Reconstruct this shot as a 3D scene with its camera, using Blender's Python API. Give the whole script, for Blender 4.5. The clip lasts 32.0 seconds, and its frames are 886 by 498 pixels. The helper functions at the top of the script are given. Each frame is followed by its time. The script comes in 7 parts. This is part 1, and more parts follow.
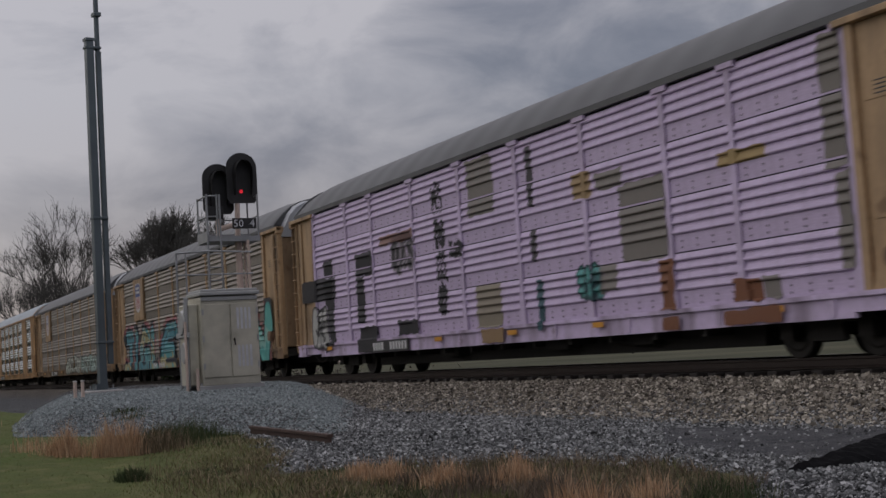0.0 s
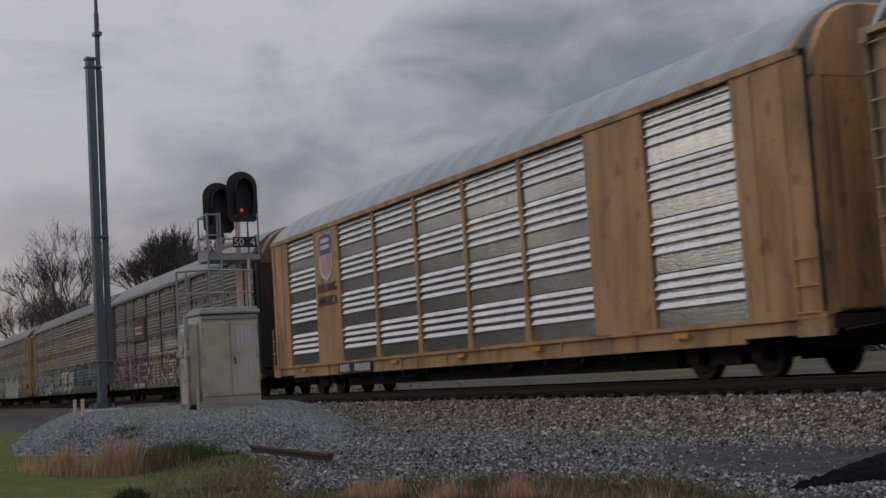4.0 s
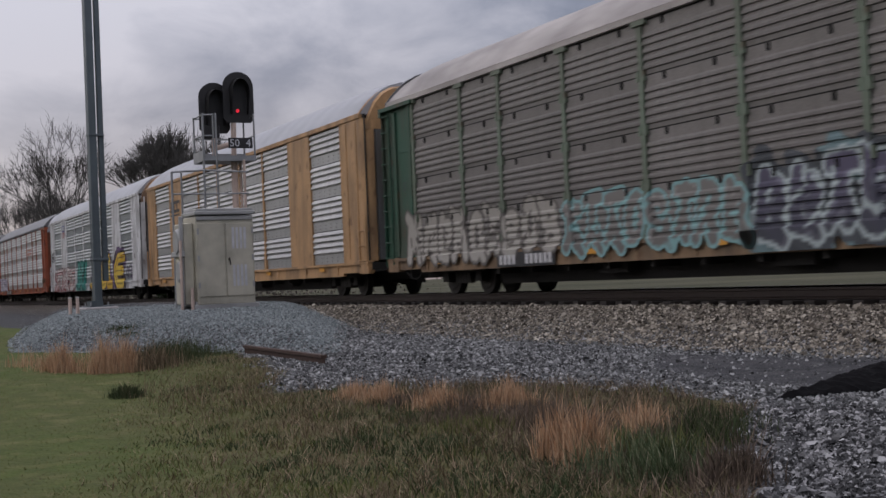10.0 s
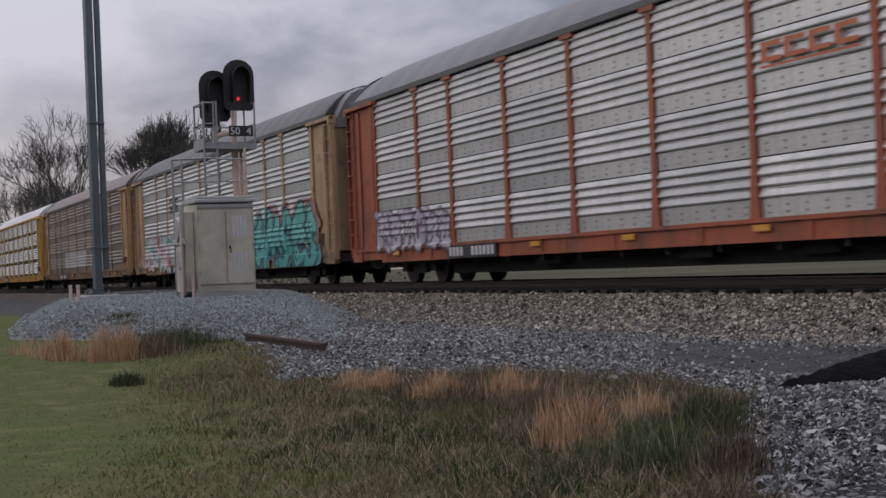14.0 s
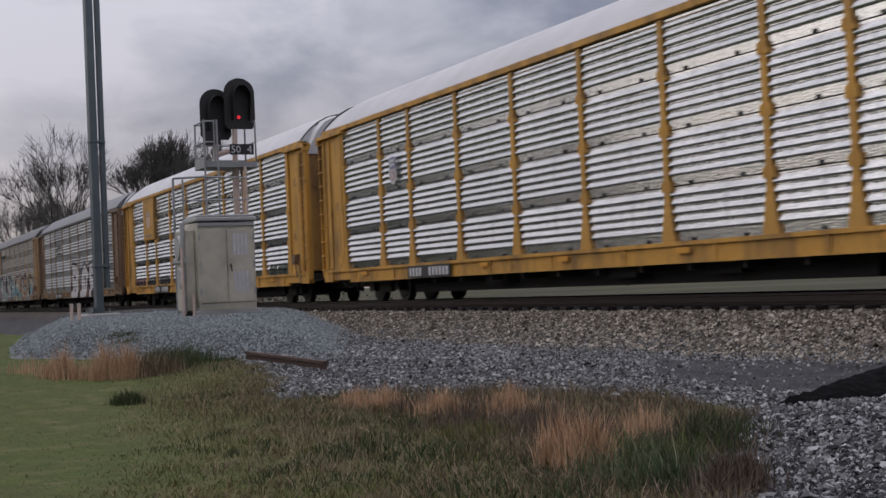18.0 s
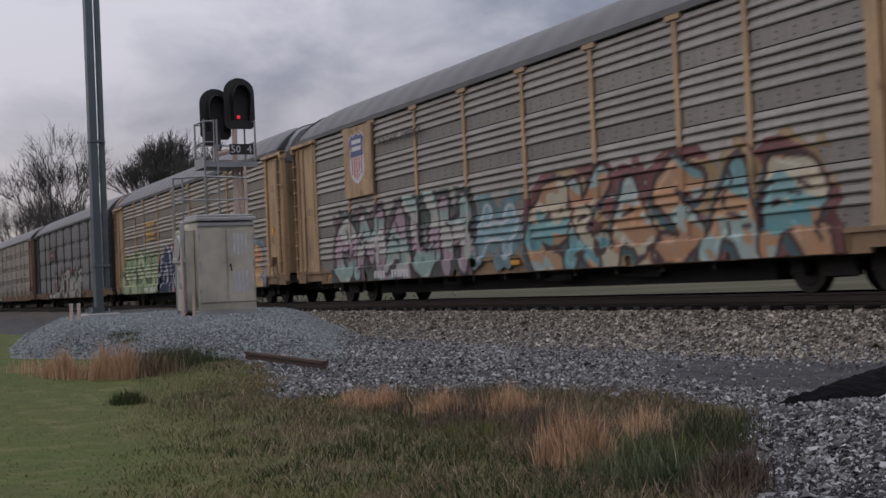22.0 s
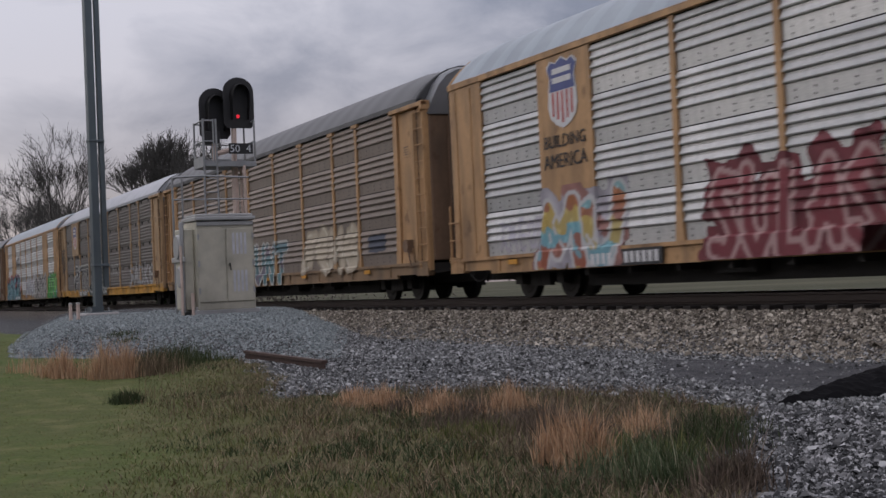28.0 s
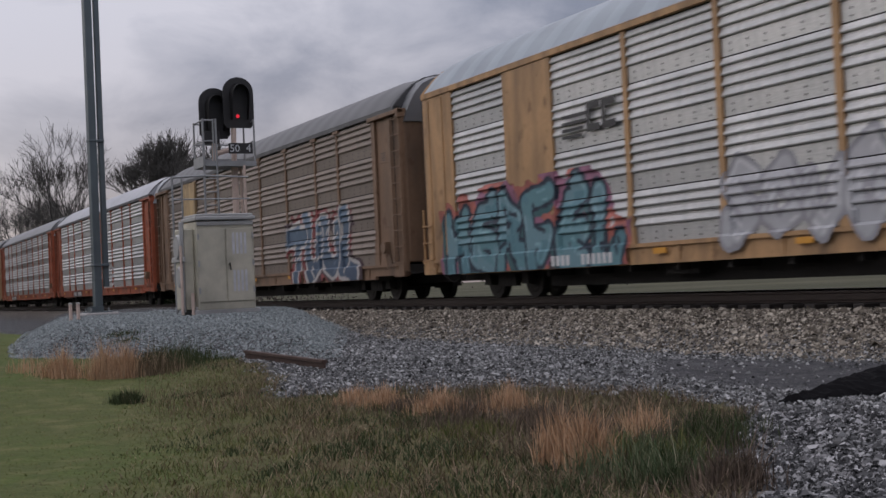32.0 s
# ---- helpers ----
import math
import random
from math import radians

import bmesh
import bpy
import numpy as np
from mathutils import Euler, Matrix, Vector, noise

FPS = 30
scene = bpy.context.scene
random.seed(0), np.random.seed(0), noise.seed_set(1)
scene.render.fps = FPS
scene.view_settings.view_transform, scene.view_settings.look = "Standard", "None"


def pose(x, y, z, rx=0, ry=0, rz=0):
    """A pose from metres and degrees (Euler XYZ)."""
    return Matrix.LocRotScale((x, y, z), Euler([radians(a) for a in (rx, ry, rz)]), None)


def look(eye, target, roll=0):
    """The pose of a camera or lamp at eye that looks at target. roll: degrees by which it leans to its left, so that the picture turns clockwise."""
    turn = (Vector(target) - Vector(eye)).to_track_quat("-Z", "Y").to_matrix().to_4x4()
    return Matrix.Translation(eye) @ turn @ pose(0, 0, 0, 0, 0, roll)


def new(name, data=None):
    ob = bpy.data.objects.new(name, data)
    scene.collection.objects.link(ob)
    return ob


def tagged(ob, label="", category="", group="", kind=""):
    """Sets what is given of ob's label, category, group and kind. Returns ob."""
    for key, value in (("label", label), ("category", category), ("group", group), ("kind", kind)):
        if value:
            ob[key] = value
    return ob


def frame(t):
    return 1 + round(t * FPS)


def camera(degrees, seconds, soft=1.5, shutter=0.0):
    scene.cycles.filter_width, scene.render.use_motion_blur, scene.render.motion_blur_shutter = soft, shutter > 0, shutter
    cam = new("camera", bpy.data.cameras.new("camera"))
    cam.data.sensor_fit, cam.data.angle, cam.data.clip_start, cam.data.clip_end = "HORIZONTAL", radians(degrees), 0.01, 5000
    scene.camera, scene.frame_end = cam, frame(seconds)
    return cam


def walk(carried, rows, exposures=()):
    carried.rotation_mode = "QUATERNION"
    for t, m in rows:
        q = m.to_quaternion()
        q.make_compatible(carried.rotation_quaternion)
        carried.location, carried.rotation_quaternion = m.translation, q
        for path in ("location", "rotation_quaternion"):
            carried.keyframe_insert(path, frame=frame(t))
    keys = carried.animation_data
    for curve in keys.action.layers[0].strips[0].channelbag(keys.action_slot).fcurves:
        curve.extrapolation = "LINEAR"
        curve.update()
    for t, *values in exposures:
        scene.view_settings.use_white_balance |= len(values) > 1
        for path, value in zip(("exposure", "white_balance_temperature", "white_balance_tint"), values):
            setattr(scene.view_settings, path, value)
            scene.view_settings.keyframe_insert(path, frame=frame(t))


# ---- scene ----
cam = camera(36.4, 32.0, soft=1.5, shutter=0.16)

# t, tilt, lean, heading of the hand-held camera; it stands in one place
EYE = (0.0, 0.0, 0.39)
ROWS = [
    (0, 94.51, 3.50, 65.53),
    (0.5, 94.68, 3.47, 65.52),
    (1, 94.57, 3.45, 65.51),
    (1.5, 94.59, 3.49, 65.51),
    (2, 94.96, 3.49, 65.53),
    (2.5, 94.38, 3.49, 65.51),
    (4.5, 95.47, 3.55, 65.56),
    (5, 95.46, 3.55, 65.57),
    (5.5, 95.44, 3.62, 65.56),
    (6, 95.43, 3.61, 65.56),
    (6.5, 95.43, 3.65, 65.55),
    (7, 95.43, 3.57, 65.57),
    (7.5, 95.46, 3.53, 65.57),
    (8, 94.52, 3.18, 65.46),
    (8.5, 93.40, 2.60, 65.35),
    (9, 92.53, 2.52, 65.34),
    (9.5, 91.80, 2.50, 65.30),
    (10, 91.25, 2.46, 65.29),
    (10.5, 90.92, 2.41, 65.30),
    (11, 90.77, 2.39, 65.30),
    (11.5, 90.76, 2.40, 65.30),
    (12, 90.78, 2.35, 65.32),
    (12.5, 90.76, 2.40, 65.31),
    (13, 90.75, 2.44, 65.30),
    (13.5, 90.76, 2.41, 65.30),
    (14, 90.75, 2.40, 65.31),
    (14.5, 90.95, 2.42, 65.31),
    (15, 91.31, 2.46, 65.34),
    (15.5, 91.52, 2.51, 65.34),
    (17.5, 91.52, 2.58, 65.35),
    (18, 91.50, 2.58, 65.35),
    (18.5, 91.50, 2.55, 65.34),
    (19, 91.49, 2.58, 65.32),
    (19.5, 91.51, 2.61, 65.34),
    (20, 91.50, 2.55, 65.34),
    (20.5, 91.50, 2.55, 65.34),
    (21, 91.50, 2.55, 65.34),
    (21.5, 91.50, 2.55, 65.34),
    (22, 91.50, 2.55, 65.34),
    (22.5, 91.50, 2.55, 65.34),
    (23, 91.50, 2.55, 65.34),
    (23.5, 91.50, 2.55, 65.34),
    (24, 91.50, 2.57, 65.34),
    (24.5, 91.50, 2.57, 65.34),
    (26.5, 91.49, 2.57, 65.31),
    (27, 91.47, 2.55, 65.31),
    (27.5, 91.47, 2.55, 65.31),
    (28, 91.47, 2.55, 65.31),
    (28.5, 91.47, 2.53, 65.31),
    (29, 91.47, 2.54, 65.31),
    (29.5, 91.46, 2.54, 65.30),
    (30, 91.44, 2.64, 65.30),
    (30.5, 91.44, 2.64, 65.30),
    (31, 91.44, 2.63, 65.31),
    (31.5, 91.46, 2.57, 65.31),
    (32, 91.45, 2.62, 65.31),
]

walk(cam, [(t, pose(*EYE, a, b, c)) for t, a, b, c in ROWS], ((0, -0.62, 6420, 13), (7.5, -0.62, 6420, 13), (9.8, -0.19, 6260, 15.5), (32, -0.19, 6260, 15.5)))

# ---- world and light ----
world = bpy.data.worlds.new("dusk_sky")
scene.world = world
world.use_nodes = True
SKY = {"right": (0.418, 0.908), "shift": 0.32, "slope": 0.50, "rise": 1.3, "dark": (0.15, 0.165, 0.215), "mid": (0.285, 0.293, 0.34), "light": (0.67, 0.65, 0.67),
       "glow": 0.6, "lit": 0.85, "lit_colour": (0.86, 0.815, 0.775), "zenith": 1.3}


def build_world():
    nt = world.node_tree
    nt.nodes.clear()
    N, K = nt.nodes.new, nt.links.new
    out, bg = N("ShaderNodeOutputWorld"), N("ShaderNodeBackground")
    sky = N("ShaderNodeTexSky")
    sky.sky_type, sky.sun_disc = "NISHITA", False
    sky.sun_elevation, sky.sun_rotation = radians(22), radians(230)
    co = N("ShaderNodeTexCoord")
    sep = N("ShaderNodeSeparateXYZ")
    K(co.outputs["Generated"], sep.inputs[0])

    def m(op, a, b=None, clamp=False):
        n = N("ShaderNodeMath")
        n.operation, n.use_clamp = op, clamp
        for k, v in enumerate((a, b)):
            if v is None:
                continue
            if isinstance(v, (int, float)):
                n.inputs[k].default_value = v
            else:
                K(v, n.inputs[k])
        return n.outputs[0]

    def blend(fac, a, b, mode="MIX"):
        n = N("ShaderNodeMix")
        n.data_type, n.blend_type = "RGBA", mode
        for k, v in ((0, fac), (6, a), (7, b)):
            if isinstance(v, (int, float)):
                n.inputs[k].default_value = v
            elif isinstance(v, tuple):
                n.inputs[k].default_value = (*v, 1)
            else:
                K(v, n.inputs[k])
        return n.outputs[2]

    def toward(ax, ay, az, power):
        d = m("ADD", m("ADD", m("MULTIPLY", x, ax), m("MULTIPLY", y, ay)), m("MULTIPLY", z, az))
        return m("POWER", m("MAXIMUM", d, 0.0), power)

    x, y, z = sep.outputs
    up = m("MAXIMUM", z, 0.0)
    # banks of cloud, flattened towards the horizon
    comb = N("ShaderNodeCombineXYZ")
    for k, v in enumerate((x, y, m("MULTIPLY", z, 2.0))):
        K(v, comb.inputs[k])
    fs = []
    for s, d, r, w in ((3.1, 3, 0.45, 0.3), (8.5, 6, 0.55, 0.35)):
        n = N("ShaderNodeTexNoise")
        n.inputs["Scale"].default_value, n.inputs["Detail"].default_value, n.inputs["Roughness"].default_value = s, d, r
        n.inputs["Distortion"].default_value = w
        K(comb.outputs[0], n.inputs["Vector"])
        fs.append(n.outputs["Fac"])
    f = m("ADD", m("MULTIPLY", fs[0], 0.4), m("MULTIPLY", fs[1], 0.6))
    # thinner, lighter cloud towards the sunset, a dark bank away from it
    u = m("ADD", m("MULTIPLY", x, SKY["right"][0]), m("MULTIPLY", y, SKY["right"][1]))
    u = m("MINIMUM", m("MAXIMUM", u, -0.34), 0.22)
    f = m("ADD", f, m("MULTIPLY", m("ADD", u, SKY["shift"]), -SKY["slope"]))
    f = m("ADD", f, m("MULTIPLY", m("MINIMUM", up, 0.35), SKY["rise"]))
    ramp = N("ShaderNodeValToRGB")
    K(f, ramp.inputs[0])
    el = ramp.color_ramp.elements
    el[0].position, el[0].color = 0.36, (*SKY["dark"], 1)
    el[1].position, el[1].color = 0.74, (*SKY["light"], 1)
    e = el.new(0.50)
    e.color = (*SKY["mid"], 1)
    c = ramp.outputs[0]
    # low glow where the sun has gone down, and the lit cloud over it
    low = m("SUBTRACT", 1.0, m("MULTIPLY", up, 5.0), True)
    c = blend(m("MULTIPLY", m("MULTIPLY", toward(-0.97, 0.24, 0.0, 14.0), low), SKY["glow"]), c, (0.58, 0.44, 0.40))
    c = blend(m("MULTIPLY", toward(-0.70, -0.70, 0.16, 14.0), SKY["lit"]), c, SKY["lit_colour"])
    # an overcast sky is brighter overhead
    lift = m("ADD", m("MULTIPLY", m("POWER", up, 1.6), SKY["zenith"]), 0.86)
    grey = N("ShaderNodeCombineXYZ")
    for k in range(3):
        K(lift, grey.inputs[k])
    c = blend(1.0, c, grey.outputs[0], "MULTIPLY")
    c = blend(0.02, c, sky.outputs[0], "ADD")
    K(c, bg.inputs[0])
    bg.inputs[1].default_value = 1.0
    K(bg.outputs[0], out.inputs[0])


build_world()
sun = new("sun", bpy.data.lights.new("sun", "SUN"))
sun.data.energy, sun.data.angle, sun.data.color = 0.27, radians(45), (1.0, 0.985, 0.97)
sun.matrix_basis = look((-16, -24, 15), (0, 0, 0))
scene.view_settings.exposure = 0.0


# ---- materials ----
def nodes(name, rough=0.7, metal=0.0):
    mt = bpy.data.materials.new(name)
    mt.use_nodes = True
    b = mt.node_tree.nodes["Principled BSDF"]
    b.inputs["Roughness"].default_value, b.inputs["Metallic"].default_value = rough, metal
    return mt, b, mt.node_tree.nodes.new, mt.node_tree.links.new


def noise_fac(N, K, scale, detail=4, stretch=(1, 1, 1), space="Object", lo=0.35, hi=0.65):
    co, mp, n, r = N("ShaderNodeTexCoord"), N("ShaderNodeMapping"), N("ShaderNodeTexNoise"), N("ShaderNodeMapRange")
    mp.inputs["Scale"].default_value = stretch
    n.inputs["Scale"].default_value, n.inputs["Detail"].default_value = scale, detail
    if space == "Position":
        K(N("ShaderNodeNewGeometry").outputs["Position"], mp.inputs[0])
    else:
        K(co.outputs[space], mp.inputs[0])
    K(mp.outputs[0], n.inputs["Vector"])
    r.inputs[1].default_value, r.inputs[2].default_value = lo, hi
    K(n.outputs["Fac"], r.inputs[0])
    return r.outputs[0]


def mixc(N, K, fac, a, b, mode="MIX"):
    n = N("ShaderNodeMix")
    n.data_type, n.blend_type = "RGBA", mode
    for s, v in ((0, fac), (6, a), (7, b)):
        if isinstance(v, (int, float)):
            n.inputs[s].default_value = v
        elif isinstance(v, tuple):
            n.inputs[s].default_value = (*v, 1) if len(v) == 3 else v
        else:
            K(v, n.inputs[s])
    return n.outputs[2]


def math_node(N, K, op, a, b=0.0):
    n = N("ShaderNodeMath")
    n.operation = op
    for k, v in enumerate((a, b)):
        if isinstance(v, (int, float)):
            n.inputs[k].default_value = v
        else:
            K(v, n.inputs[k])
    return n.outputs[0]


def bump(N, K, b, fac, strength, dist):
    n = N("ShaderNodeBump")
    n.inputs["Strength"].default_value, n.inputs["Distance"].default_value = strength, dist
    K(fac, n.inputs["Height"])
    K(n.outputs[0], b.inputs["Normal"])


def dim(c, k):
    return tuple(v * k for v in c)


def paint(name, col, dirt=(0.085, 0.065, 0.05), amount=0.72, rough=0.55, metal=0.0, streak=True):
    """Weathered paint on steel: grime in streaks and blotches."""
    mt, b, N, K = nodes(name, rough, metal)
    f1 = noise_fac(N, K, 1.3, 5, (1.4, 1.4, 0.35) if streak else (1, 1, 1), lo=0.42, hi=0.72)
    f2 = noise_fac(N, K, 9.0, 4, lo=0.3, hi=0.75)
    c = mixc(N, K, math_node(N, K, "MULTIPLY", f1, amount), col, dirt)
    c = mixc(N, K, math_node(N, K, "MULTIPLY", f2, 0.28), c, dim(col, 0.5))
    # rust blooms where the paint has gone
    f3 = noise_fac(N, K, 3.2, 6, (1, 1, 0.7), lo=0.60, hi=0.70)
    c = mixc(N, K, math_node(N, K, "MULTIPLY", f3, 0.55), c, (0.085, 0.042, 0.022))
    K(c, b.inputs["Base Color"])
    b.inputs["Specular IOR Level"].default_value = 0.25
    bump(N, K, b, f2, 0.15, 0.01)
    return mt


def sheet_metal(name, col, col2, metal, rough, dots=True, vary=0.35, band_tone=0.5, foot=None):
    """Galvanised or grimy perforated side sheets; each sheet has its own tone."""
    mt, b, N, K = nodes(name, rough, metal)
    rnd = N("ShaderNodeObjectInfo").outputs["Random"]
    f1 = noise_fac(N, K, 1.1, 5, (1.0, 1.0, 0.5), lo=0.35, hi=0.7)
    f2 = noise_fac(N, K, 14.0, 3, (0.5, 1, 2.0), lo=0.3, hi=0.7)
    c = mixc(N, K, f1, col, col2)
    f5 = noise_fac(N, K, 2.6, 5, (2.2, 1.0, 0.18), lo=0.45, hi=0.75)
    c = mixc(N, K, math_node(N, K, "MULTIPLY", f5, 0.4), c, dim(col2, 0.7))
    k = math_node(N, K, "MULTIPLY", math_node(N, K, "POWER", rnd, 2.0), vary)
    c = mixc(N, K, k, c, dim(col2, 0.62))
    c = mixc(N, K, math_node(N, K, "MULTIPLY", f2, 0.34), c, dim(col2, 0.55))
    # the flat band at the foot of each sheet is mixed towards a darker tone
    co0, sp0 = N("ShaderNodeTexCoord"), N("ShaderNodeSeparateXYZ")
    K(co0.outputs["Object"], sp0.inputs[0])
    band = math_node(N, K, "MULTIPLY", math_node(N, K, "LESS_THAN", math_node(N, K, "ABSOLUTE", math_node(N, K, "SUBTRACT", sp0.outputs[2], 0.14)), 0.14), band_tone)
    c = mixc(N, K, band, c, foot or dim(col2, 0.55))
    if dots:
        # bolt heads and drain holes in the flat band at the foot of each sheet
        co, sp = N("ShaderNodeTexCoord"), N("ShaderNodeSeparateXYZ")
        K(co.outputs["Object"], sp.inputs[0])
        fx = math_node(N, K, "ABSOLUTE", math_node(N, K, "SUBTRACT", math_node(N, K, "FRACT", math_node(N, K, "MULTIPLY", sp.outputs[0], 2.3)), 0.5))
        fz = math_node(N, K, "ABSOLUTE", math_node(N, K, "SUBTRACT", math_node(N, K, "ABSOLUTE", math_node(N, K, "SUBTRACT", sp.outputs[2], 0.13)), 0.055))
        d = math_node(N, K, "ADD", math_node(N, K, "POWER", math_node(N, K, "DIVIDE", fx, 0.055), 2.0), math_node(N, K, "POWER", math_node(N, K, "DIVIDE", fz, 0.02), 2.0))
        c = mixc(N, K, math_node(N, K, "LESS_THAN", d, 1.0), c, (0.02, 0.018, 0.016))
    K(c, b.inputs["Base Color"])
    b.inputs["Specular IOR Level"].default_value = 0.3
    bump(N, K, b, f2, 0.2, 0.01)
    return mt


def roof_metal(name, col, col2, bands=0.0):
    mt, b, N, K = nodes(name, 0.5, 0.25)
    f1 = noise_fac(N, K, 0.8, 6, (0.5, 1.5, 1.5), lo=0.35, hi=0.7)
    c = mixc(N, K, f1, col, col2)
    co, sp = N("ShaderNodeTexCoord"), N("ShaderNodeSeparateXYZ")
    K(co.outputs["Object"], sp.inputs[0])
    w = math_node(N, K, "SINE", math_node(N, K, "MULTIPLY", sp.outputs[0], 5.2))
    if bands:
        c = mixc(N, K, math_node(N, K, "MULTIPLY", math_node(N, K, "GREATER_THAN", w, 0.2), bands), c, dim(col, 1.5))
    K(c, b.inputs["Base Color"])
    bump(N, K, b, w, 0.25, 0.03)
    return mt


def plain(name, col, rough=0.6, metal=0.0, scale=6.0, amount=0.4):
    mt, b, N, K = nodes(name, rough, metal)
    f = noise_fac(N, K, scale, 5, lo=0.3, hi=0.7)
    K(mixc(N, K, math_node(N, K, "MULTIPLY", f, amount), col, dim(col, 0.5)), b.inputs["Base Color"])
    bump(N, K, b, f, 0.2, 0.01)
    return mt


def island_mat(name, cols, rough=0.85):
    """Stones, blades and leaves: each island takes its tone from a ramp."""
    mt, b, N, K = nodes(name, rough)
    g, r = N("ShaderNodeNewGeometry"), N("ShaderNodeValToRGB")
    K(g.outputs["Random Per Island"], r.inputs[0])
    el = r.color_ramp.elements
    while len(el) < len(cols):
        el.new(0.5)
    for k, c in enumerate(cols):
        el[k].position, el[k].color = k / max(1, len(cols) - 1), (*c, 1)
    K(r.outputs[0], b.inputs["Base Color"])
    b.inputs["Specular IOR Level"].default_value = 0.15
    return mt


def graffiti_paint():
    mt, b, N, K = nodes("spray_paint", 0.6)
    b.inputs["Specular IOR Level"].default_value = 0.2
    a = N("ShaderNodeVertexColor")
    a.layer_name = "paint"
    f = noise_fac(N, K, 7.0, 5, (1, 1, 1), lo=0.25, hi=0.75)
    K(mixc(N, K, math_node(N, K, "MULTIPLY", f, 0.14), a.outputs["Color"], (0.12, 0.105, 0.09)), b.inputs["Base Color"])
    lift = math_node(N, K, "MULTIPLY", math_node(N, K, "SUBTRACT", a.outputs["Alpha"], 0.42), 6.0)
    cl = N("ShaderNodeClamp")
    K(lift, cl.inputs[0])
    K(math_node(N, K, "MULTIPLY", cl.outputs[0], 0.97), b.inputs["Alpha"])
    return mt


M = {
    "dirty": sheet_metal("grimy_sheet", (0.33, 0.292, 0.245), (0.215, 0.188, 0.155), 0.2, 0.5, band_tone=0.28),
    "brown": sheet_metal("rust_brown_sheet", (0.29, 0.24, 0.20), (0.19, 0.155, 0.128), 0.15, 0.55, band_tone=0.28),
    "grey": sheet_metal("grey_sheet", (0.33, 0.305, 0.275), (0.22, 0.205, 0.185), 0.25, 0.48, band_tone=0.28),
    "dark": sheet_metal("dark_sheet", (0.24, 0.235, 0.23), (0.16, 0.155, 0.15), 0.15, 0.55, dots=False, band_tone=0.15),
    "umber": sheet_metal("brown_grey_sheet", (0.19, 0.172, 0.155), (0.13, 0.117, 0.105), 0.15, 0.55, dots=False, band_tone=0.15),
    "greyd": sheet_metal("ribbed_grey_sheet", (0.24, 0.225, 0.21), (0.16, 0.148, 0.135), 0.15, 0.55, dots=False, band_tone=0.15),
    "silver": sheet_metal("galvanised_sheet", (0.64, 0.635, 0.62), (0.41, 0.42, 0.42), 0.45, 0.36, vary=0.45, band_tone=0.12, foot=(0.40, 0.42, 0.415)),
    "bright": sheet_metal("bright_galvanised_sheet", (0.78, 0.775, 0.76), (0.54, 0.56, 0.555), 0.9, 0.17, dots=False, vary=0.2, band_tone=0.15, foot=(0.45, 0.48, 0.475)),
    "patchy": sheet_metal("patchy_galvanised_sheet", (0.50, 0.495, 0.485), (0.28, 0.287, 0.292), 0.5, 0.36, vary=0.85, band_tone=0.2, foot=(0.22, 0.245, 0.25)),
    "bluegrey": sheet_metal("blue_grey_sheet", (0.46, 0.48, 0.475), (0.30, 0.33, 0.335), 0.45, 0.36, vary=0.5, band_tone=0.3, foot=(0.19, 0.24, 0.255)),
    "lilac": sheet_metal("lilac_painted_sheet", (0.62, 0.51, 0.70), (0.55, 0.44, 0.62), 0.0, 0.5, dots=True, vary=0.1, band_tone=0.1),
}
PAINT = {
    # second entry: tan darkened for the end doors, their shade put into the colour
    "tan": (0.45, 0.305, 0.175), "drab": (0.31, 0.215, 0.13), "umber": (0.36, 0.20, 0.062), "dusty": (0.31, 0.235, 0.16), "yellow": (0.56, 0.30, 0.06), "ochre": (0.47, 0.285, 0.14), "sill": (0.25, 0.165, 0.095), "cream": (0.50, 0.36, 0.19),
    "brown": (0.22, 0.14, 0.09), "black": (0.028, 0.03, 0.034), "green": (0.03, 0.088, 0.056), "sage": (0.15, 0.19, 0.14), "orange": (0.35, 0.098, 0.05),
    "rust": (0.20, 0.06, 0.03), "white": (0.68, 0.68, 0.68), "grey": (0.14, 0.14, 0.14), "dgrey": (0.075, 0.078, 0.08),
    "lilac": (0.62, 0.51, 0.70), "maroon": (0.12, 0.025, 0.025), "red": (0.55, 0.05, 0.04),
}
P = {k: paint("paint_" + k, v) for k, v in PAINT.items()}
ROOF = {
    "dark": roof_metal("roof_dark_grey", (0.075, 0.078, 0.083), (0.055, 0.057, 0.06)),
    "grey": roof_metal("roof_grey", (0.16, 0.168, 0.18), (0.125, 0.132, 0.14)),
    "blue": roof_metal("roof_blue_grey", (0.27, 0.315, 0.35), (0.21, 0.245, 0.275), 0.22),
    "light": roof_metal("roof_light", (0.37, 0.385, 0.415), (0.30, 0.312, 0.335)),
    "white": roof_metal("roof_white", (0.54, 0.545, 0.56), (0.46, 0.465, 0.48)),
    "dirty": roof_metal("roof_grimy_white", (0.40, 0.37, 0.35), (0.20, 0.18, 0.17)),
    "rusty": roof_metal("roof_rusty", (0.17, 0.13, 0.12), (0.13, 0.105, 0.10)),
}
SPRAY = graffiti_paint()
BLACK = plain("underframe_black", (0.024, 0.0215, 0.019), 0.85)
STEELD = plain("truck_steel", (0.024, 0.021, 0.018), 0.7, 0.2)
WHEEL = plain("wheel_steel", (0.028, 0.025, 0.022), 0.6, 0.4)
ORANGE = plain("reflector_amber", (0.60, 0.28, 0.03), 0.4, amount=0.2)
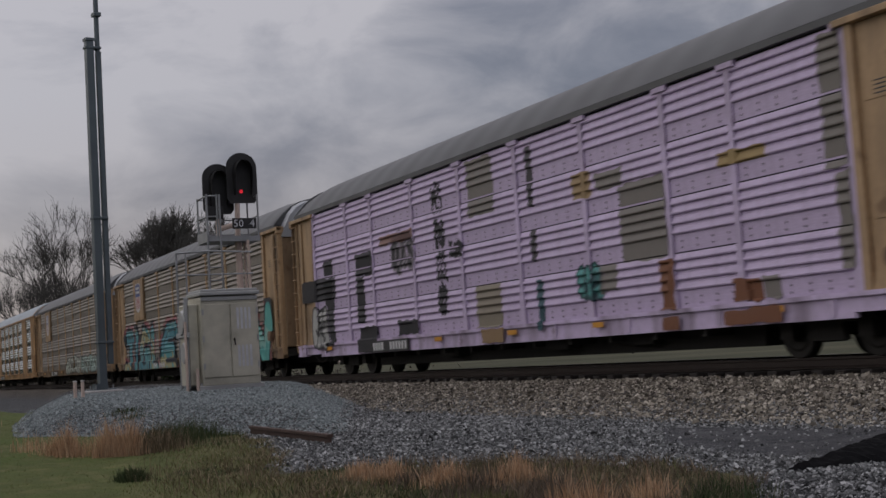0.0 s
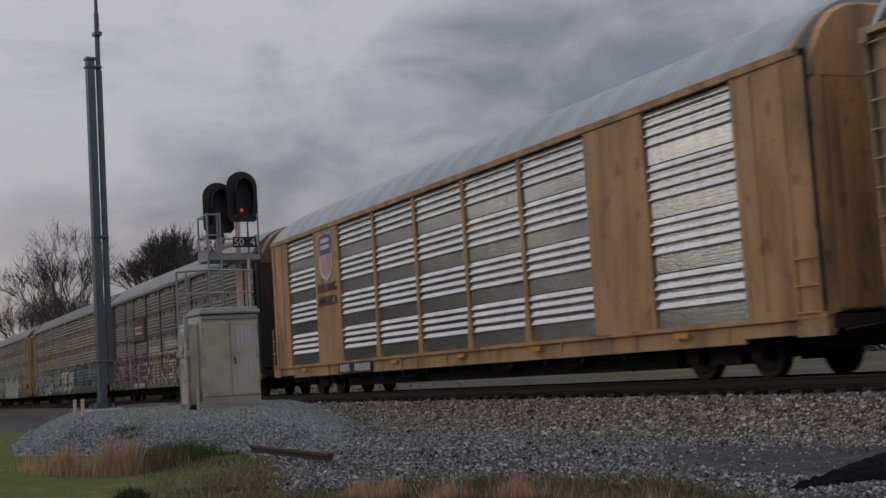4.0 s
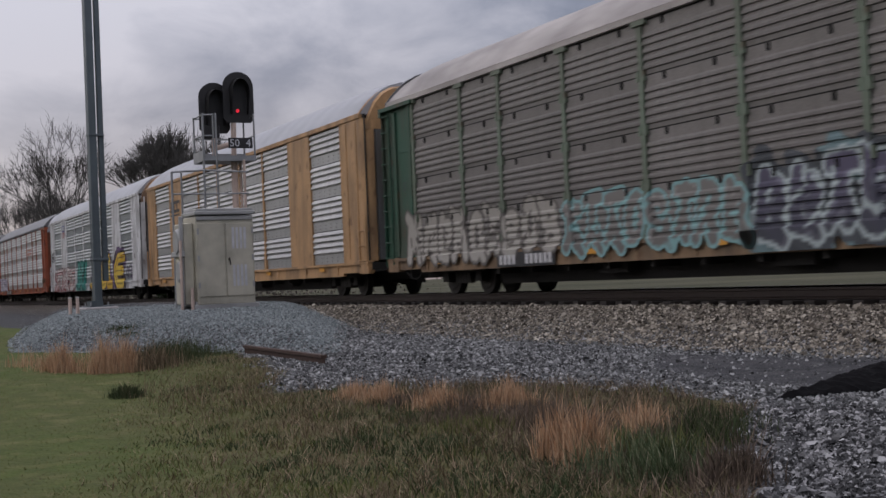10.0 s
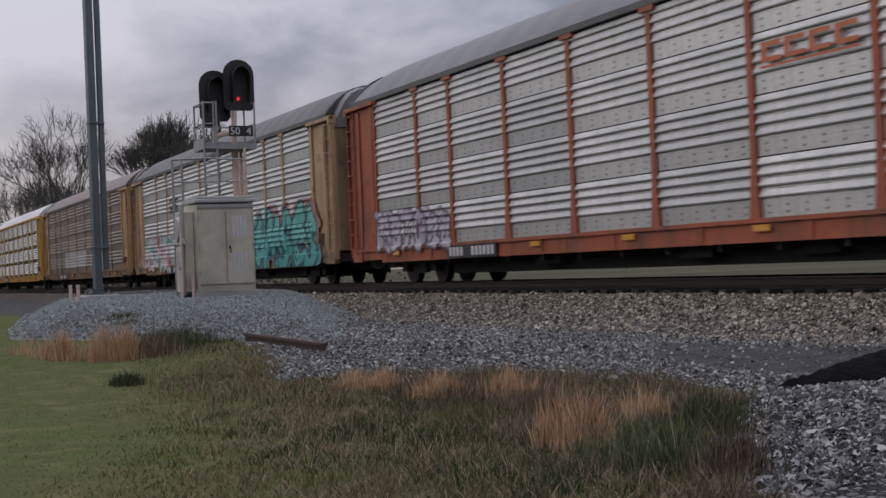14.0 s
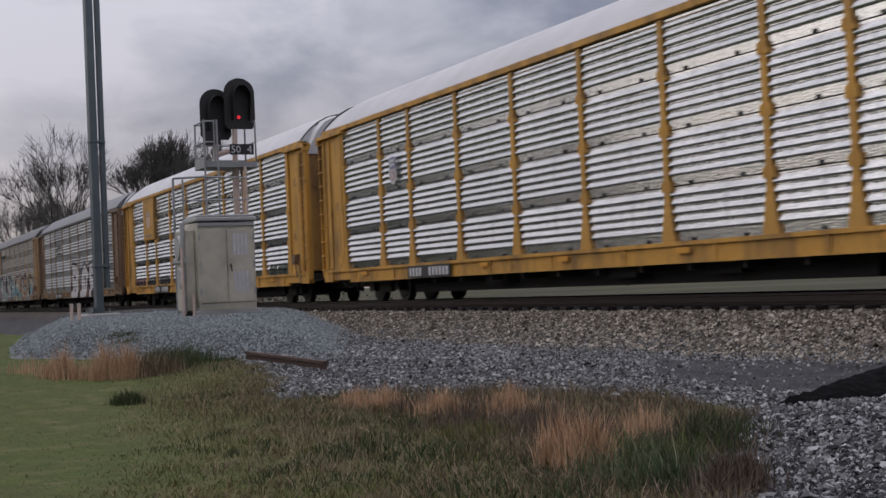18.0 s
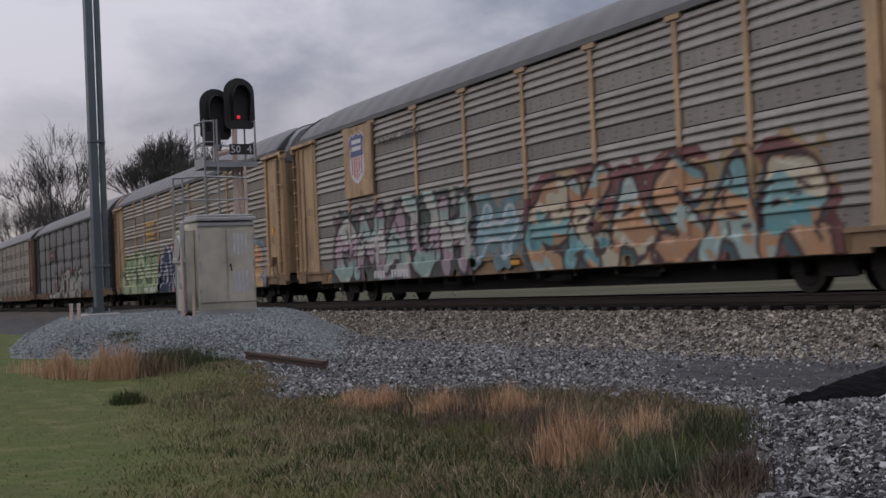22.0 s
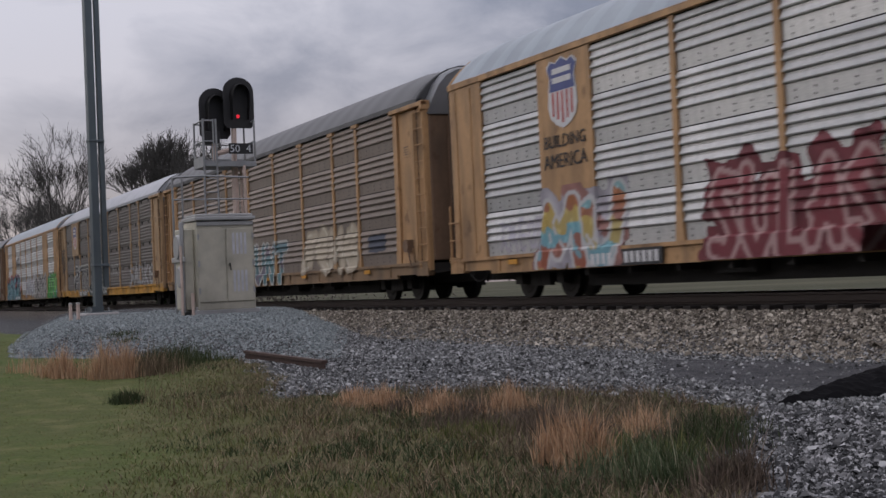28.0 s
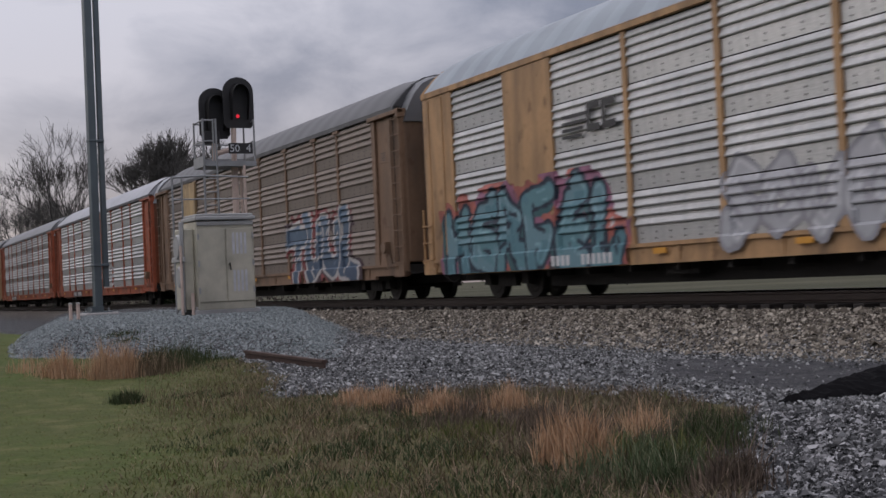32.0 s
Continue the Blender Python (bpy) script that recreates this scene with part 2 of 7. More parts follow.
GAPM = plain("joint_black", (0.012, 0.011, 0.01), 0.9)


# ---- helpers of the scene ----
def part(name, data, material, parent=None, label="", at=(0, 0, 0), rot=None):
    """Links a bmesh or a mesh as one object; a mesh may be shared, its material sits on the object."""
    if isinstance(data, bmesh.types.BMesh):
        me = bpy.data.meshes.new(name)
        data.to_mesh(me)
        data.free()
    else:
        me = data
    if not me.materials:
        me.materials.append(material)
    ob = new(name, me)
    if me.materials[0] != material:
        ob.material_slots[0].link = "OBJECT"
        ob.material_slots[0].material = material
    ob.matrix_basis = pose(*at, *(rot or (0, 0, 0)))
    ob.parent = parent
    if label:
        ob["label"] = label
    return ob


def box_into(bm, x0, x1, y0, y1, z0, z1, taper=0.0):
    v = [bm.verts.new(p) for p in ((x0, y0, z0), (x1, y0, z0), (x1, y1, z0), (x0, y1, z0),
                                   (x0 + taper, y0, z1), (x1 - taper, y0, z1), (x1 - taper, y1, z1), (x0 + taper, y1, z1))]
    for f in ((3, 2, 1, 0), (4, 5, 6, 7), (0, 1, 5, 4), (1, 2, 6, 5), (2, 3, 7, 6), (3, 0, 4, 7)):
        bm.faces.new([v[k] for k in f])


def boxes(*rows, bevel=0.0):
    bm = bmesh.new()
    for r in rows:
        box_into(bm, *r)
    if bevel:
        bmesh.ops.bevel(bm, geom=bm.edges[:], offset=bevel, segments=1, affect="EDGES")
    return bm


def tube_into(bm, a, b, r, n=6, r2=None):
    a, b = Vector(a), Vector(b)
    q = (b - a).to_track_quat("Z", "Y")
    r2 = r if r2 is None else r2
    ra = [bm.verts.new(a + q @ Vector((r * math.cos(k * math.tau / n), r * math.sin(k * math.tau / n), 0))) for k in range(n)]
    rb = [bm.verts.new(b + q @ Vector((r2 * math.cos(k * math.tau / n), r2 * math.sin(k * math.tau / n), 0))) for k in range(n)]
    for k in range(n):
        bm.faces.new((ra[k], ra[(k + 1) % n], rb[(k + 1) % n], rb[k]))
    bm.faces.new(ra[::-1])
    bm.faces.new(rb)


def tubes(rows, n=6):
    bm = bmesh.new()
    for r in rows:
        tube_into(bm, *r, n=n) if len(r) == 3 else tube_into(bm, r[0], r[1], r[2], n, r[3])
    return bm


def mesh_of(name, bm):
    me = bpy.data.meshes.new(name)
    bm.to_mesh(me)
    bm.free()
    return me


def mesh_np(name, verts, faces, smooth=False):
    me = bpy.data.meshes.new(name)
    me.from_pydata(verts.tolist() if hasattr(verts, "tolist") else verts, [], faces.tolist() if hasattr(faces, "tolist") else faces)
    if smooth:
        me.polygons.foreach_set("use_smooth", [True] * len(me.polygons))
    me.update()
    return me


# ---- ground ----
TRACK_Y = 14.68
BASE = -0.62
SHOULDER, BED = -0.215, -0.28
# top outline of the raised pad, and how steep each side falls
MOUND = ((-22.4, 3.5), (-17.8, 5.8), (-33.0, 10.9), (-52.0, 11.5), (-46.0, 7.2))


FALL = (0.17, 0.4, 0.4, 0.4, 0.47)


def mound_z(x, y):
    """Height of the pad: a flat top with one plane for each side."""
    top = -0.02 - 0.018 * np.clip(np.asarray(x, float) + 25.5, 0, 12)
    z = top
    for k in range(5):
        (x0, y0), (x1, y1) = MOUND[k], MOUND[(k + 1) % 5]
        ln = math.hypot(x1 - x0, y1 - y0)
        d = ((y1 - y0) * (x - x0) - (x1 - x0) * (y - y0)) / ln
        s = top - FALL[k] * d
        z = np.minimum(z, s) - 0.04 * np.exp(-np.abs(z - s) / 0.06)
    return z


def seg_dist(px, py, poly):
    """Distance to a polygon's outline, negative inside."""
    d = np.full(np.shape(px), 1e9)
    inside = np.zeros(np.shape(px), bool)
    n = len(poly)
    for k in range(n):
        (x0, y0), (x1, y1) = poly[k], poly[(k + 1) % n]
        ex, ey = x1 - x0, y1 - y0
        s = np.clip(((px - x0) * ex + (py - y0) * ey) / (ex * ex + ey * ey), 0, 1)
        d = np.minimum(d, np.hypot(px - x0 - s * ex, py - y0 - s * ey))
        inside ^= ((y0 > py) != (y1 > py)) & (px < ex * (py - y0) / (ey if abs(ey) > 1e-9 else 1e-9) + x0)
    return np.where(inside, -d, d)


def wob(x, y, s=1.0):
    return (np.sin(x * 1.7 * s + 1.3) * np.cos(y * 2.1 * s + 0.4) + 0.6 * np.sin(x * 4.1 * s + y * 3.3 * s) + 0.5 * np.cos(x * 0.7 * s - y * 1.1 * s + 2)) / 2.1


def ground_z(x, y):
    x, y = np.asarray(x, float), np.asarray(y, float)
    rise = np.clip((-x - 9.0) / 8.0, 0, 1) * np.clip((-x + 70) / 20.0, 0, 1) * np.clip((9.5 - y) / 3.5, 0, 1) * np.clip((y + 30) / 20, 0, 1)
    z = BASE + 0.20 * rise + 0.025 * wob(x, y, 0.5)
    yb = np.abs(y - TRACK_Y)
    bal = np.interp(yb, (0, 1.75, 2.3, 2.5, 4.15), (BED - BASE, BED - BASE, SHOULDER - BASE, SHOULDER - BASE - 0.03, 0))
    z = np.maximum(z, BASE + bal + 0.012 * wob(x, y, 2))
    z = np.maximum(z, mound_z(x, y) + 0.007 * wob(x, y, 1.3))
    # loose rock banked up beside the track road
    berm = seg_dist(x, y, ROCK)
    z = z + np.clip(-berm / 1.2, 0, 1) * 0.10
    return z


# where loose rock lies between the grass and the ballast, in the plan
ROCK = ((-7.6, 5.9), (-6.05, 4.35), (-4.9, 3.62), (-2.0, 3.2), (0.5, 4.0), (0.5, 7.2), (-6.5, 7.0))
GRAVEL = ((-17.5, 4.9), (-13.5, 4.35), (-11.3, 3.62), (-11.5, 4.4), (-11.0, 5.6), (-9.4, 6.35), (-7.6, 5.9), (-6.05, 4.35), (-4.9, 3.62), (-2.0, 3.0),
          (6.0, 3.0), (6.0, 11.5), (-140.0, 11.5), (-140.0, 7.5), (-60.0, 5.0), (-36.0, 4.3), (-24.0, 9.0))
ROAD = ((-13.0, 8.7), (-11.0, 7.4), (-9.4, 7.2), (-8.0, 7.6), (6.0, 8.2), (6.0, 9.6), (-11.0, 9.5))


def gravel_mask(x, y):
    g = np.clip(0.5 - seg_dist(x, y, GRAVEL) / 0.5, 0, 1)
    g = np.maximum(g, np.clip((mound_z(x, y) + 0.48) / 0.08, 0, 1))
    return np.maximum(g, np.clip((4.9 - np.abs(y - TRACK_Y)) / 0.5, 0, 1))


def build_ground():
    def axis(lo, hi, step, far):
        fine = np.arange(lo, hi + step / 2, step)
        out = np.geomspace(1.0, far, 22)
        return np.concatenate([lo - out[::-1], fine, hi + out])
    xs, ys = axis(-62, 6, 0.22, 2600), axis(-6, 20, 0.16, 2600)
    gx, gy = np.meshgrid(xs, ys)
    gz = ground_z(gx, gy)
    v = np.stack([gx, gy, gz], -1).reshape(-1, 3)
    nx, ny = len(xs), len(ys)
    i = (np.arange(ny - 1)[:, None] * nx + np.arange(nx - 1)).ravel()
    me = mesh_np("ground", v, np.stack([i, i + 1, i + nx + 1, i + nx], 1), True)
    a = me.attributes.new("gravel", "FLOAT", "POINT")
    a.data.foreach_set("value", gravel_mask(gx, gy).ravel())
    a = me.attributes.new("road", "FLOAT", "POINT")
    a.data.foreach_set("value", np.clip(0.5 - seg_dist(gx, gy, ROAD) / 0.6, 0, 1).ravel())
    a = me.attributes.new("ballast", "FLOAT", "POINT")
    a.data.foreach_set("value", np.clip((4.9 - np.abs(gy - TRACK_Y)) / 2.0, 0, 1).ravel())
    a = me.attributes.new("field", "FLOAT", "POINT")
    a.data.foreach_set("value", np.clip((gy - 18.0) / 3.0, 0, 1).ravel())
    a = me.attributes.new("rough", "FLOAT", "POINT")
    a.data.foreach_set("value", np.clip((gy + 0.26 * gx + 0.25 * wob(gx, gy, 1.4)) / 1.7 + 0.5, 0, 1).ravel())
    mt, b, N, K = nodes("ground_soil", 0.95)
    b.inputs["Specular IOR Level"].default_value = 0.1

    def att(n):
        k = N("ShaderNodeAttribute")
        k.attribute_name = n
        return k.outputs["Fac"]
    f0 = noise_fac(N, K, 0.35, 5, space="Position", lo=0.4, hi=0.62)
    f1 = noise_fac(N, K, 2.5, 5, space="Position")
    f2 = noise_fac(N, K, 22, 4, space="Position")
    grass = mixc(N, K, f0, (0.082, 0.122, 0.03), (0.10, 0.118, 0.038))
    grass = mixc(N, K, math_node(N, K, "MULTIPLY", f1, 0.35), grass, (0.12, 0.10, 0.06))
    grass = mixc(N, K, math_node(N, K, "MULTIPLY", noise_fac(N, K, 60, 3, space="Position"), 0.55), grass, (0.045, 0.06, 0.02))
    grass = mixc(N, K, math_node(N, K, "MULTIPLY", noise_fac(N, K, 7, 5, space="Position", lo=0.4, hi=0.7), 0.5), grass, (0.05, 0.068, 0.022))
    grass = mixc(N, K, math_node(N, K, "MULTIPLY", noise_fac(N, K, 3.3, 6, space="Position", lo=0.52, hi=0.7), 0.45), grass, (0.19, 0.165, 0.085))
    grass = mixc(N, K, math_node(N, K, "MULTIPLY", att("rough"), 0.6), grass, mixc(N, K, f2, (0.055, 0.044, 0.026), (0.14, 0.105, 0.065)))
    f4 = noise_fac(N, K, 0.06, 4, space="Position")
    grass = mixc(N, K, att("field"), grass, mixc(N, K, f4, (0.045, 0.05, 0.03), (0.095, 0.09, 0.06)))
    # packed stones: a tone for each, dark in the joints between them
    geo = N("ShaderNodeNewGeometry")

    def packed(scale):
        vc, ve = N("ShaderNodeTexVoronoi"), N("ShaderNodeTexVoronoi")
        ve.feature = "DISTANCE_TO_EDGE"
        for n in (vc, ve):
            n.inputs["Scale"].default_value = scale
            K(geo.outputs["Position"], n.inputs["Vector"])
        sp = N("ShaderNodeSeparateColor")
        K(vc.outputs["Color"], sp.inputs[0])
        gap = N("ShaderNodeMapRange")
        gap.inputs[1].default_value, gap.inputs[2].default_value = 0.02, 0.16
        K(ve.outputs["Distance"], gap.inputs[0])
        return sp.outputs[0], gap.outputs[0]
    tone, gap = packed(24.0)
    stone = mixc(N, K, tone, (0.035, 0.037, 0.04), (0.24, 0.247, 0.257))
    brown = mixc(N, K, tone, (0.05, 0.042, 0.035), (0.36, 0.305, 0.255))
    stone = mixc(N, K, math_node(N, K, "MULTIPLY", att("ballast"), 0.85), stone, brown)
    stone = mixc(N, K, gap, (0.018, 0.017, 0.017), stone)
    stone = mixc(N, K, math_node(N, K, "MULTIPLY", att("road"), 0.85), stone, mixc(N, K, f1, (0.06, 0.061, 0.066), (0.11, 0.111, 0.117)))
    edge = math_node(N, K, "ADD", att("gravel"), math_node(N, K, "MULTIPLY", math_node(N, K, "SUBTRACT", f1, 0.5), 0.5))
    cl = N("ShaderNodeMapRange")
    cl.inputs[1].default_value, cl.inputs[2].default_value = 0.35, 0.6
    K(edge, cl.inputs[0])
    K(mixc(N, K, cl.outputs[0], grass, stone), b.inputs["Base Color"])
    bump(N, K, b, math_node(N, K, "ADD", math_node(N, K, "MULTIPLY", gap, cl.outputs[0]), math_node(N, K, "MULTIPLY", f2, 0.4)), 0.8, 0.03)
    g = part("ground", me, mt)
    tagged(g, "patchy early-spring grass and grey gravel beside the railway", "ground", kind="structure")


build_ground()


# ---- track ----
def build_track():
    prof = ((-0.07, -0.17), (0.07, -0.17), (0.07, -0.155), (0.012, -0.13), (0.012, -0.04), (0.036, -0.03), (0.036, 0), (-0.036, 0), (-0.036, -0.03), (-0.012, -0.04), (-0.012, -0.13), (-0.07, -0.155))
    steel = plain("rail_steel", (0.045, 0.032, 0.027), 0.55, 0.4, 3.0)
    top = plain("rail_head", (0.16, 0.15, 0.145), 0.35, 0.8, 3.0)
    for s in (-1, 1):
        bm = bmesh.new()
        for x in (-700, 300):
            for y, z in prof:
                bm.verts.new((x, TRACK_Y + s * 0.755 + y, z))
        bm.verts.ensure_lookup_table()
        n = len(prof)
        for k in range(n):
            bm.faces.new((bm.verts[k], bm.verts[(k + 1) % n], bm.verts[n + (k + 1) % n], bm.verts[n + k]))
        r = part("rail", bm, steel)
        tagged(r, "dark rusty steel running rail on wooden ties", "rail", "running rails", "structure")
        part("rail_head", boxes((-700, 300, TRACK_Y + s * 0.755 - 0.03, TRACK_Y + s * 0.755 + 0.03, 0.0, 0.003)), top, r)
    wood = plain("tie_wood", (0.026, 0.021, 0.018), 0.9, 0, 8.0)
    tie = mesh_of("tie", boxes((-0.115, 0.115, -1.3, 1.3, -0.19, -0.001), bevel=0.012))
    bed = new("track_ties")
    bed.matrix_basis = pose(0, TRACK_Y, -0.17)
    tagged(bed, "row of dark creosoted wooden railway ties in ballast", "ties", kind="structure")
    for k in range(180):
        part("tie", tie, wood, bed, at=(-92 + k * 0.535, random.uniform(-0.03, 0.03), random.uniform(-0.01, 0.005)), rot=(0, 0, random.uniform(-0.6, 0.6)))


build_track()


# ---- the train ----
HALF, Z0, ZT, PITCH = 13.62, 0.93, 4.75, 0.955
POSTS = (-11.5, -8.8, -6.9, -4.15, -1.4, 1.4, 4.15, 6.9, 8.8, 11.5)


def rib_profile(centres, a):
    """(height, depth) of one side sheet: ribs with a notch under each."""
    out = [(0.0, 0.0)]
    for c in centres:
        out += [(c + dz, d) for dz, d in a]
    return out + [(PITCH - 0.024, 0.0), (PITCH - 0.022, -0.03), (PITCH - 0.001, -0.03)]


PROFILE = {
    "A": rib_profile((0.36, 0.53, 0.70, 0.86), ((-0.070, 0.0), (-0.064, -0.014), (-0.051, -0.014), (-0.046, 0.036), (-0.022, 0.043), (0.030, 0.018), (0.072, 0.0))),
    "B": rib_profile((0.22, 0.37, 0.52, 0.67, 0.82), ((-0.066, 0.0), (-0.060, -0.016), (-0.049, -0.016), (-0.044, 0.036), (-0.022, 0.043), (0.030, 0.020), (0.074, 0.0))),
    "D": rib_profile((0.13, 0.27, 0.41, 0.55, 0.68), ((-0.052, 0.0), (-0.048, -0.012), (-0.036, -0.012), (-0.032, 0.026), (0.018, 0.026), (0.055, 0.0))),
}
SPEED = 20.421


def rib_depth(z, kind):
    """How far the side sheet stands out at height z over the sill."""
    p = np.array(PROFILE[kind])
    return np.interp(np.mod(np.asarray(z, float) - Z0, PITCH), p[:, 0], p[:, 1])


_mesh = {}


def cached(key, make):
    if key not in _mesh:
        _mesh[key] = mesh_of(key[0], make())
    return _mesh[key]


def sheet_mesh(w, kind, rows=1):
    """One side sheet: folded ribs, a dark joint at the top, and the clips that hang over it."""
    def make():
        pts = [(r * PITCH + z, d) for r in range(rows) for z, d in PROFILE[kind]]
        bm = bmesh.new()
        a = [bm.verts.new((-w / 2, -y, z)) for z, y in pts]
        b = [bm.verts.new((w / 2, -y, z)) for z, y in pts]
        n = len(PROFILE[kind])
        for k in range(len(pts) - 1):
            f = bm.faces.new((a[k], b[k], b[k + 1], a[k + 1]))
            if kind == "D" and k % n in (n - 3, n - 2):
                f.material_index = 1
        # folded edges give the sheet its thickness
        for row, s in ((a, -1), (b, 1)):
            back = [bm.verts.new((v.co.x, 0.03, v.co.z)) for v in row]
            for k in range(len(pts) - 1):
                q = (row[k], row[k + 1], back[k + 1], back[k])
                bm.faces.new(q if s < 0 else q[::-1])
        if rows == 1:
            for x in ((-0.27, 0.27) if w > 1.8 else (0.12,)):
                old = len(bm.faces)
                if kind == "D":
                    box_into(bm, x * w - 0.03, x * w + 0.03, -0.03, 0.0, PITCH - 0.15, PITCH - 0.03)
                elif kind == "B":
                    box_into(bm, x * w - 0.035, x * w + 0.035, -0.028, 0.0, 0.0, 0.055)
                bm.faces.ensure_lookup_table()
                for f in bm.faces[old:]:
                    f.material_index = 1
        return bm
    me = cached(("side_panel", round(w, 2), kind, rows), make)
    if not me.materials:
        me.materials.append(M["dirty"])
        me.materials.append(GAPM)
    return me


def post_mesh(style):
    def make():
        bm = bmesh.new()
        box_into(bm, -0.07, 0.07, -0.048, 0.0, Z0 - 0.02, 4.74)
        if style in "AD":
            box_into(bm, -0.22, 0.22, -0.078, 0.0, 4.67, 4.76)
        if style in "BD":
            for r in range(1, 4):
                for q in (-1, 1):
                    box_into(bm, q * 0.085 - 0.05, q * 0.085 + 0.05, -0.06, 0.0, Z0 + r * PITCH - 0.10, Z0 + r * PITCH + 0.08, 0.012)
        g = 0.20 if style == "B" else 0.13
        v = [bm.verts.new(p) for p in ((-g, -0.062, Z0 - 0.03), (g, -0.062, Z0 - 0.03), (0.07, -0.052, Z0 + 0.75), (-0.07, -0.052, Z0 + 0.75),
                                       (-g, 0, Z0 - 0.03), (g, 0, Z0 - 0.03), (0.07, 0, Z0 + 0.75), (-0.07, 0, Z0 + 0.75))]
        for f in ((0, 1, 2, 3), (0, 3, 7, 4), (1, 5, 6, 2), (4, 5, 1, 0)):
            bm.faces.new([v[k] for k in f])
        return bm
    return cached(("post", style), make)


def roof_mesh(flush=False):
    """Arched roof; the ends slope down to the bows, less so on flush-sided wagons."""
    def make():
        bm = bmesh.new()
        ys = [math.sin(a) * 1.58 for a in np.linspace(-math.pi / 2, math.pi / 2, 17)]
        xs = [-13.05, -12.6, -12.1, -11.6] + list(np.linspace(-10.5, 10.5, 15)) + [11.6, 12.1, 12.6, 13.05]
        rings = []
        for x in xs:
            e = max(0.0, abs(x) - 11.6) / 1.45
            drop = (0.05 if flush else 0.09) * e ** (2.5 if flush else 1.2)
            rings.append([bm.verts.new((x, y * (1 - 0.015 * e), 4.88 - 0.03 * e + (0.90 + (0.05 if flush else 0.0) - drop) * (1 - (abs(y) / 1.58) ** 2.5))) for y in ys])
        for a, b in zip(rings, rings[1:]):
            for k in range(len(ys) - 1):
                f = bm.faces.new((a[k], b[k], b[k + 1], a[k + 1]))
                f.smooth = True
        bm.faces.new(rings[0])
        bm.faces.new(rings[-1][::-1])
        bm.faces.new((rings[0][0], rings[0][-1], rings[-1][-1], rings[-1][0]))
        return bm
    return cached(("roof", flush), make)


def bow_mesh():
    """A bent tube over the roof's end."""
    def make():
        bm = bmesh.new()
        rings = []
        for a in np.linspace(-math.pi / 2, math.pi / 2, 15):
            y = math.sin(a) * 1.60
            c = Vector((0, y * 0.985, 4.84 + 0.86 * (1 - (abs(y) / 1.60) ** 2.5)))
            out = Vector((0, math.sin(a), math.cos(a) + 0.05)).normalized()
            rings.append([bm.verts.new(c + Vector((1, 0, 0)) * (0.035 * math.cos(t)) + out * (0.035 * math.sin(t))) for t in np.linspace(0, math.tau, 7)[:-1]])
        for p, q in zip(rings, rings[1:]):
            for k in range(6):
                bm.faces.new((p[k], q[k], q[(k + 1) % 6], p[(k + 1) % 6]))
        return bm
    return cached(("roof_bow",), make)


def hood_mesh(style):
    """Rounded cap over the end doors."""
    def make():
        bm = bmesh.new()
        ys = [math.sin(a) * 1.47 for a in np.linspace(-math.pi / 2, math.pi / 2, 15)]
        rings = []
        for x, k in ((12.95, 1.0), (13.14, 0.985), (13.24, 0.94)) if style == "C" else ((12.95, 1.0), (13.36, 0.985), (13.48, 0.94)):
            rings.append([bm.verts.new((x, y, 4.45))for y in ys] + [bm.verts.new((x, y, 4.45 + 1.20 * k * (1 - (abs(y) / 1.475) ** 4))) for y in ys[::-1]])
        for a, b in zip(rings, rings[1:]):
            n = len(a)
            for k in range(n):
                bm.faces.new((a[k], b[k], b[(k + 1) % n], a[(k + 1) % n]))
        bm.faces.new(rings[-1])
        return bm
    return cached(("end_hood", style == "C"), make)


def door_mesh(style):
    half, x = (1.20, 13.04) if style == "C" else (1.45, 13.24)
    return cached(("end_door", half), lambda: boxes((x, x + 0.20, -half, half, 0.95, 4.46), bevel=0.03))


def end_panel_mesh(style):
    def make():
        if style == "C":
            bm = bmesh.new()
            box_into(bm, 11.58, 12.95, -0.045, 0.02, Z0, 4.80)
            # rounded corner into the end
            pts = [(12.95 + 0.30 * math.sin(a), 0.30 * (1 - math.cos(a)) - 0.045) for a in np.linspace(0, math.pi / 2, 6)]
            for z in ((Z0, 4.80),):
                a = [bm.verts.new((x, y, z[0])) for x, y in pts]
                b = [bm.verts.new((x, y, z[1] - 0.12 * k / 5)) for k, (x, y) in enumerate(pts)]
                for k in range(5):
                    f = bm.faces.new((a[k], a[k + 1], b[k + 1], b[k]))
                    f.smooth = True
            return bm
        bm = bmesh.new()
        box_into(bm, 11.58, 12.72, 0.0, 0.05, Z0 + 0.02, 4.66)
        return bm
    return cached(("end_panel", style), make)


END_TRIM = {
    "A": (("edge_post", "inner", (11.57, 11.72, -0.07, -0.002, Z0, 4.68)), ("edge_post", "outer", (12.55, 12.72, -0.05, -0.002, Z0 + 0.05, 4.6)), ("pressing", "low", (11.85, 12.45, -0.012, -0.001, 1.9, 2.32)),
          ("pressing", "high", (11.85, 12.45, -0.012, -0.001, 3.55, 3.97)), ("gusset", "foot", (11.72, 12.5, -0.05, -0.002, Z0, Z0 + 0.36, 0.12))),
    "C": (("seam", "inner", (11.93, 11.97, -0.065, -0.045, Z0 + 0.1, 4.7)), ("seam", "outer", (12.68, 12.72, -0.065, -0.045, Z0 + 0.1, 4.7))),
}


def bracket_mesh():
    return cached(("top_bracket",), lambda: boxes((11.38, 13.44, -0.13, 0.02, 4.67, 4.77), (13.28, 13.44, -0.13, 0.1, 4.56, 4.78), bevel=0.008))


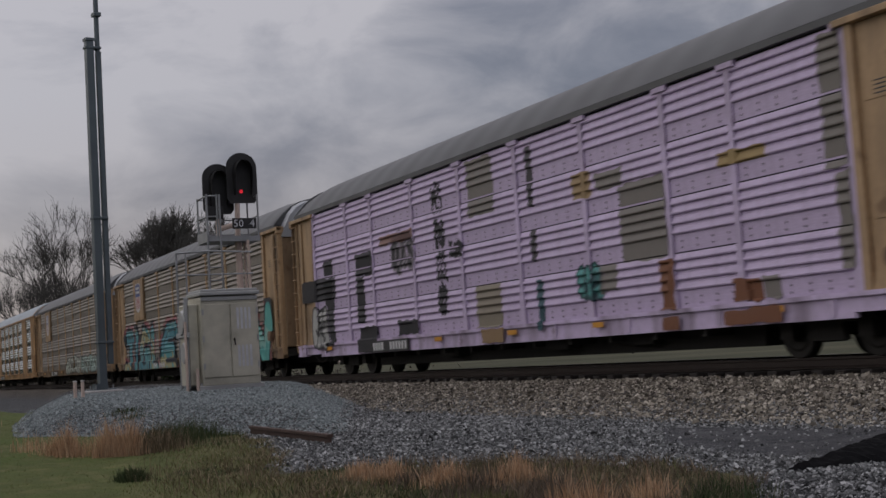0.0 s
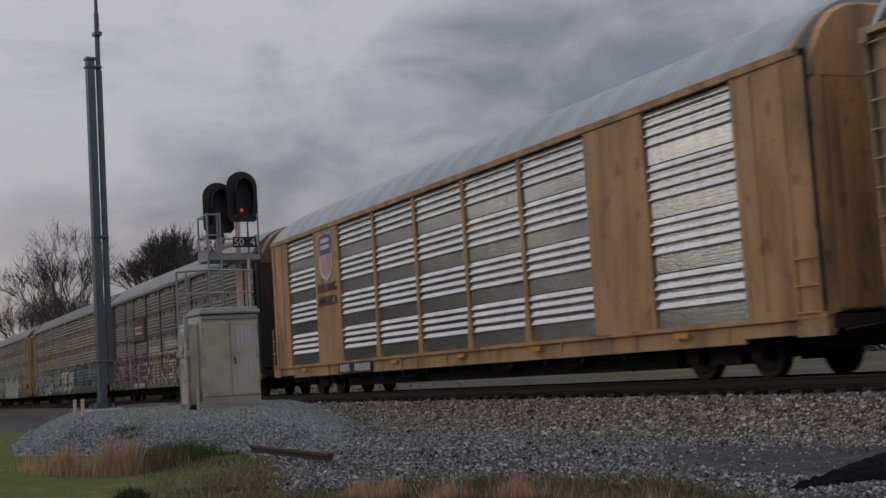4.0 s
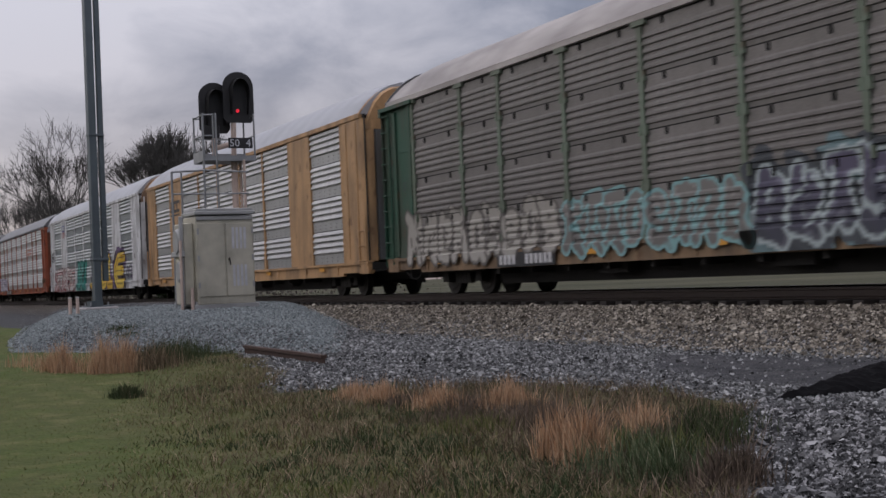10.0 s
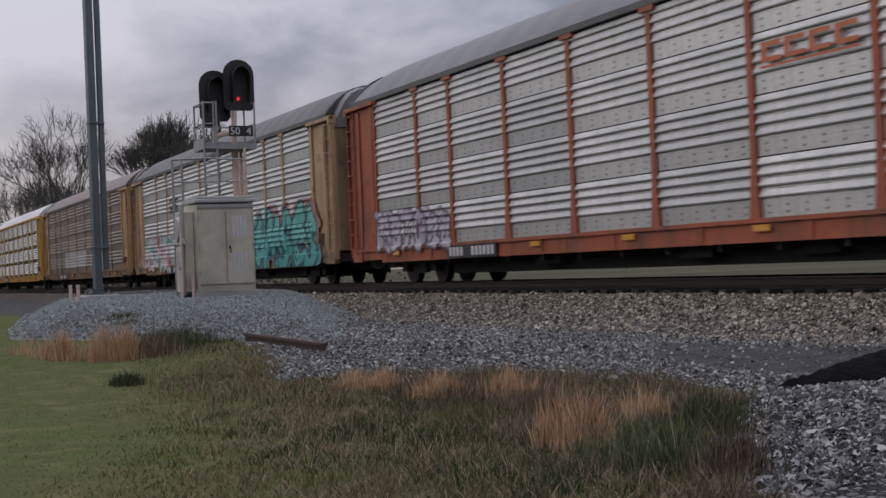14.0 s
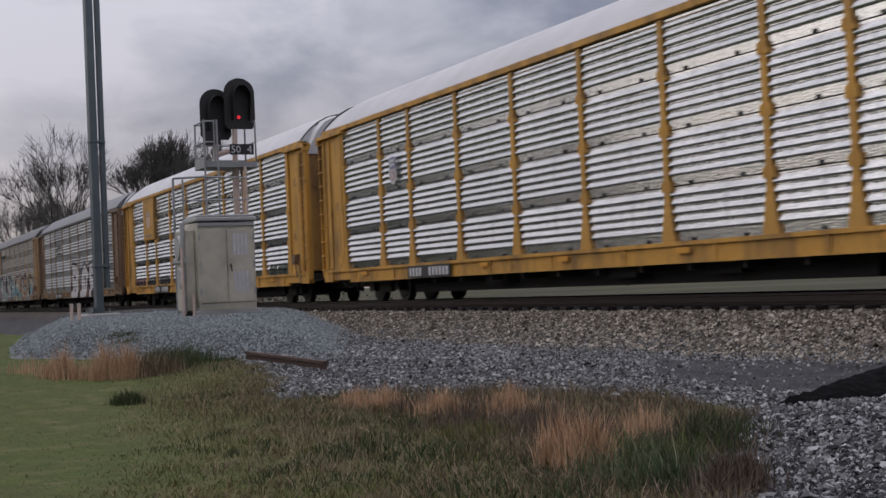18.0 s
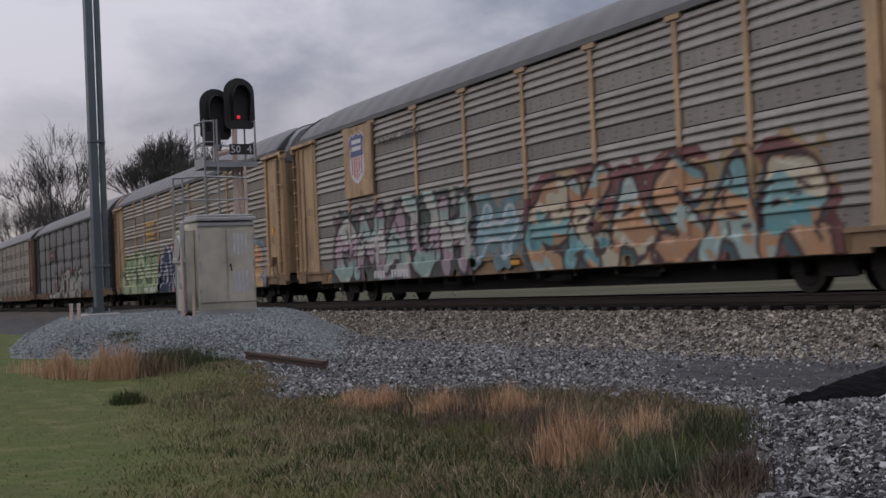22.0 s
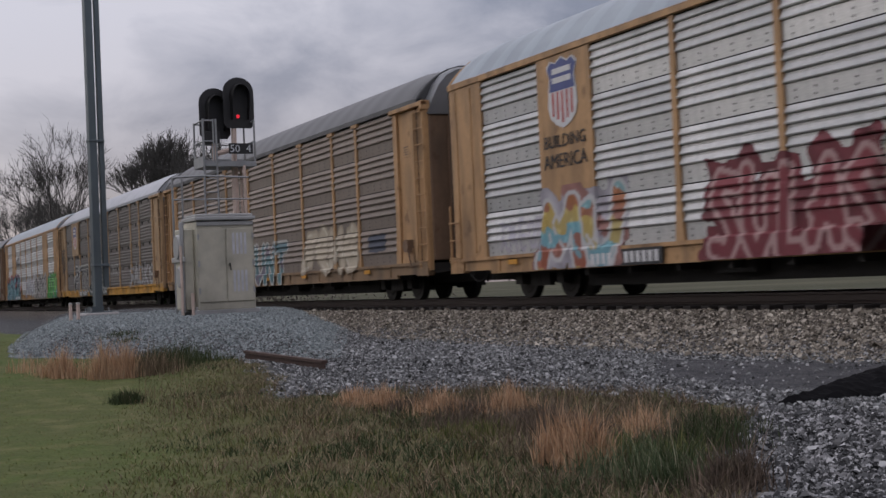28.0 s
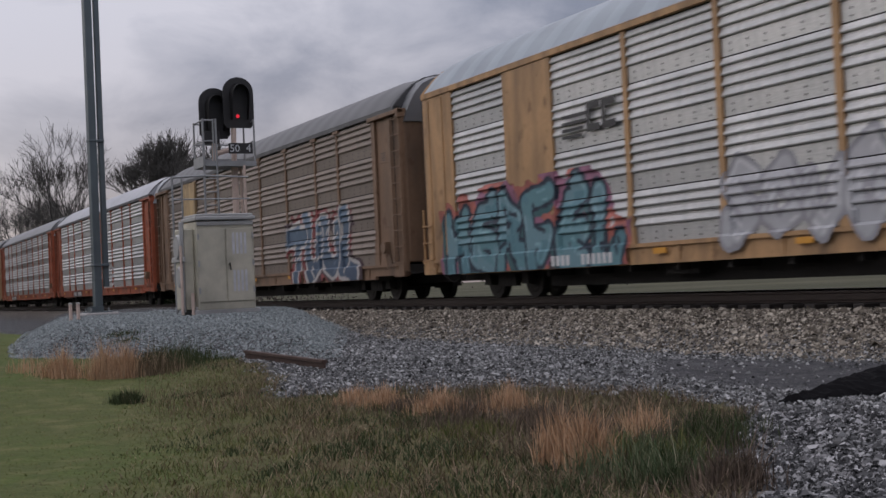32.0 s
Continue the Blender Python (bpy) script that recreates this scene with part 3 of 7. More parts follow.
def ladder_size(style):
    """Inner and outer stile, and the top, of an end ladder."""
    return (12.90, 13.36, 4.62) if style != "C" else (12.70, 13.20, 2.15)


def ladder_mesh(style):
    x0, x1, top = ladder_size(style)
    return cached(("ladder", style == "C"), lambda: tubes([((x, -0.06, 0.78), (x, -0.06, top), 0.03) for x in (x0, x1)], 5))


def add_rungs(ladder, style, s, material):
    x0, x1, top = ladder_size(style)
    rung = cached(("rung", style == "C"), lambda: tubes([((x0 - 0.02, -0.09, 0), (x1 + 0.02, -0.09, 0), 0.018)], 5))
    z = 0.95
    while z < top:
        part("rung", mirrored(rung, s), material, ladder, at=(0, 0, z))
        z += 0.40


def ladder_back_mesh():
    return cached(("corner_plate",), lambda: boxes((12.86, 13.40, 0.0, 0.03, 0.72, 4.66), (13.36, 13.42, -0.05, 0.05, 0.72, 4.66)))


def sill_mesh(style):
    def make():
        bm = bmesh.new()
        box_into(bm, -13.3, 13.3, -0.02, 0.12, 0.64, 0.90)
        box_into(bm, -11.3, 11.3, -0.03, 0.05, 0.56, 0.66)
        box_into(bm, -13.3, 13.3, -0.075, 0.02, 0.86, 0.93)
        for x in np.arange(-10.9, 11.0, 2.72):
            box_into(bm, x - 0.05, x + 0.05, -0.05, 0.0, 0.60, 0.87)
        for s in (-1, 1):
            box_into(bm, s * 12.95 - 0.33, s * 12.95 + 0.33, -0.06, 0.10, 0.60, 0.95)
        return bm
    return cached(("side_sill", style), make)


def frame_mesh():
    def make():
        bm = bmesh.new()
        box_into(bm, -13.45, 13.45, -0.40, 0.40, 0.42, 0.90)
        box_into(bm, -8.4, 8.4, -0.85, 0.85, 0.22, 0.70)
        box_into(bm, -13.4, 13.4, -1.46, 1.46, 0.70, 0.90)
        for x in np.arange(-7.5, 7.6, 1.5):
            box_into(bm, x - 0.06, x + 0.06, -1.4, 1.4, 0.44, 0.72)
        for x, y in ((-3.2, -0.95), (2.0, -0.98), (5.0, -0.9)):
            box_into(bm, x - 0.5, x + 0.5, y - 0.2, y + 0.2, 0.36, 0.62)
        return bm
    return cached(("underframe",), make)


def backing_mesh():
    return cached(("inner_wall",), lambda: boxes((-13.2, 13.2, -0.02, 0.0, 0.92, 4.86)))


def truck_mesh():
    def make():
        bm = bmesh.new()
        for s in (-1, 1):
            y0, y1 = (s * 1.02, s * 0.90) if s < 0 else (0.90, 1.02)
            box_into(bm, -0.42, 0.42, y0, y1, 0.26, 0.66, 0.06)
            box_into(bm, -1.18, 1.18, y0, y1, 0.52, 0.68, 0.25)
            for x in (-0.89, 0.89):
                box_into(bm, x - 0.16, x + 0.16, y0 - 0.03, y1 + 0.03, 0.30, 0.56, 0.03)
            for x in (-0.16, 0.0, 0.16):
                tube_into(bm, (x, s * 0.97, 0.30), (x, s * 0.97, 0.52), 0.06, 7)
        box_into(bm, -0.22, 0.22, -0.95, 0.95, 0.36, 0.62)
        return bm
    return cached(("truck_frame",), make)


def wheel_mesh():
    def make():
        bm = bmesh.new()
        for s in (-1, 1):
            tube_into(bm, (0, s * 0.69, 0), (0, s * 0.82, 0), 0.40, 24)
            tube_into(bm, (0, s * 0.66, 0), (0, s * 0.69, 0), 0.43, 24)
            tube_into(bm, (0, s * 0.82, 0), (0, s * 0.835, 0), 0.30, 18, 0.26)
            tube_into(bm, (0, s * 0.835, 0), (0, s * 0.90, 0), 0.12, 10)
        tube_into(bm, (0, -0.69, 0), (0, 0.69, 0), 0.08, 8)
        return bm
    return cached(("wheel",), make)


def coupler_mesh():
    def make():
        bm = bmesh.new()
        box_into(bm, 13.45, 13.85, -0.09, 0.09, 0.66, 0.84)
        box_into(bm, 13.78, 14.05, -0.17, 0.10, 0.60, 0.92, 0.03)
        tube_into(bm, (13.98, 0.04, 0.60), (13.98, 0.04, 0.92), 0.07, 8)
        for y in (-0.55, 0.5):
            pts = [(13.45 + 0.55 * k / 6, y * (1 - 0.5 * k / 6), 0.62 - 0.22 * math.sin(k / 6 * math.pi)) for k in range(7)]
            for a, b in zip(pts, pts[1:]):
                tube_into(bm, a, b, 0.025, 5)
        for s in (-1, 1):
            tube_into(bm, (13.5, s * 0.3, 0.78), (13.52, s * 1.45, 0.66), 0.02, 5)
        return bm
    return cached(("coupler",), make)


def brake_mesh():
    """Brake lever and chain box by the ladder."""
    def make():
        bm = bmesh.new()
        box_into(bm, 12.16, 12.36, -0.14, 0.0, 1.2, 1.5, 0.02)
        tube_into(bm, (12.26, -0.16, 1.35), (12.26, -0.19, 1.35), 0.16, 14)
        tube_into(bm, (12.26, -0.15, 1.5), (12.5, -0.15, 0.8), 0.02, 5)
        return bm
    return cached(("brake_wheel",), make)


def flat_shape(rows, y=0.0):
    """Flat painted shape from outlines (x, z), facing the near side."""
    bm = bmesh.new()
    for pts in rows:
        bm.faces.new([bm.verts.new((x, y, z)) for x, z in pts])
    return bm


def rect(x0, x1, z0, z1):
    return ((x0, z0), (x1, z0), (x1, z1), (x0, z1))


def shield_outline(w, h):
    r = [(0.0, 0.0), (0.22, 0.06), (0.40, 0.16), (0.47, 0.32), (0.44, 0.55), (0.40, 0.72), (0.50, 0.88), (0.36, 0.97), (0.2, 0.93), (0.0, 1.0)]
    return [(x * w, z * h) for x, z in r] + [(-x * w, z * h) for x, z in r[-2:0:-1]]


DECAL = {k: plain("decal_" + k, c, 0.5, 0, 5.0, 0.35) for k, c in {
    "blue": (0.05, 0.07, 0.22), "fadeblue": (0.22, 0.24, 0.36), "chalk": (0.52, 0.37, 0.28), "fadegrey": (0.22, 0.19, 0.19), "white": (0.60, 0.60, 0.60), "red": (0.42, 0.06, 0.05), "fadered": (0.42, 0.24, 0.22), "black": (0.02, 0.02, 0.022),
    "gold": (0.55, 0.30, 0.05), "maroon": (0.085, 0.028, 0.028), "green": (0.05, 0.12, 0.10), "orange": (0.45, 0.12, 0.04), "darkpink": (0.30, 0.14, 0.14)}.items()}


def lettering(text, size, material, parent, at, name="lettering"):
    cu = bpy.data.curves.new(name, "FONT")
    cu.body, cu.size, cu.align_x, cu.extrude = text, size, "CENTER", 0.004
    cu.resolution_u = 2
    tmp = bpy.data.objects.new(name, cu)
    me = bpy.data.meshes.new_from_object(tmp)
    bpy.data.objects.remove(tmp)
    return part(name, me, material, parent, at=at, rot=(90, 0, 0))


def shield(car, x, z, w, h, faded=False, y=-1.62):
    """A crest in two colours with upright stripes, on its plate."""
    o = shield_outline(w, h)
    s = part("crest", flat_shape([[(x + a, z + b) for a, b in o]], y - 0.004), DECAL["white"], car, "white crest with dark top and red stripes")
    top = [(a, b) for a, b in o if b > h * 0.54]
    hi = [(a * 0.93, b - 0.02 * h) for a, b in top]
    part("crest_top", flat_shape([[(x + a, z + b) for a, b in sorted(hi, key=lambda p: math.atan2(p[1] - h * 0.78, p[0]))]], y - 0.008), DECAL["fadeblue" if faded else "blue"], s)
    for k in (0.64, 0.77):
        part("crest_bar", flat_shape([rect(x - w * 0.3, x + w * 0.3, z + h * k, z + h * (k + 0.08))], y - 0.012), DECAL["white"], s)
    for k in (-0.3, -0.15, 0, 0.15, 0.3):
        part("crest_stripe", flat_shape([rect(x + w * (k - 0.035), x + w * (k + 0.035), z + h * (0.08 + abs(k) * 0.35), z + h * 0.52)], y - 0.008), DECAL["fadered" if faded else "red"], s)


def block_letters(car, x0, x1, z0, z1, material, y=-1.57, n=3, bar=True):
    """A railway's mark as plain blocks in its colour."""
    w = (x1 - x0) / n
    zb = z0 + (0.22 * (z1 - z0) if bar else 0)
    rows = []
    for k in range(n):
        a, b, t, hh = x0 + k * w + w * 0.06, x0 + (k + 1) * w - w * 0.06, w * 0.26, z1 - zb
        rows += [rect(a, a + t, zb, z1), rect(a + t, b, z1 - hh * 0.24, z1), rect(a + t, b, zb, zb + hh * 0.24)]
    if bar:
        rows.append(rect(x0, x1, z0, z0 + (z1 - z0) * 0.10))
    part("railway_mark", flat_shape(rows, y), material, car)


def logo(car, spec):
    kind, x, z0, z1, col = spec
    k = kind.split("_")[0]
    if kind in ("shield_plate", "shield_faded", "plain_plate", "mark_plate"):
        ob = part("logo_plate", boxes((x - 1.02, x + 1.02, -1.615, -1.5, z0 - 0.12, 4.72), bevel=0.008), P[col], car, "flat painted steel plate carrying a mark")
        if kind == "shield_faded" and col == "yellow":
            c = part("crest", flat_shape([[(x + a, 3.42 + b) for a, b in shield_outline(0.82, 0.76)]], -1.624), DECAL["chalk"], car, "bleached pink crest with grey top")
            part("crest_top", flat_shape([rect(x - 0.33, x + 0.33, 3.93, 4.12)], -1.628), DECAL["fadegrey"], c)
            part("crest_bar", flat_shape([rect(x - 0.24, x + 0.24, 3.99, 4.05)], -1.632), DECAL["chalk"], c)
            part("small_print", flat_shape([rect(x - 0.72 + 0.16 * q, x - 0.62 + 0.16 * q, 3.06, 3.15) for q in range(9)], -1.624), DECAL["fadegrey"], car)
        elif k == "shield":
            shield(car, x, z0 + 0.22, 1.15, (4.6 - z0 - 0.25), kind == "shield_faded")
        elif kind == "mark_plate":
            block_letters(car, x - 0.55, x + 0.55, 3.75, 4.2, DECAL["black"], -1.622)
    elif kind == "shield_cplate":
        shield(car, x, z0, 1.2, z1 - z0, y=-1.56)
    elif kind == "slogan":
        lettering("BUILDING", 0.36, DECAL["black"], car, (x, -1.565, 2.95), "slogan")
        lettering("AMERICA", 0.40, DECAL["black"], car, (x, -1.565, 2.55), "slogan")
    elif kind == "slogan_line":
        lettering("BUILDING  AMERICA", 0.30, DECAL["black"], car, (x, -1.60, z0), "slogan")
    elif kind == "maroon_plate":
        part("logo_plate", boxes((x - 1.25, x + 1.25, -1.60, -1.5, z0, z1), bevel=0.008), DECAL["maroon"], car, "maroon plate with pale lettering blocks")
        block_letters(car, x - 0.75, x + 0.75, z0 + 0.3, z1 - 0.3, DECAL["white"], -1.606, 5, False)
    elif kind == "gold_mark":
        block_letters(car, x - 0.85, x + 0.85, z0, z1, DECAL["gold"], -1.575)
    elif kind == "black_mark":
        block_letters(car, x - 0.75, x + 0.75, z0, z1, DECAL["black"], -1.575 if col != "c" else -1.56)
    elif kind == "barred_mark":
        rows = [rect(x - 1.0, x - 0.25 + 0.08 * q, z0 + 0.13 * q, z0 + 0.06 + 0.13 * q) for q in range(4)]
        part("railway_mark", flat_shape(rows, -1.575), DECAL["black"], car)
        block_letters(car, x - 0.1, x + 1.0, z0 + 0.05, z1, DECAL["black"], -1.576, 2, False)
    elif kind == "round_mark":
        rows = [[(x + 0.33 * math.cos(a), (z0 + z1) / 2 + 0.36 * math.sin(a)) for a in np.linspace(0, math.tau, 21)[:-1]]]
        r = part("railway_mark", flat_shape(rows, -1.52), DECAL["green"], car)
        c = (z0 + z1) / 2
        part("cross", flat_shape([rect(x - 0.27, x + 0.27, c - 0.07, c + 0.07), rect(x - 0.07, x + 0.07, c - 0.3, c - 0.07), rect(x - 0.07, x + 0.07, c + 0.07, c + 0.3)], -1.524), DECAL["white"], r)
    elif kind == "orange_mark":
        block_letters(car, x - 1.1, x + 1.1, z0, z1, DECAL["orange"], -1.575, 4, True)
    elif kind == "small_mark":
        shield(car, x, z0, 0.5, z1 - z0, True, -1.575)


# strokes of the painted capitals, in a unit box
STROKES = {
    "J": [[(0.2, 0.95), (0.85, 0.95)], [(0.62, 0.95), (0.62, 0.2), (0.4, 0.04), (0.1, 0.1)]],
    "I": [[(0.5, 0.0), (0.5, 1.0)]],
    "G": [[(0.9, 0.9), (0.4, 0.98), (0.1, 0.6), (0.15, 0.15), (0.5, 0.0), (0.9, 0.1), (0.9, 0.45), (0.55, 0.45)]],
    "L": [[(0.2, 1.0), (0.2, 0.03), (0.85, 0.03)]],
    "E": [[(0.9, 0.97), (0.4, 0.95), (0.1, 0.6), (0.1, 0.35), (0.4, 0.03), (0.95, 0.03)], [(0.15, 0.5), (0.8, 0.5)]],
    "S": [[(0.85, 0.88), (0.45, 1.0), (0.12, 0.75), (0.5, 0.52), (0.85, 0.28), (0.5, 0.0), (0.1, 0.12)]],
    "T": [[(0.0, 0.97), (1.0, 0.97)], [(0.5, 0.97), (0.5, 0.0)]],
    "H": [[(0.15, 0.0), (0.15, 1.0)], [(0.85, 0.0), (0.85, 1.0)], [(0.15, 0.5), (0.85, 0.5)]],
    "P": [[(0.2, 0.0), (0.2, 1.0), (0.7, 0.98), (0.9, 0.75), (0.7, 0.5), (0.2, 0.48)]],
    "A": [[(0.05, 0.0), (0.5, 1.0), (0.95, 0.0)], [(0.25, 0.38), (0.75, 0.38)]],
    "B": [[(0.15, 0.0), (0.15, 1.0), (0.65, 0.97), (0.82, 0.76), (0.6, 0.54), (0.2, 0.52)], [(0.6, 0.54), (0.92, 0.3), (0.7, 0.03), (0.15, 0.0)]],
    "D": [[(0.2, 0.05), (0.3, 0.75), (0.6, 1.0), (0.95, 0.7), (0.9, 0.2), (0.75, 0.0)], [(0.45, 0.05), (0.5, 0.5)]],
    "F": [[(0.2, 0.0), (0.2, 0.97), (0.95, 0.97)], [(0.2, 0.52), (0.75, 0.55)]],
    "K": [[(0.15, 0.0), (0.15, 1.0)], [(0.9, 1.0), (0.2, 0.45), (0.95, 0.0)]],
    "M": [[(0.05, 0.0), (0.2, 1.0), (0.5, 0.35), (0.8, 1.0), (0.95, 0.0)]],
    "N": [[(0.1, 0.0), (0.15, 1.0), (0.85, 0.05), (0.9, 1.0)]],
    "O": [[(0.5, 1.0), (0.12, 0.75), (0.12, 0.25), (0.5, 0.0), (0.88, 0.25), (0.88, 0.75), (0.5, 1.0)]],
    "R": [[(0.15, 0.0), (0.15, 1.0), (0.7, 0.98), (0.88, 0.75), (0.65, 0.5), (0.2, 0.48)], [(0.5, 0.48), (0.95, -0.02)]],
    "U": [[(0.12, 1.0), (0.12, 0.3), (0.5, 0.0), (0.88, 0.3), (0.88, 1.0)]],
    "C": [[(0.9, 0.88), (0.5, 1.0), (0.12, 0.65), (0.12, 0.35), (0.5, 0.0), (0.9, 0.12)]],
}


def wild_strokes(rng):
    """Curves, stems and hooks of a letter nobody can read."""
    def arc(cx, cz, rx, rz, a0, a1, n=8):
        return [(cx + rx * math.cos(t), cz + rz * math.sin(t)) for t in np.linspace(a0, a1, n)]
    k = rng.integers(0, 7)
    j = rng.uniform(-0.1, 0.1, 8)
    if k == 0:
        out = [arc(0.5, 0.5 + j[0], 0.4, 0.48, 0.4, 0.4 + 6.28, 12)]
    elif k == 1:
        out = [arc(0.5, 0.72, 0.36, 0.26, 0.2, 4.4) + arc(0.5, 0.26, 0.4, 0.27, 1.3, -2.6)]
    elif k == 2:
        out = [[(0.15 + j[1], -0.05), (0.12, 1.0)], arc(0.3, 0.7, 0.5, 0.28, 1.6, -1.6), [(0.45, 0.42), (0.95, -0.08)]]
    elif k == 3:
        out = [[(0.0, 0.0), (0.22 + j[2], 1.0), (0.5, 0.35 + j[3]), (0.74, 1.05), (1.0, 0.0)]]
    elif k == 4:
        out = [arc(0.55, 0.5, 0.45, 0.5, 0.8, 5.4), [(0.5, 0.48), (1.0, 0.5 + j[4])]]
    elif k == 5:
        out = [[(0.1, 0.95), (1.0, 1.0 + j[5])], [(0.55, 1.0), (0.45, 0.3), (0.15, 0.02)], [(0.5, 0.5), (0.9, 0.05)]]
    else:
        out = [[(0.12, 1.0), (0.15, 0.1), (0.9, 0.0)], arc(0.6, 0.6, 0.28, 0.22, -1.5, 3.2)]
    if rng.random() < 0.35:
        out.append([(0.85, 0.15), (1.2, -0.1)])
    if rng.random() < 0.3:
        out.append([(0.2, 0.95), (-0.1, 1.12)])
    return out


def graffiti_heights(z0, z1, ribs):
    """Sample heights that keep the creases of the ribs."""
    k = [Z0 + r * PITCH + z for r in range(4) for z, _ in PROFILE[ribs]] + list(np.arange(0.58, Z0 - 0.01, 0.05)) + [Z0 - 0.005]
    k = sorted(z for z in k if z0 <= z <= z1)
    out = []
    for a, b in zip(k, k[1:]):
        n = max(1, int((b - a) / 0.04 + 0.5))
        out += [a + (b - a) * i / n for i in range(n)]
    return np.array(out + k[-1:])


def stroke_dist(gx, gz, strokes, place):
    """Distance to a set of bent strokes, each laid in place by a function."""
    d = np.full(gx.shape, 9.0)
    for pts in strokes:
        q = [place(px, pz) for px, pz in pts]
        for (ax, az), (bx, bz) in zip(q, q[1:]):
            ex, ez = bx - ax, bz - az
            s = np.clip(((gx - ax) * ex + (gz - az) * ez) / (ex * ex + ez * ez + 1e-9), 0, 1)
            d = np.minimum(d, np.hypot(gx - ax - s * ex, gz - az - s * ez))
    return d


LETTER_W = {"I": 0.55, "J": 0.85, "M": 1.25, " ": 0.35, "L": 0.9}


def lay_letters(kind, x0, x1, z0, z1, rng):
    """The strokes of each letter, in metres on the wagon's side, and the width of a letter."""
    w, hgt = x1 - x0, z1 - z0
    style, _, text = kind.partition(":")
    n = len(text) if text else max(3, int(round(w / (hgt * {"tag": 0.5, "throw": 0.75}.get(style, 0.70)))))
    share = [LETTER_W.get(c, 1.0) for c in text] or [1.0] * n
    if text == "JIGLE":
        share[-1] = 1.45
    unit = w / sum(share)
    out, at = [], x0
    for k in range(n):
        cw = share[k] * unit
        if not text or text[k] != " ":
            strokes = STROKES[text[k]] if text else wild_strokes(rng)
            if style == "word":
                sx, dz, kz, lo, wd = 0.10, 0.0, 0.80, 0.06, 0.88
            elif text:
                sx, dz, kz, lo, wd = rng.uniform(-0.08, 0.22), rng.uniform(-0.04, 0.05), rng.uniform(0.70, 0.84), 0.06, 0.88
                strokes = [[(px + rng.normal(0, 0.055), pz + rng.normal(0, 0.055)) for px, pz in q] for q in strokes]
                if style == "fat":
                    # a spur or an arrow off one end
                    px, pz = strokes[-1][-1]
                    strokes.append([(px, pz), (px + rng.uniform(-0.35, 0.4), pz + rng.choice((-0.3, 0.25)))])
                    if rng.random() < 0.5:
                        px, pz = strokes[0][0]
                        strokes.append([(px, pz), (px - rng.uniform(0.05, 0.35), pz + rng.uniform(-0.15, 0.3))])
            else:
                sx, dz, kz, lo, wd = rng.uniform(-0.2, 0.3), rng.uniform(-0.05, 0.06), rng.uniform(0.66, 0.84), 0.14, 0.74
            out.append([[(at + cw * (lo + wd * (px + sx * (pz - 0.5))), z0 + (0.10 + kz * pz + dz) * hgt) for px, pz in q] for q in strokes])
        at += cw
    return out, unit


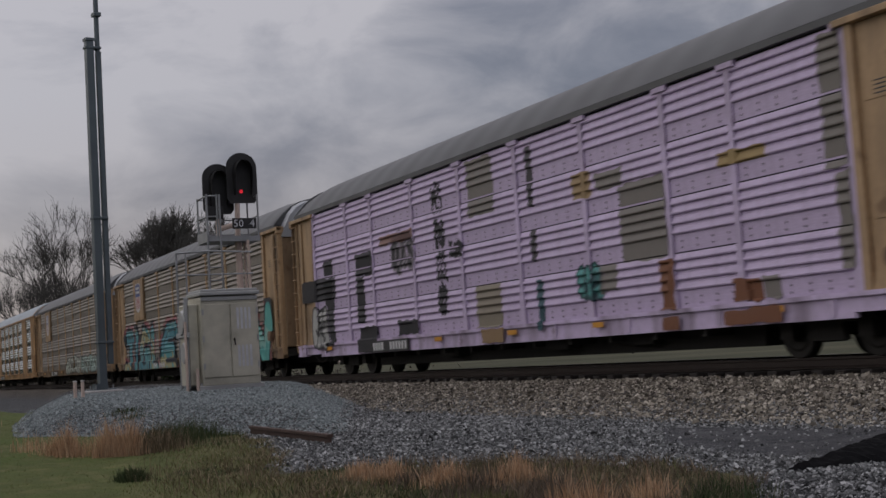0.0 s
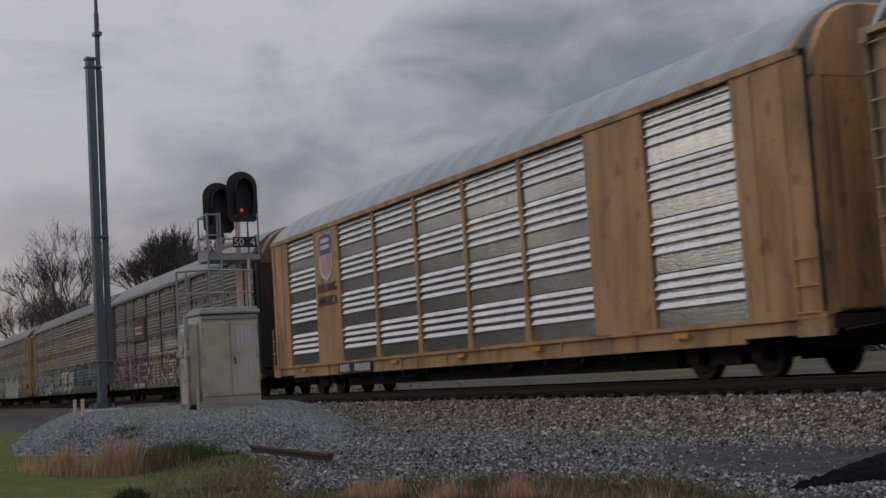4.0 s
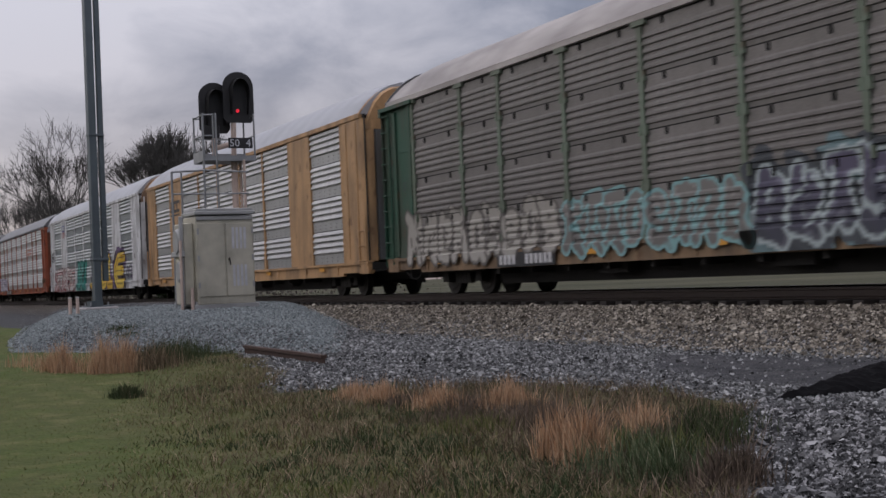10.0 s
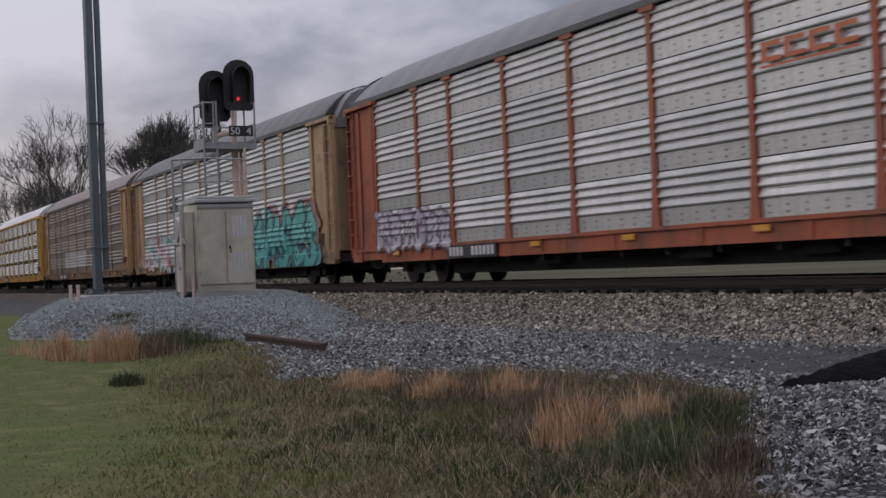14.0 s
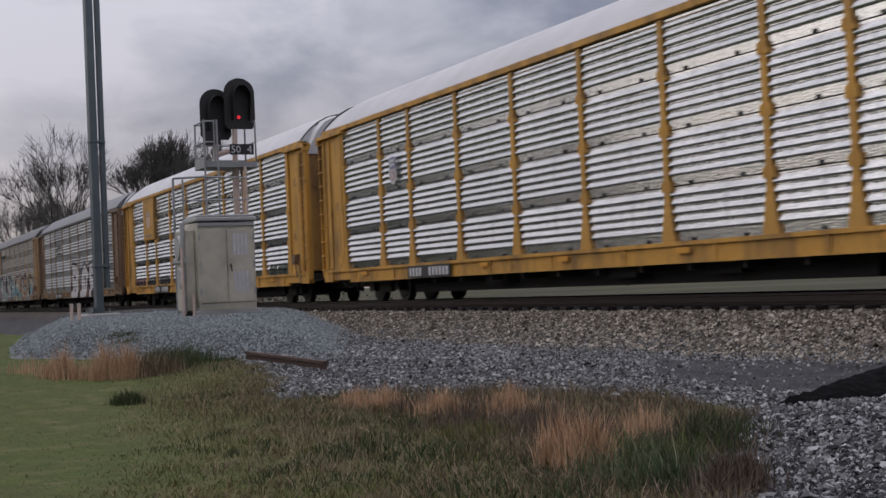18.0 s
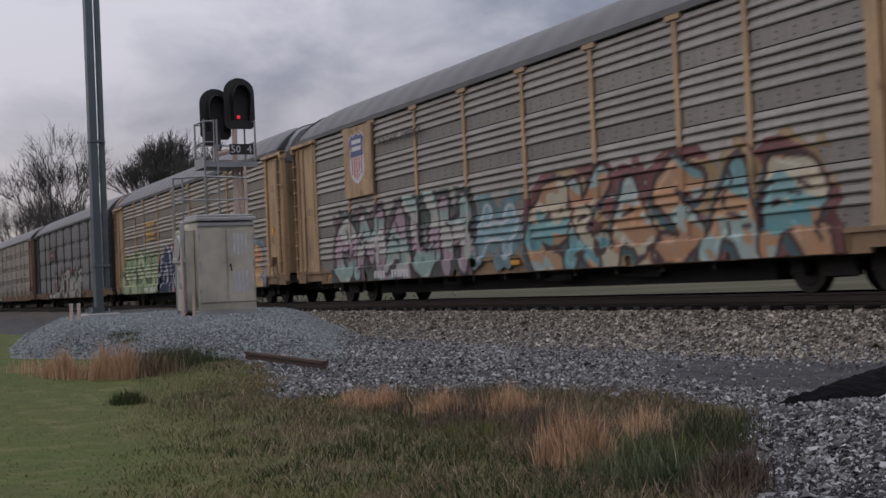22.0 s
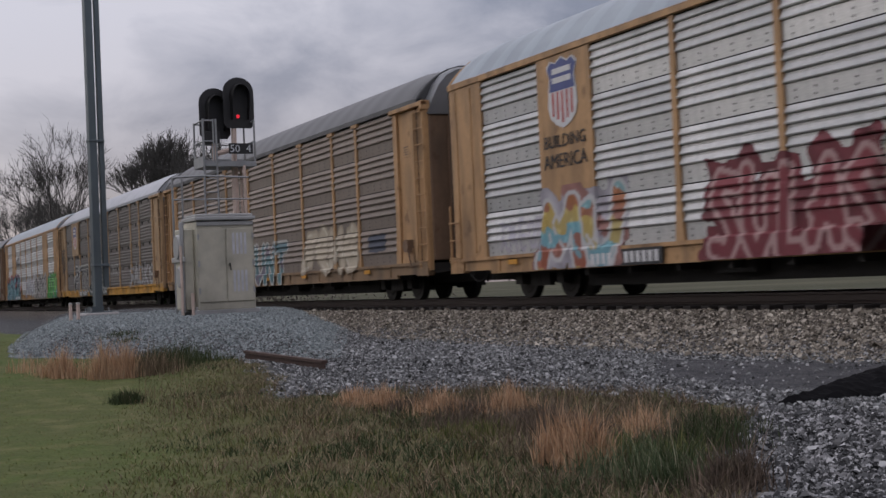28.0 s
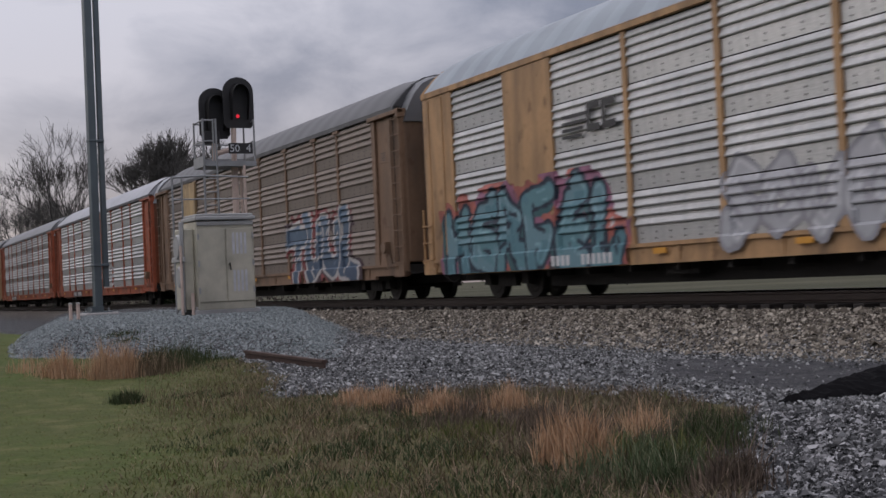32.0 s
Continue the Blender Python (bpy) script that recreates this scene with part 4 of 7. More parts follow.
def graffiti(car, kind, x0, x1, z0, z1, cols, ribs, seed, csides):
    """Sprayed paint that lies on the ribs, posts and sill of a wagon's near side: cols are fill, outline, cloud behind, cast block."""
    rng = np.random.default_rng(seed)
    style = kind.partition(":")[0]
    pad = 0.34 if style != "patch" else 0.05
    step = 0.040 if x1 - x0 < 8 else 0.045
    xs, zs = np.arange(x0 - pad, x1 + pad, step), graffiti_heights(max(0.56, z0 - pad), min(4.74, z1 + pad), ribs)
    gx, gz = np.meshgrid(xs, zs)
    fill, line, back, block = (list(cols) + [None] * 4)[:4]
    line = line or fill
    hgt = z1 - z0
    far = np.full(gx.shape, 9.0)
    d1, d2, cast, inner, letter = far, far, far, far, np.zeros(gx.shape, int)
    same = lambda px, pz: (px, pz)
    if style == "patch":
        d1 = -(np.minimum(np.minimum(gx - x0, x1 - gx), np.minimum(gz - z0, z1 - gz)) + wob(gx * 3, gz * 5 + seed, 1.0) * 0.045)
        sw, ow = 0.0, 0.0
    else:
        letters, unit = lay_letters(kind, x0, x1, z0, z1, rng)
        lim = min(unit, hgt)
        sw = {"tag": 0.045, "thin": 0.06, "word": 0.145 * lim, "fat": 0.165 * lim, "big": 0.155 * lim}.get(style, 0.135 * hgt)
        ow = {"tag": 0.0, "thin": 0.03, "fat": 0.03 + 0.25 * sw, "big": 0.05 + 0.30 * sw}.get(style, 0.025 + 0.22 * sw)
        for k, strokes in enumerate(letters):
            dk = stroke_dist(gx, gz, strokes, same)
            if style == "fat" and unit < 2.3:
                dk = dk * (1.0 + 0.30 * wob(gx * 1.9 + seed + k, gz * 2.3, 1.0))
            if style not in ("word", "tag", "thin", "big"):
                # short cuts and hooks drawn inside the letter
                lx, lz = strokes[0][0]
                cuts = []
                for _ in range(4):
                    px, pz = lx + rng.uniform(0.0, 0.7) * unit, z0 + rng.uniform(0.2, 0.8) * hgt
                    cuts.append([(px, pz), (px + rng.uniform(-0.25, 0.25) * unit, pz + rng.uniform(-0.2, 0.2) * hgt)])
                inner = np.minimum(inner, stroke_dist(gx, gz, cuts, same))
            if block:
                cast = np.minimum(cast, stroke_dist(gx + 0.10, gz + 0.11, strokes, same))
            near = dk < d1
            d2 = np.where(near, d1, np.minimum(d2, dk))
            letter = np.where(near, k, letter)
            d1 = np.minimum(d1, dk)
    f = np.array(fill, float)
    t = np.clip((gz - z0) / hgt + 0.3 * wob(gx * 2 + seed, gz * 2, 1.0), 0, 0.999) * (len(f) - 1)
    i0 = np.floor(t).astype(int)
    fr = (t - i0)[..., None]
    rgb = f[i0] * (1 - fr) + f[np.minimum(i0 + 1, len(f) - 1)] * fr
    if len(f) > 2:
        rgb = f[(letter + np.floor((gz - z0) / hgt * 3.0 + 0.9 * wob(gx * 2.0, gz * 3 + seed, 1.0)).astype(int)) % len(f)] * 0.85 + rgb * 0.15
    if style in ("piece", "fat"):
        # pale gloss marks along the upper edge of a stroke
        g = (np.clip(1.3 - np.abs(d1 - sw * 0.55) / 0.03, 0, 1) * (wob(gx * 2.2 + seed, gz * 2.8, 1.0) > 0.25))[..., None]
        rgb = rgb * (1 - 0.5 * g) + 0.5 * g * np.minimum(rgb * 1.7 + 0.10, 0.75)
    alpha = np.clip((sw + ow - d1) / 0.05 + 0.42, 0, 1)
    if ow:
        edge = np.clip((d1 - sw) / 0.03 + 1.0, 0, 1)
        edge = np.maximum(edge, np.clip(2.0 - (d2 - d1) / 0.05, 0, 1) * (d2 < sw + 0.09))
        edge = np.maximum(edge, np.clip(2.2 - inner / 0.025, 0, 1))
        if style == "word" and unit > 1.2:
            edge = np.maximum(edge, np.clip(1.8 - d1 / 0.022, 0, 1) * 0.85)
        rgb = rgb * (1 - edge[..., None]) + np.array(line[0]) * edge[..., None]
    if block:
        ca = np.clip((sw + ow - cast) / 0.05 + 0.42, 0, 1)
        rgb = np.where((alpha > 0.5)[..., None], rgb, np.array(block[0]))
        alpha = np.maximum(alpha, ca)
    if back:
        # a cloud of overspray with a ragged edge, in two tones
        halo = sw + ow + 0.20 + 0.20 * wob(gx * 2.6 + seed, gz * 3.2, 1.0)
        ca = np.clip((halo - d1) / 0.05, 0, 1) * 0.96
        tint = (wob(gx * 0.9 + seed, gz * 1.4, 1.0) > 0.1)[..., None]
        bk = np.where(tint, np.array(back[-1]), np.array(back[0])) * (0.85 + 0.3 * wob(gx * 3, gz * 3 + seed, 1.0)[..., None])
        rgb = np.where((alpha > 0.5)[..., None], rgb, np.clip(bk, 0.005, 0.9))
        alpha = np.maximum(alpha, ca)
    dep = np.where(gz > Z0, rib_depth(gz, ribs), 0.085)
    for p in POSTS:
        dep = np.where((np.abs(gx - p) < 0.085) & (gz > Z0), 0.058, dep)
        dep = np.where((np.abs(gx - p) < 0.21 - 0.17 * np.clip(gz - Z0, 0, 0.75)) & (gz > Z0) & (gz < Z0 + 0.75), 0.068, dep)
    if csides:
        for c in (-7.85, 7.85):
            dep = np.where((np.abs(gx - c) < 1.0) & (gz > Z0), np.maximum(dep, 0.052), dep)
    dep = np.where((np.abs(gx) > 11.5) & (gz > Z0), 0.05 if csides else 0.075, dep)
    v = np.stack([gx, -1.5 - dep - 0.006, gz], -1).reshape(-1, 3)
    nx, ny = len(xs), len(zs)
    i = (np.arange(ny - 1)[:, None] * nx + np.arange(nx - 1)).ravel()
    al = alpha.ravel()
    keep = np.maximum.reduce([al[i], al[i + 1], al[i + nx], al[i + nx + 1]]) > 0.3
    i = i[keep]
    if not len(i):
        return
    me = mesh_np("graffiti", v, np.stack([i, i + 1, i + nx + 1, i + nx], 1))
    at = me.color_attributes.new("paint", "FLOAT_COLOR", "POINT")
    at.data.foreach_set("color", np.concatenate([rgb.reshape(-1, 3), al[:, None]], 1).ravel())
    part("graffiti", me, SPRAY, car, "spray-painted graffiti over ribbed sheets")


# style, post paint, sheets, roof, sill paint, end-door paint, hood paint, label
CARS = {
    -12: ("A", "lilac", "lilac", "dark", "lilac", "tan", "tan", "grey", "autorack wagon with its side sprayed lilac over ribbed sheets"),
    -11: ("A", "tan", "dirty", "dark", "tan", "tan", "drab", "light", "grimy tan autorack wagon with teal graffiti and a crest"),
    -10: ("A", "tan", "dirty", "dark", "tan", "tan", "drab", "light", "grimy tan autorack wagon with pale green throw-up graffiti"),
    -9: ("C", "ochre", "bright", "blue", "ochre", "ochre", "ochre", "ochre", "ochre autorack wagon with bright galvanised sheets and a crest"),
    -8: ("D", "dgrey", "greyd", "grey", "tan", "black", "black", "brown", "black-ended autorack wagon with a maroon plate and graffiti"),
    -7: ("A", "tan", "brown", "dark", "tan", "tan", "drab", "grey", "tan-posted autorack wagon with brown sheets and blue graffiti"),
    -6: ("A", "tan", "brown", "dark", "tan", "tan", "drab", "light", "tan-posted autorack wagon with a crest plate and pale graffiti"),
    -5: ("D", "sage", "greyd", "dirty", "tan", "green", "green", "brown", "green-ended autorack wagon with grimy white roof and rusty sill"),
    -4: ("C", "ochre", "silver", "light", "ochre", "ochre", "grey", "ochre", "ochre autorack wagon with wide plates and galvanised sheets"),
    -3: ("C", "white", "bluegrey", "light", "white", "white", "grey", "brown", "white autorack wagon with yellow and red lettered graffiti"),
    -2: ("A", "orange", "silver", "grey", "orange", "orange", "rust", "light", "orange autorack wagon with galvanised ribbed sheets"),
    -1: ("A", "tan", "silver", "dark", "tan", "tan", "drab", "grey", "tan autorack wagon with silver sheets and teal graffiti"),
    0: ("A", "brown", "brown", "rusty", "brown", "ochre", "brown", "rusty", "brown weathered autorack wagon with a round mark on its end"),
    1: ("B", "yellow", "bright", "white", "yellow", "yellow", "umber", "white", "clean yellow autorack wagon with bright galvanised sheets"),
    2: ("B", "yellow", "bright", "white", "yellow", "yellow", "umber", "white", "clean yellow autorack wagon with a faded crest plate"),
    3: ("A", "dusty", "patchy", "grey", "tan", "brown", "brown", "light", "brown-posted autorack wagon with patchy sheets and white graffiti"),
    4: ("A", "tan", "grey", "dark", "tan", "tan", "drab", "grey", "tan-posted autorack wagon with pastel graffiti along its foot"),
    5: ("A", "tan", "dirty", "dark", "tan", "tan", "drab", "grey", "tan-posted autorack wagon with green, navy and orange graffiti"),
    6: ("D", "black", "dark", "dark", "brown", "black", "black", "brown", "black-ended autorack wagon with grey ribbed sheets"),
    7: ("A", "dusty", "dirty", "dark", "brown", "brown", "grey", "grey", "dusty brown autorack wagon with faint grey tags"),
    8: ("C", "ochre", "silver", "blue", "ochre", "ochre", "grey", "ochre", "ochre autorack wagon with dark red graffiti and a crest"),
    9: ("A", "ochre", "brown", "dark", "tan", "ochre", "brown", "grey", "ochre-posted autorack wagon with cream and teal graffiti"),
    10: ("D", "tan", "umber", "light", "yellow", "tan", "brown", "grey", "tan-posted autorack wagon with dark sheets and yellow sill"),
    11: ("C", "ochre", "silver", "blue", "ochre", "ochre", "grey", "ochre", "ochre autorack wagon with green and teal graffiti"),
    12: ("A", "brown", "brown", "dark", "brown", "brown", "brown", "grey", "brown autorack wagon with blue and red graffiti"),
    13: ("A", "orange", "silver", "light", "orange", "orange", "rust", "light", "orange-ended autorack wagon with galvanised sheets"),
    14: ("A", "orange", "patchy", "grey", "orange", "orange", "rust", "light", "rusty orange autorack wagon with patchy sheets"),
    15: ("A", "tan", "dirty", "dark", "tan", "tan", "brown", "light", "grimy tan autorack wagon at the tail"),
}
LOGOS = {
    -11: [("shield_plate", -7.85, 2.95, 4.6, "tan")], -10: [("shield_faded", -7.85, 2.95, 4.6, "tan")], -9: [("shield_cplate", -7.85, 3.25, 4.7, ""), ("slogan", -7.85, 2.5, 3.2, "")],
    -8: [("maroon_plate", -5.55, 2.75, 3.72, "")], -7: [("gold_mark", -5.5, 3.0, 3.63, "")], -6: [("shield_plate", -7.85, 2.95, 4.6, "tan")],
    -4: [("black_mark", -7.85, 3.4, 4.0, "c")], -3: [("shield_cplate", -7.85, 3.6, 4.55, "")], -2: [("orange_mark", 5.55, 3.2, 3.6, "")], -1: [("black_mark", -5.5, 3.05, 3.65, "")],
    0: [("round_mark", -12.2, 3.3, 3.98, "")], 1: [("small_mark", -7.85, 2.95, 3.7, "")], 2: [("shield_faded", -7.85, 3.03, 4.6, "yellow")], 3: [("barred_mark", -5.5, 3.15, 3.75, "")],
    4: [("shield_plate", -7.85, 2.95, 4.6, "tan"), ("slogan_line", -5.0, 4.0, 4.3, "")], 5: [("gold_mark", -5.5, 2.9, 3.7, "")], 6: [("maroon_plate", -5.55, 2.95, 3.6, "")], 7: [("mark_plate", -7.85, 3.0, 4.6, "tan")],
    8: [("shield_cplate", -7.85, 3.3, 4.7, ""), ("slogan", -7.85, 2.5, 3.2, "")], 10: [("shield_plate", -7.85, 3.0, 4.5, "tan")], 11: [("barred_mark", -5.4, 3.05, 3.65, "")],
    12: [("plain_plate", -7.85, 3.0, 4.6, "cream")],
}
INK, RUSTY, BARE = (.028, .028, .032), (.20, .085, .045), (.22, .20, .18)
# wagon, manner and letters, x and z extent, then fill, outline, cloud, cast block
GRAFFITI = [
    (-12, "patch", -12.62, -9.85, 1.95, 2.81, ((INK,),)),
    (-12, "patch", -10.80, -10.05, 0.86, 3.30, ((INK,),)),
    (-12, "throw", -11.75, -10.75, 0.86, 1.95, (((.42, .42, .40),), (INK,))),
    (-12, "patch", -8.21, -6.88, 2.63, 3.27, ((INK,),)),
    (-12, "patch", -8.20, -7.61, 1.37, 2.65, ((INK,),)),
    (-12, "patch", -8.14, -6.71, 0.58, 1.27, ((INK,),)),
    (-12, "patch", -6.35, -4.10, 3.30, 3.55, (((.26, .15, .13),),)),
    (-12, "throw", -5.60, -4.10, 2.58, 3.40, ((INK,), ((.25, .22, .25),))),
    (-12, "patch", -5.39, -3.99, 0.95, 1.32, ((INK,),)),
    (-12, "tag", -2.85, -2.30, 1.32, 2.10, ((INK,),)),
    (-12, "tag", -2.85, -2.30, 2.10, 2.90, ((INK,),)),
    (-12, "tag", -2.85, -2.30, 2.90, 3.70, ((INK,),)),
    (-12, "tag", -2.95, -2.35, 3.70, 4.59, ((INK,),)),
    (-12, "tag", -2.10, -1.30, 2.60, 3.00, ((INK,),)),
    (-12, "patch", 1.86, 2.12, 3.30, 4.56, (((.06, .055, .06),),)),
    (-12, "patch", 1.90, 2.14, 2.05, 3.05, (((.06, .055, .06),),)),
    (-12, "patch", 2.04, 2.30, 0.74, 1.81, (((.04, .09, .11),),)),
    (-12, "patch", -0.95, 0.33, 3.42, 4.69, ((BARE,),)),
    (-12, "patch", -0.80, 0.42, 0.93, 1.93, (((.27, .235, .18),),)),
    (-12, "patch", -0.53, 0.56, 0.58, 0.90, (((.30, .20, .11),),)),
    (-12, "patch", 3.71, 4.39, 3.19, 3.69, (((.34, .24, .13),),)),
    (-12, "patch", 4.56, 5.50, 3.26, 3.60, ((BARE,),)),
    (-12, "patch", 5.33, 6.86, 1.84, 3.29, ((BARE,),)),
    (-12, "patch", 6.50, 6.98, 0.93, 1.80, ((RUSTY,),)),
    (-12, "patch", 6.57, 7.05, 0.58, 0.82, ((RUSTY,),)),
    (-12, "throw", 3.70, 4.55, 1.32, 1.90, (((.10, .32, .30),), ((.02, .05, .06),))),
    (-12, "patch", 4.51, 5.10, 1.37, 1.90, ((BARE,),)),
    (-12, "patch", 8.37, 9.58, 3.10, 3.36, (((.36, .26, .12),),)),
    (-12, "patch", 8.55, 9.28, 0.93, 1.31, ((RUSTY,),)),
    (-12, "patch", 8.32, 9.76, 0.58, 0.84, ((RUSTY,),)),
    (-12, "patch", 9.29, 9.72, 0.93, 1.30, ((BARE,),)),
    (-12, "patch", 10.92, 11.46, 2.70, 4.70, ((BARE,),)),
    (-12, "patch", 11.11, 11.46, 1.26, 2.67, ((BARE,),)),
    (-11, "word:JIGLE", -11.54, -0.84, 0.20, 2.42, (((.42, .36, .18), (.10, .33, .36), (.07, .23, .28), (.16, .34, .34)), ((.012, .018, .03),), ((.34, .13, .14), (.05, .05, .055)))),
    (-11, "fat:UKEN", 1.07, 12.07, 0.41, 2.30, (((.07, .30, .27), (.22, .42, .37), (.10, .36, .32)), ((.02, .02, .03),), ((.26, .10, .09), (.06, .055, .05)), ((.03, .035, .04),))),
    (-10, "throw", -1.33, 3.60, 0.72, 1.61, (((.44, .47, .40),), ((.07, .07, .06),))),
    (-10, "throw", 4.10, 9.45, 0.72, 1.61, (((.36, .46, .41),), ((.07, .07, .06),))),
    (-10, "tag", 10.31, 11.72, 1.24, 2.06, (((.55, .55, .52),),)),
    (-8, "fat:GATS", 1.73, 7.05, 0.45, 2.42, (((.36, .40, .24), (.46, .48, .32)), ((.06, .08, .05),), None, ((.22, .27, .20),))),
    (-8, "word:RUMS", 7.70, 11.70, 0.60, 1.95, ((INK,), ((.42, .41, .38),))),
    (-8, "word:SAKE", -11.77, -4.30, 0.55, 2.20, (((.045, .03, .04), (.10, .05, .065)), ((.34, .22, .26),))),
    (-8, "word:KUNER", -4.05, 1.75, 0.60, 2.00, (((.10, .07, .06), (.15, .095, .07)), ((.52, .46, .40),))),
    (-8, "tag", -4.00, -1.70, 2.10, 2.45, (((.45, .42, .38),),)),
    (-8, "tag", -0.80, 1.50, 2.20, 2.55, (((.45, .42, .38),),)),
    (-8, "throw", 12.35, 12.85, 3.55, 4.20, (((.40, .40, .39),), (INK,))),
    (-8, "throw", 12.35, 12.85, 2.90, 3.55, (((.40, .40, .39),), (INK,))),
    (-7, "fat:MA", -11.50, -7.05, 0.78, 2.10, (((.10, .11, .15), (.16, .18, .24)), ((.42, .42, .42),))),
    (-7, "fat:SANK", -6.75, -1.10, 0.78, 1.90, (((.34, .35, .34), (.26, .28, .30)), ((.05, .05, .06),))),
    (-7, "fat:TENS", -1.05, 3.40, 0.73, 1.85, (((.44, .43, .32), (.50, .49, .40)), ((.05, .05, .045),))),
    (-7, "fat:SELS", 4.20, 11.00, 0.62, 1.98, (((.055, .115, .135), (.085, .165, .19)), ((.02, .03, .035),), ((.06, .11, .12), (.04, .08, .09)), ((.20, .24, .25),))),
    (-6, "piece", -1.23, 6.78, 0.69, 1.98, (((.42, .46, .38), (.5, .52, .44), (.32, .35, .42)), ((.30, .34, .30),), ((.38, .42, .36),))),
    (-6, "throw", 7.40, 8.75, 1.03, 1.53, (((.55, .55, .54),), ((.1, .1, .1),))),
    (-6, "fat:GOKE", -6.67, -3.25, 0.78, 1.94, (((.08, .10, .09), (.22, .29, .25)), ((.36, .42, .37),))),
    (-5, "piece", 1.58, 8.60, 0.78, 1.92, (((.05, .055, .07), (.10, .09, .14)), ((.38, .44, .44),), ((.07, .08, .09), (.16, .24, .25)))),
    (-5, "patch", 9.44, 11.48, 0.96, 1.85, (((.35, .31, .30),),)),
    (-5, "throw", -11.94, -4.50, 0.80, 1.93, (((.42, .40, .36), (.34, .32, .28)), ((.12, .11, .10),))),
    (-5, "piece", -4.40, 1.49, 0.82, 1.85, (((.16, .15, .14), (.20, .19, .175)), ((.22, .40, .40),))),
    (-3, "word:JIGLE", 0.70, 9.70, 0.60, 2.30, (((.60, .36, .03), (.68, .50, .08), (.64, .44, .05)), ((.03, .02, .03),), ((.12, .07, .16), (.05, .035, .06)))),
    (-3, "tag", 9.80, 11.46, 1.00, 1.78, (((.07, .05, .1),),)),
    (-3, "word:SET THE PACE", -11.44, -4.36, 0.64, 2.02, (((.56, .50, .47), (.60, .56, .53)), ((.09, .012, .02),), None, ((.30, .05, .06),))),
    (-3, "fat:OU", -3.60, -0.85, 0.60, 1.95, (((.03, .2, .17), (.05, .28, .23)), ((.01, .02, .02),), ((.06, .30, .26),))),
    (-3, "tag", -13.00, -11.68, 2.36, 3.07, (((.03, .03, .03),),)),
    (-2, "throw", -11.46, -6.96, 0.86, 1.82, (((.52, .5, .54), (.4, .36, .44)), ((.12, .09, .13),))),
    (-1, "fat:AMBRO", -3.47, 4.60, 0.62, 2.20, (((.17, .17, .21), (.28, .27, .34)), ((.02, .02, .028),), ((.10, .10, .12), (.24, .235, .26)), ((.035, .035, .045),))),
    (-1, "thin:A", -0.30, 0.90, 1.95, 2.95, (((.02, .02, .028),),)),
    (-1, "fat:OMSES", 5.49, 11.95, 0.48, 2.30, (((.06, .29, .27), (.13, .42, .38)), ((.015, .05, .06),), ((.40, .20, .18), (.10, .36, .34)), ((.03, .14, .14),))),
    (-1, "throw", -11.34, -6.45, 0.86, 2.20, (((.42, .17, .18), (.55, .55, .55), (.1, .3, .28), (.55, .55, .55)), ((.48, .44, .44),))),
    (0, "patch", -5.49, 1.63, 1.06, 2.16, (((.4, .39, .37),),)),
    (0, "throw", 3.00, 7.92, 1.04, 1.93, (((.45, .43, .4),), ((.3, .28, .25),))),
    (2, "thin:HNS", -11.30, -9.15, 1.00, 1.24, (((.10, .03, .035),),)),
    (2, "thin:ANH", -8.60, -7.00, 0.98, 1.24, ((INK,),)),
    (2, "thin:SNEH", -6.50, -4.30, 0.98, 1.22, ((INK,),)),
    (2, "thin:IHT", -3.70, -1.70, 0.98, 1.18, ((INK,),)),
    (2, "thin:TNA", 2.80, 4.90, 0.98, 1.18, ((INK,),)),
    (2, "thin:NIHK", 9.33, 11.40, 0.98, 1.24, (((.03, .05, .04),),)),
    (3, "big:BDP", -1.25, 6.95, 0.40, 2.40, (((.60, .585, .58), (.56, .545, .54)), ((.02, .018, .02),), None, ((.09, .03, .04),))),
    (3, "throw", 7.20, 8.65, 0.95, 2.02, ((INK,), ((.20, .20, .20),))),
    (4, "fat:OMAUH", -10.03, -1.30, 0.60, 2.30, (((.24, .36, .32), (.34, .24, .28), (.42, .42, .38)), ((.04, .03, .035),), ((.08, .10, .09), (.16, .11, .12)))),
    (4, "fat:H", -0.95, 0.85, 0.92, 2.00, (((.20, .32, .35),), ((.42, .46, .47),), ((.16, .26, .28),))),
    (4, "fat:EKASAR", 1.50, 10.50, 0.52, 2.18, (((.42, .23, .12), (.12, .30, .32), (.46, .41, .30), (.40, .20, .10), (.30, .40, .38)), ((.06, .035, .035),), ((.18, .07, .07), (.34, .24, .13)), ((.05, .10, .11),))),
    (5, "fat:SESER", -11.50, -4.25, 0.56, 2.28, (((.30, .36, .20), (.42, .46, .29), (.22, .31, .18)), ((.09, .13, .07),), ((.24, .30, .16), (.36, .36, .18)))),
    (5, "fat:DNCK", -4.10, 3.75, 0.50, 2.24, (((.014, .02, .05), (.022, .034, .09)), ((.50, .50, .50),), ((.40, .14, .18), (.03, .03, .045)), ((.012, .014, .022),))),
    (5, "fat:SDE", 4.40, 11.10, 0.48, 1.90, (((.46, .26, .11), (.44, .19, .10), (.50, .33, .17)), ((.10, .18, .20),), ((.26, .30, .34), (.33, .36, .39)), ((.42, .28, .13),))),
    (6, "fat:LATEHI", -4.97, 4.65, 0.62, 2.08, (((.33, .33, .29), (.40, .37, .33), (.25, .30, .25)), (INK,), ((.15, .06, .06), (.06, .06, .06)))),
    (7, "tag", -11.36, -4.81, 0.90, 2.15, (((.3, .29, .27),),)),
    (7, "tag", -3.36, 2.84, 0.92, 2.08, (((.3, .29, .27),),)),
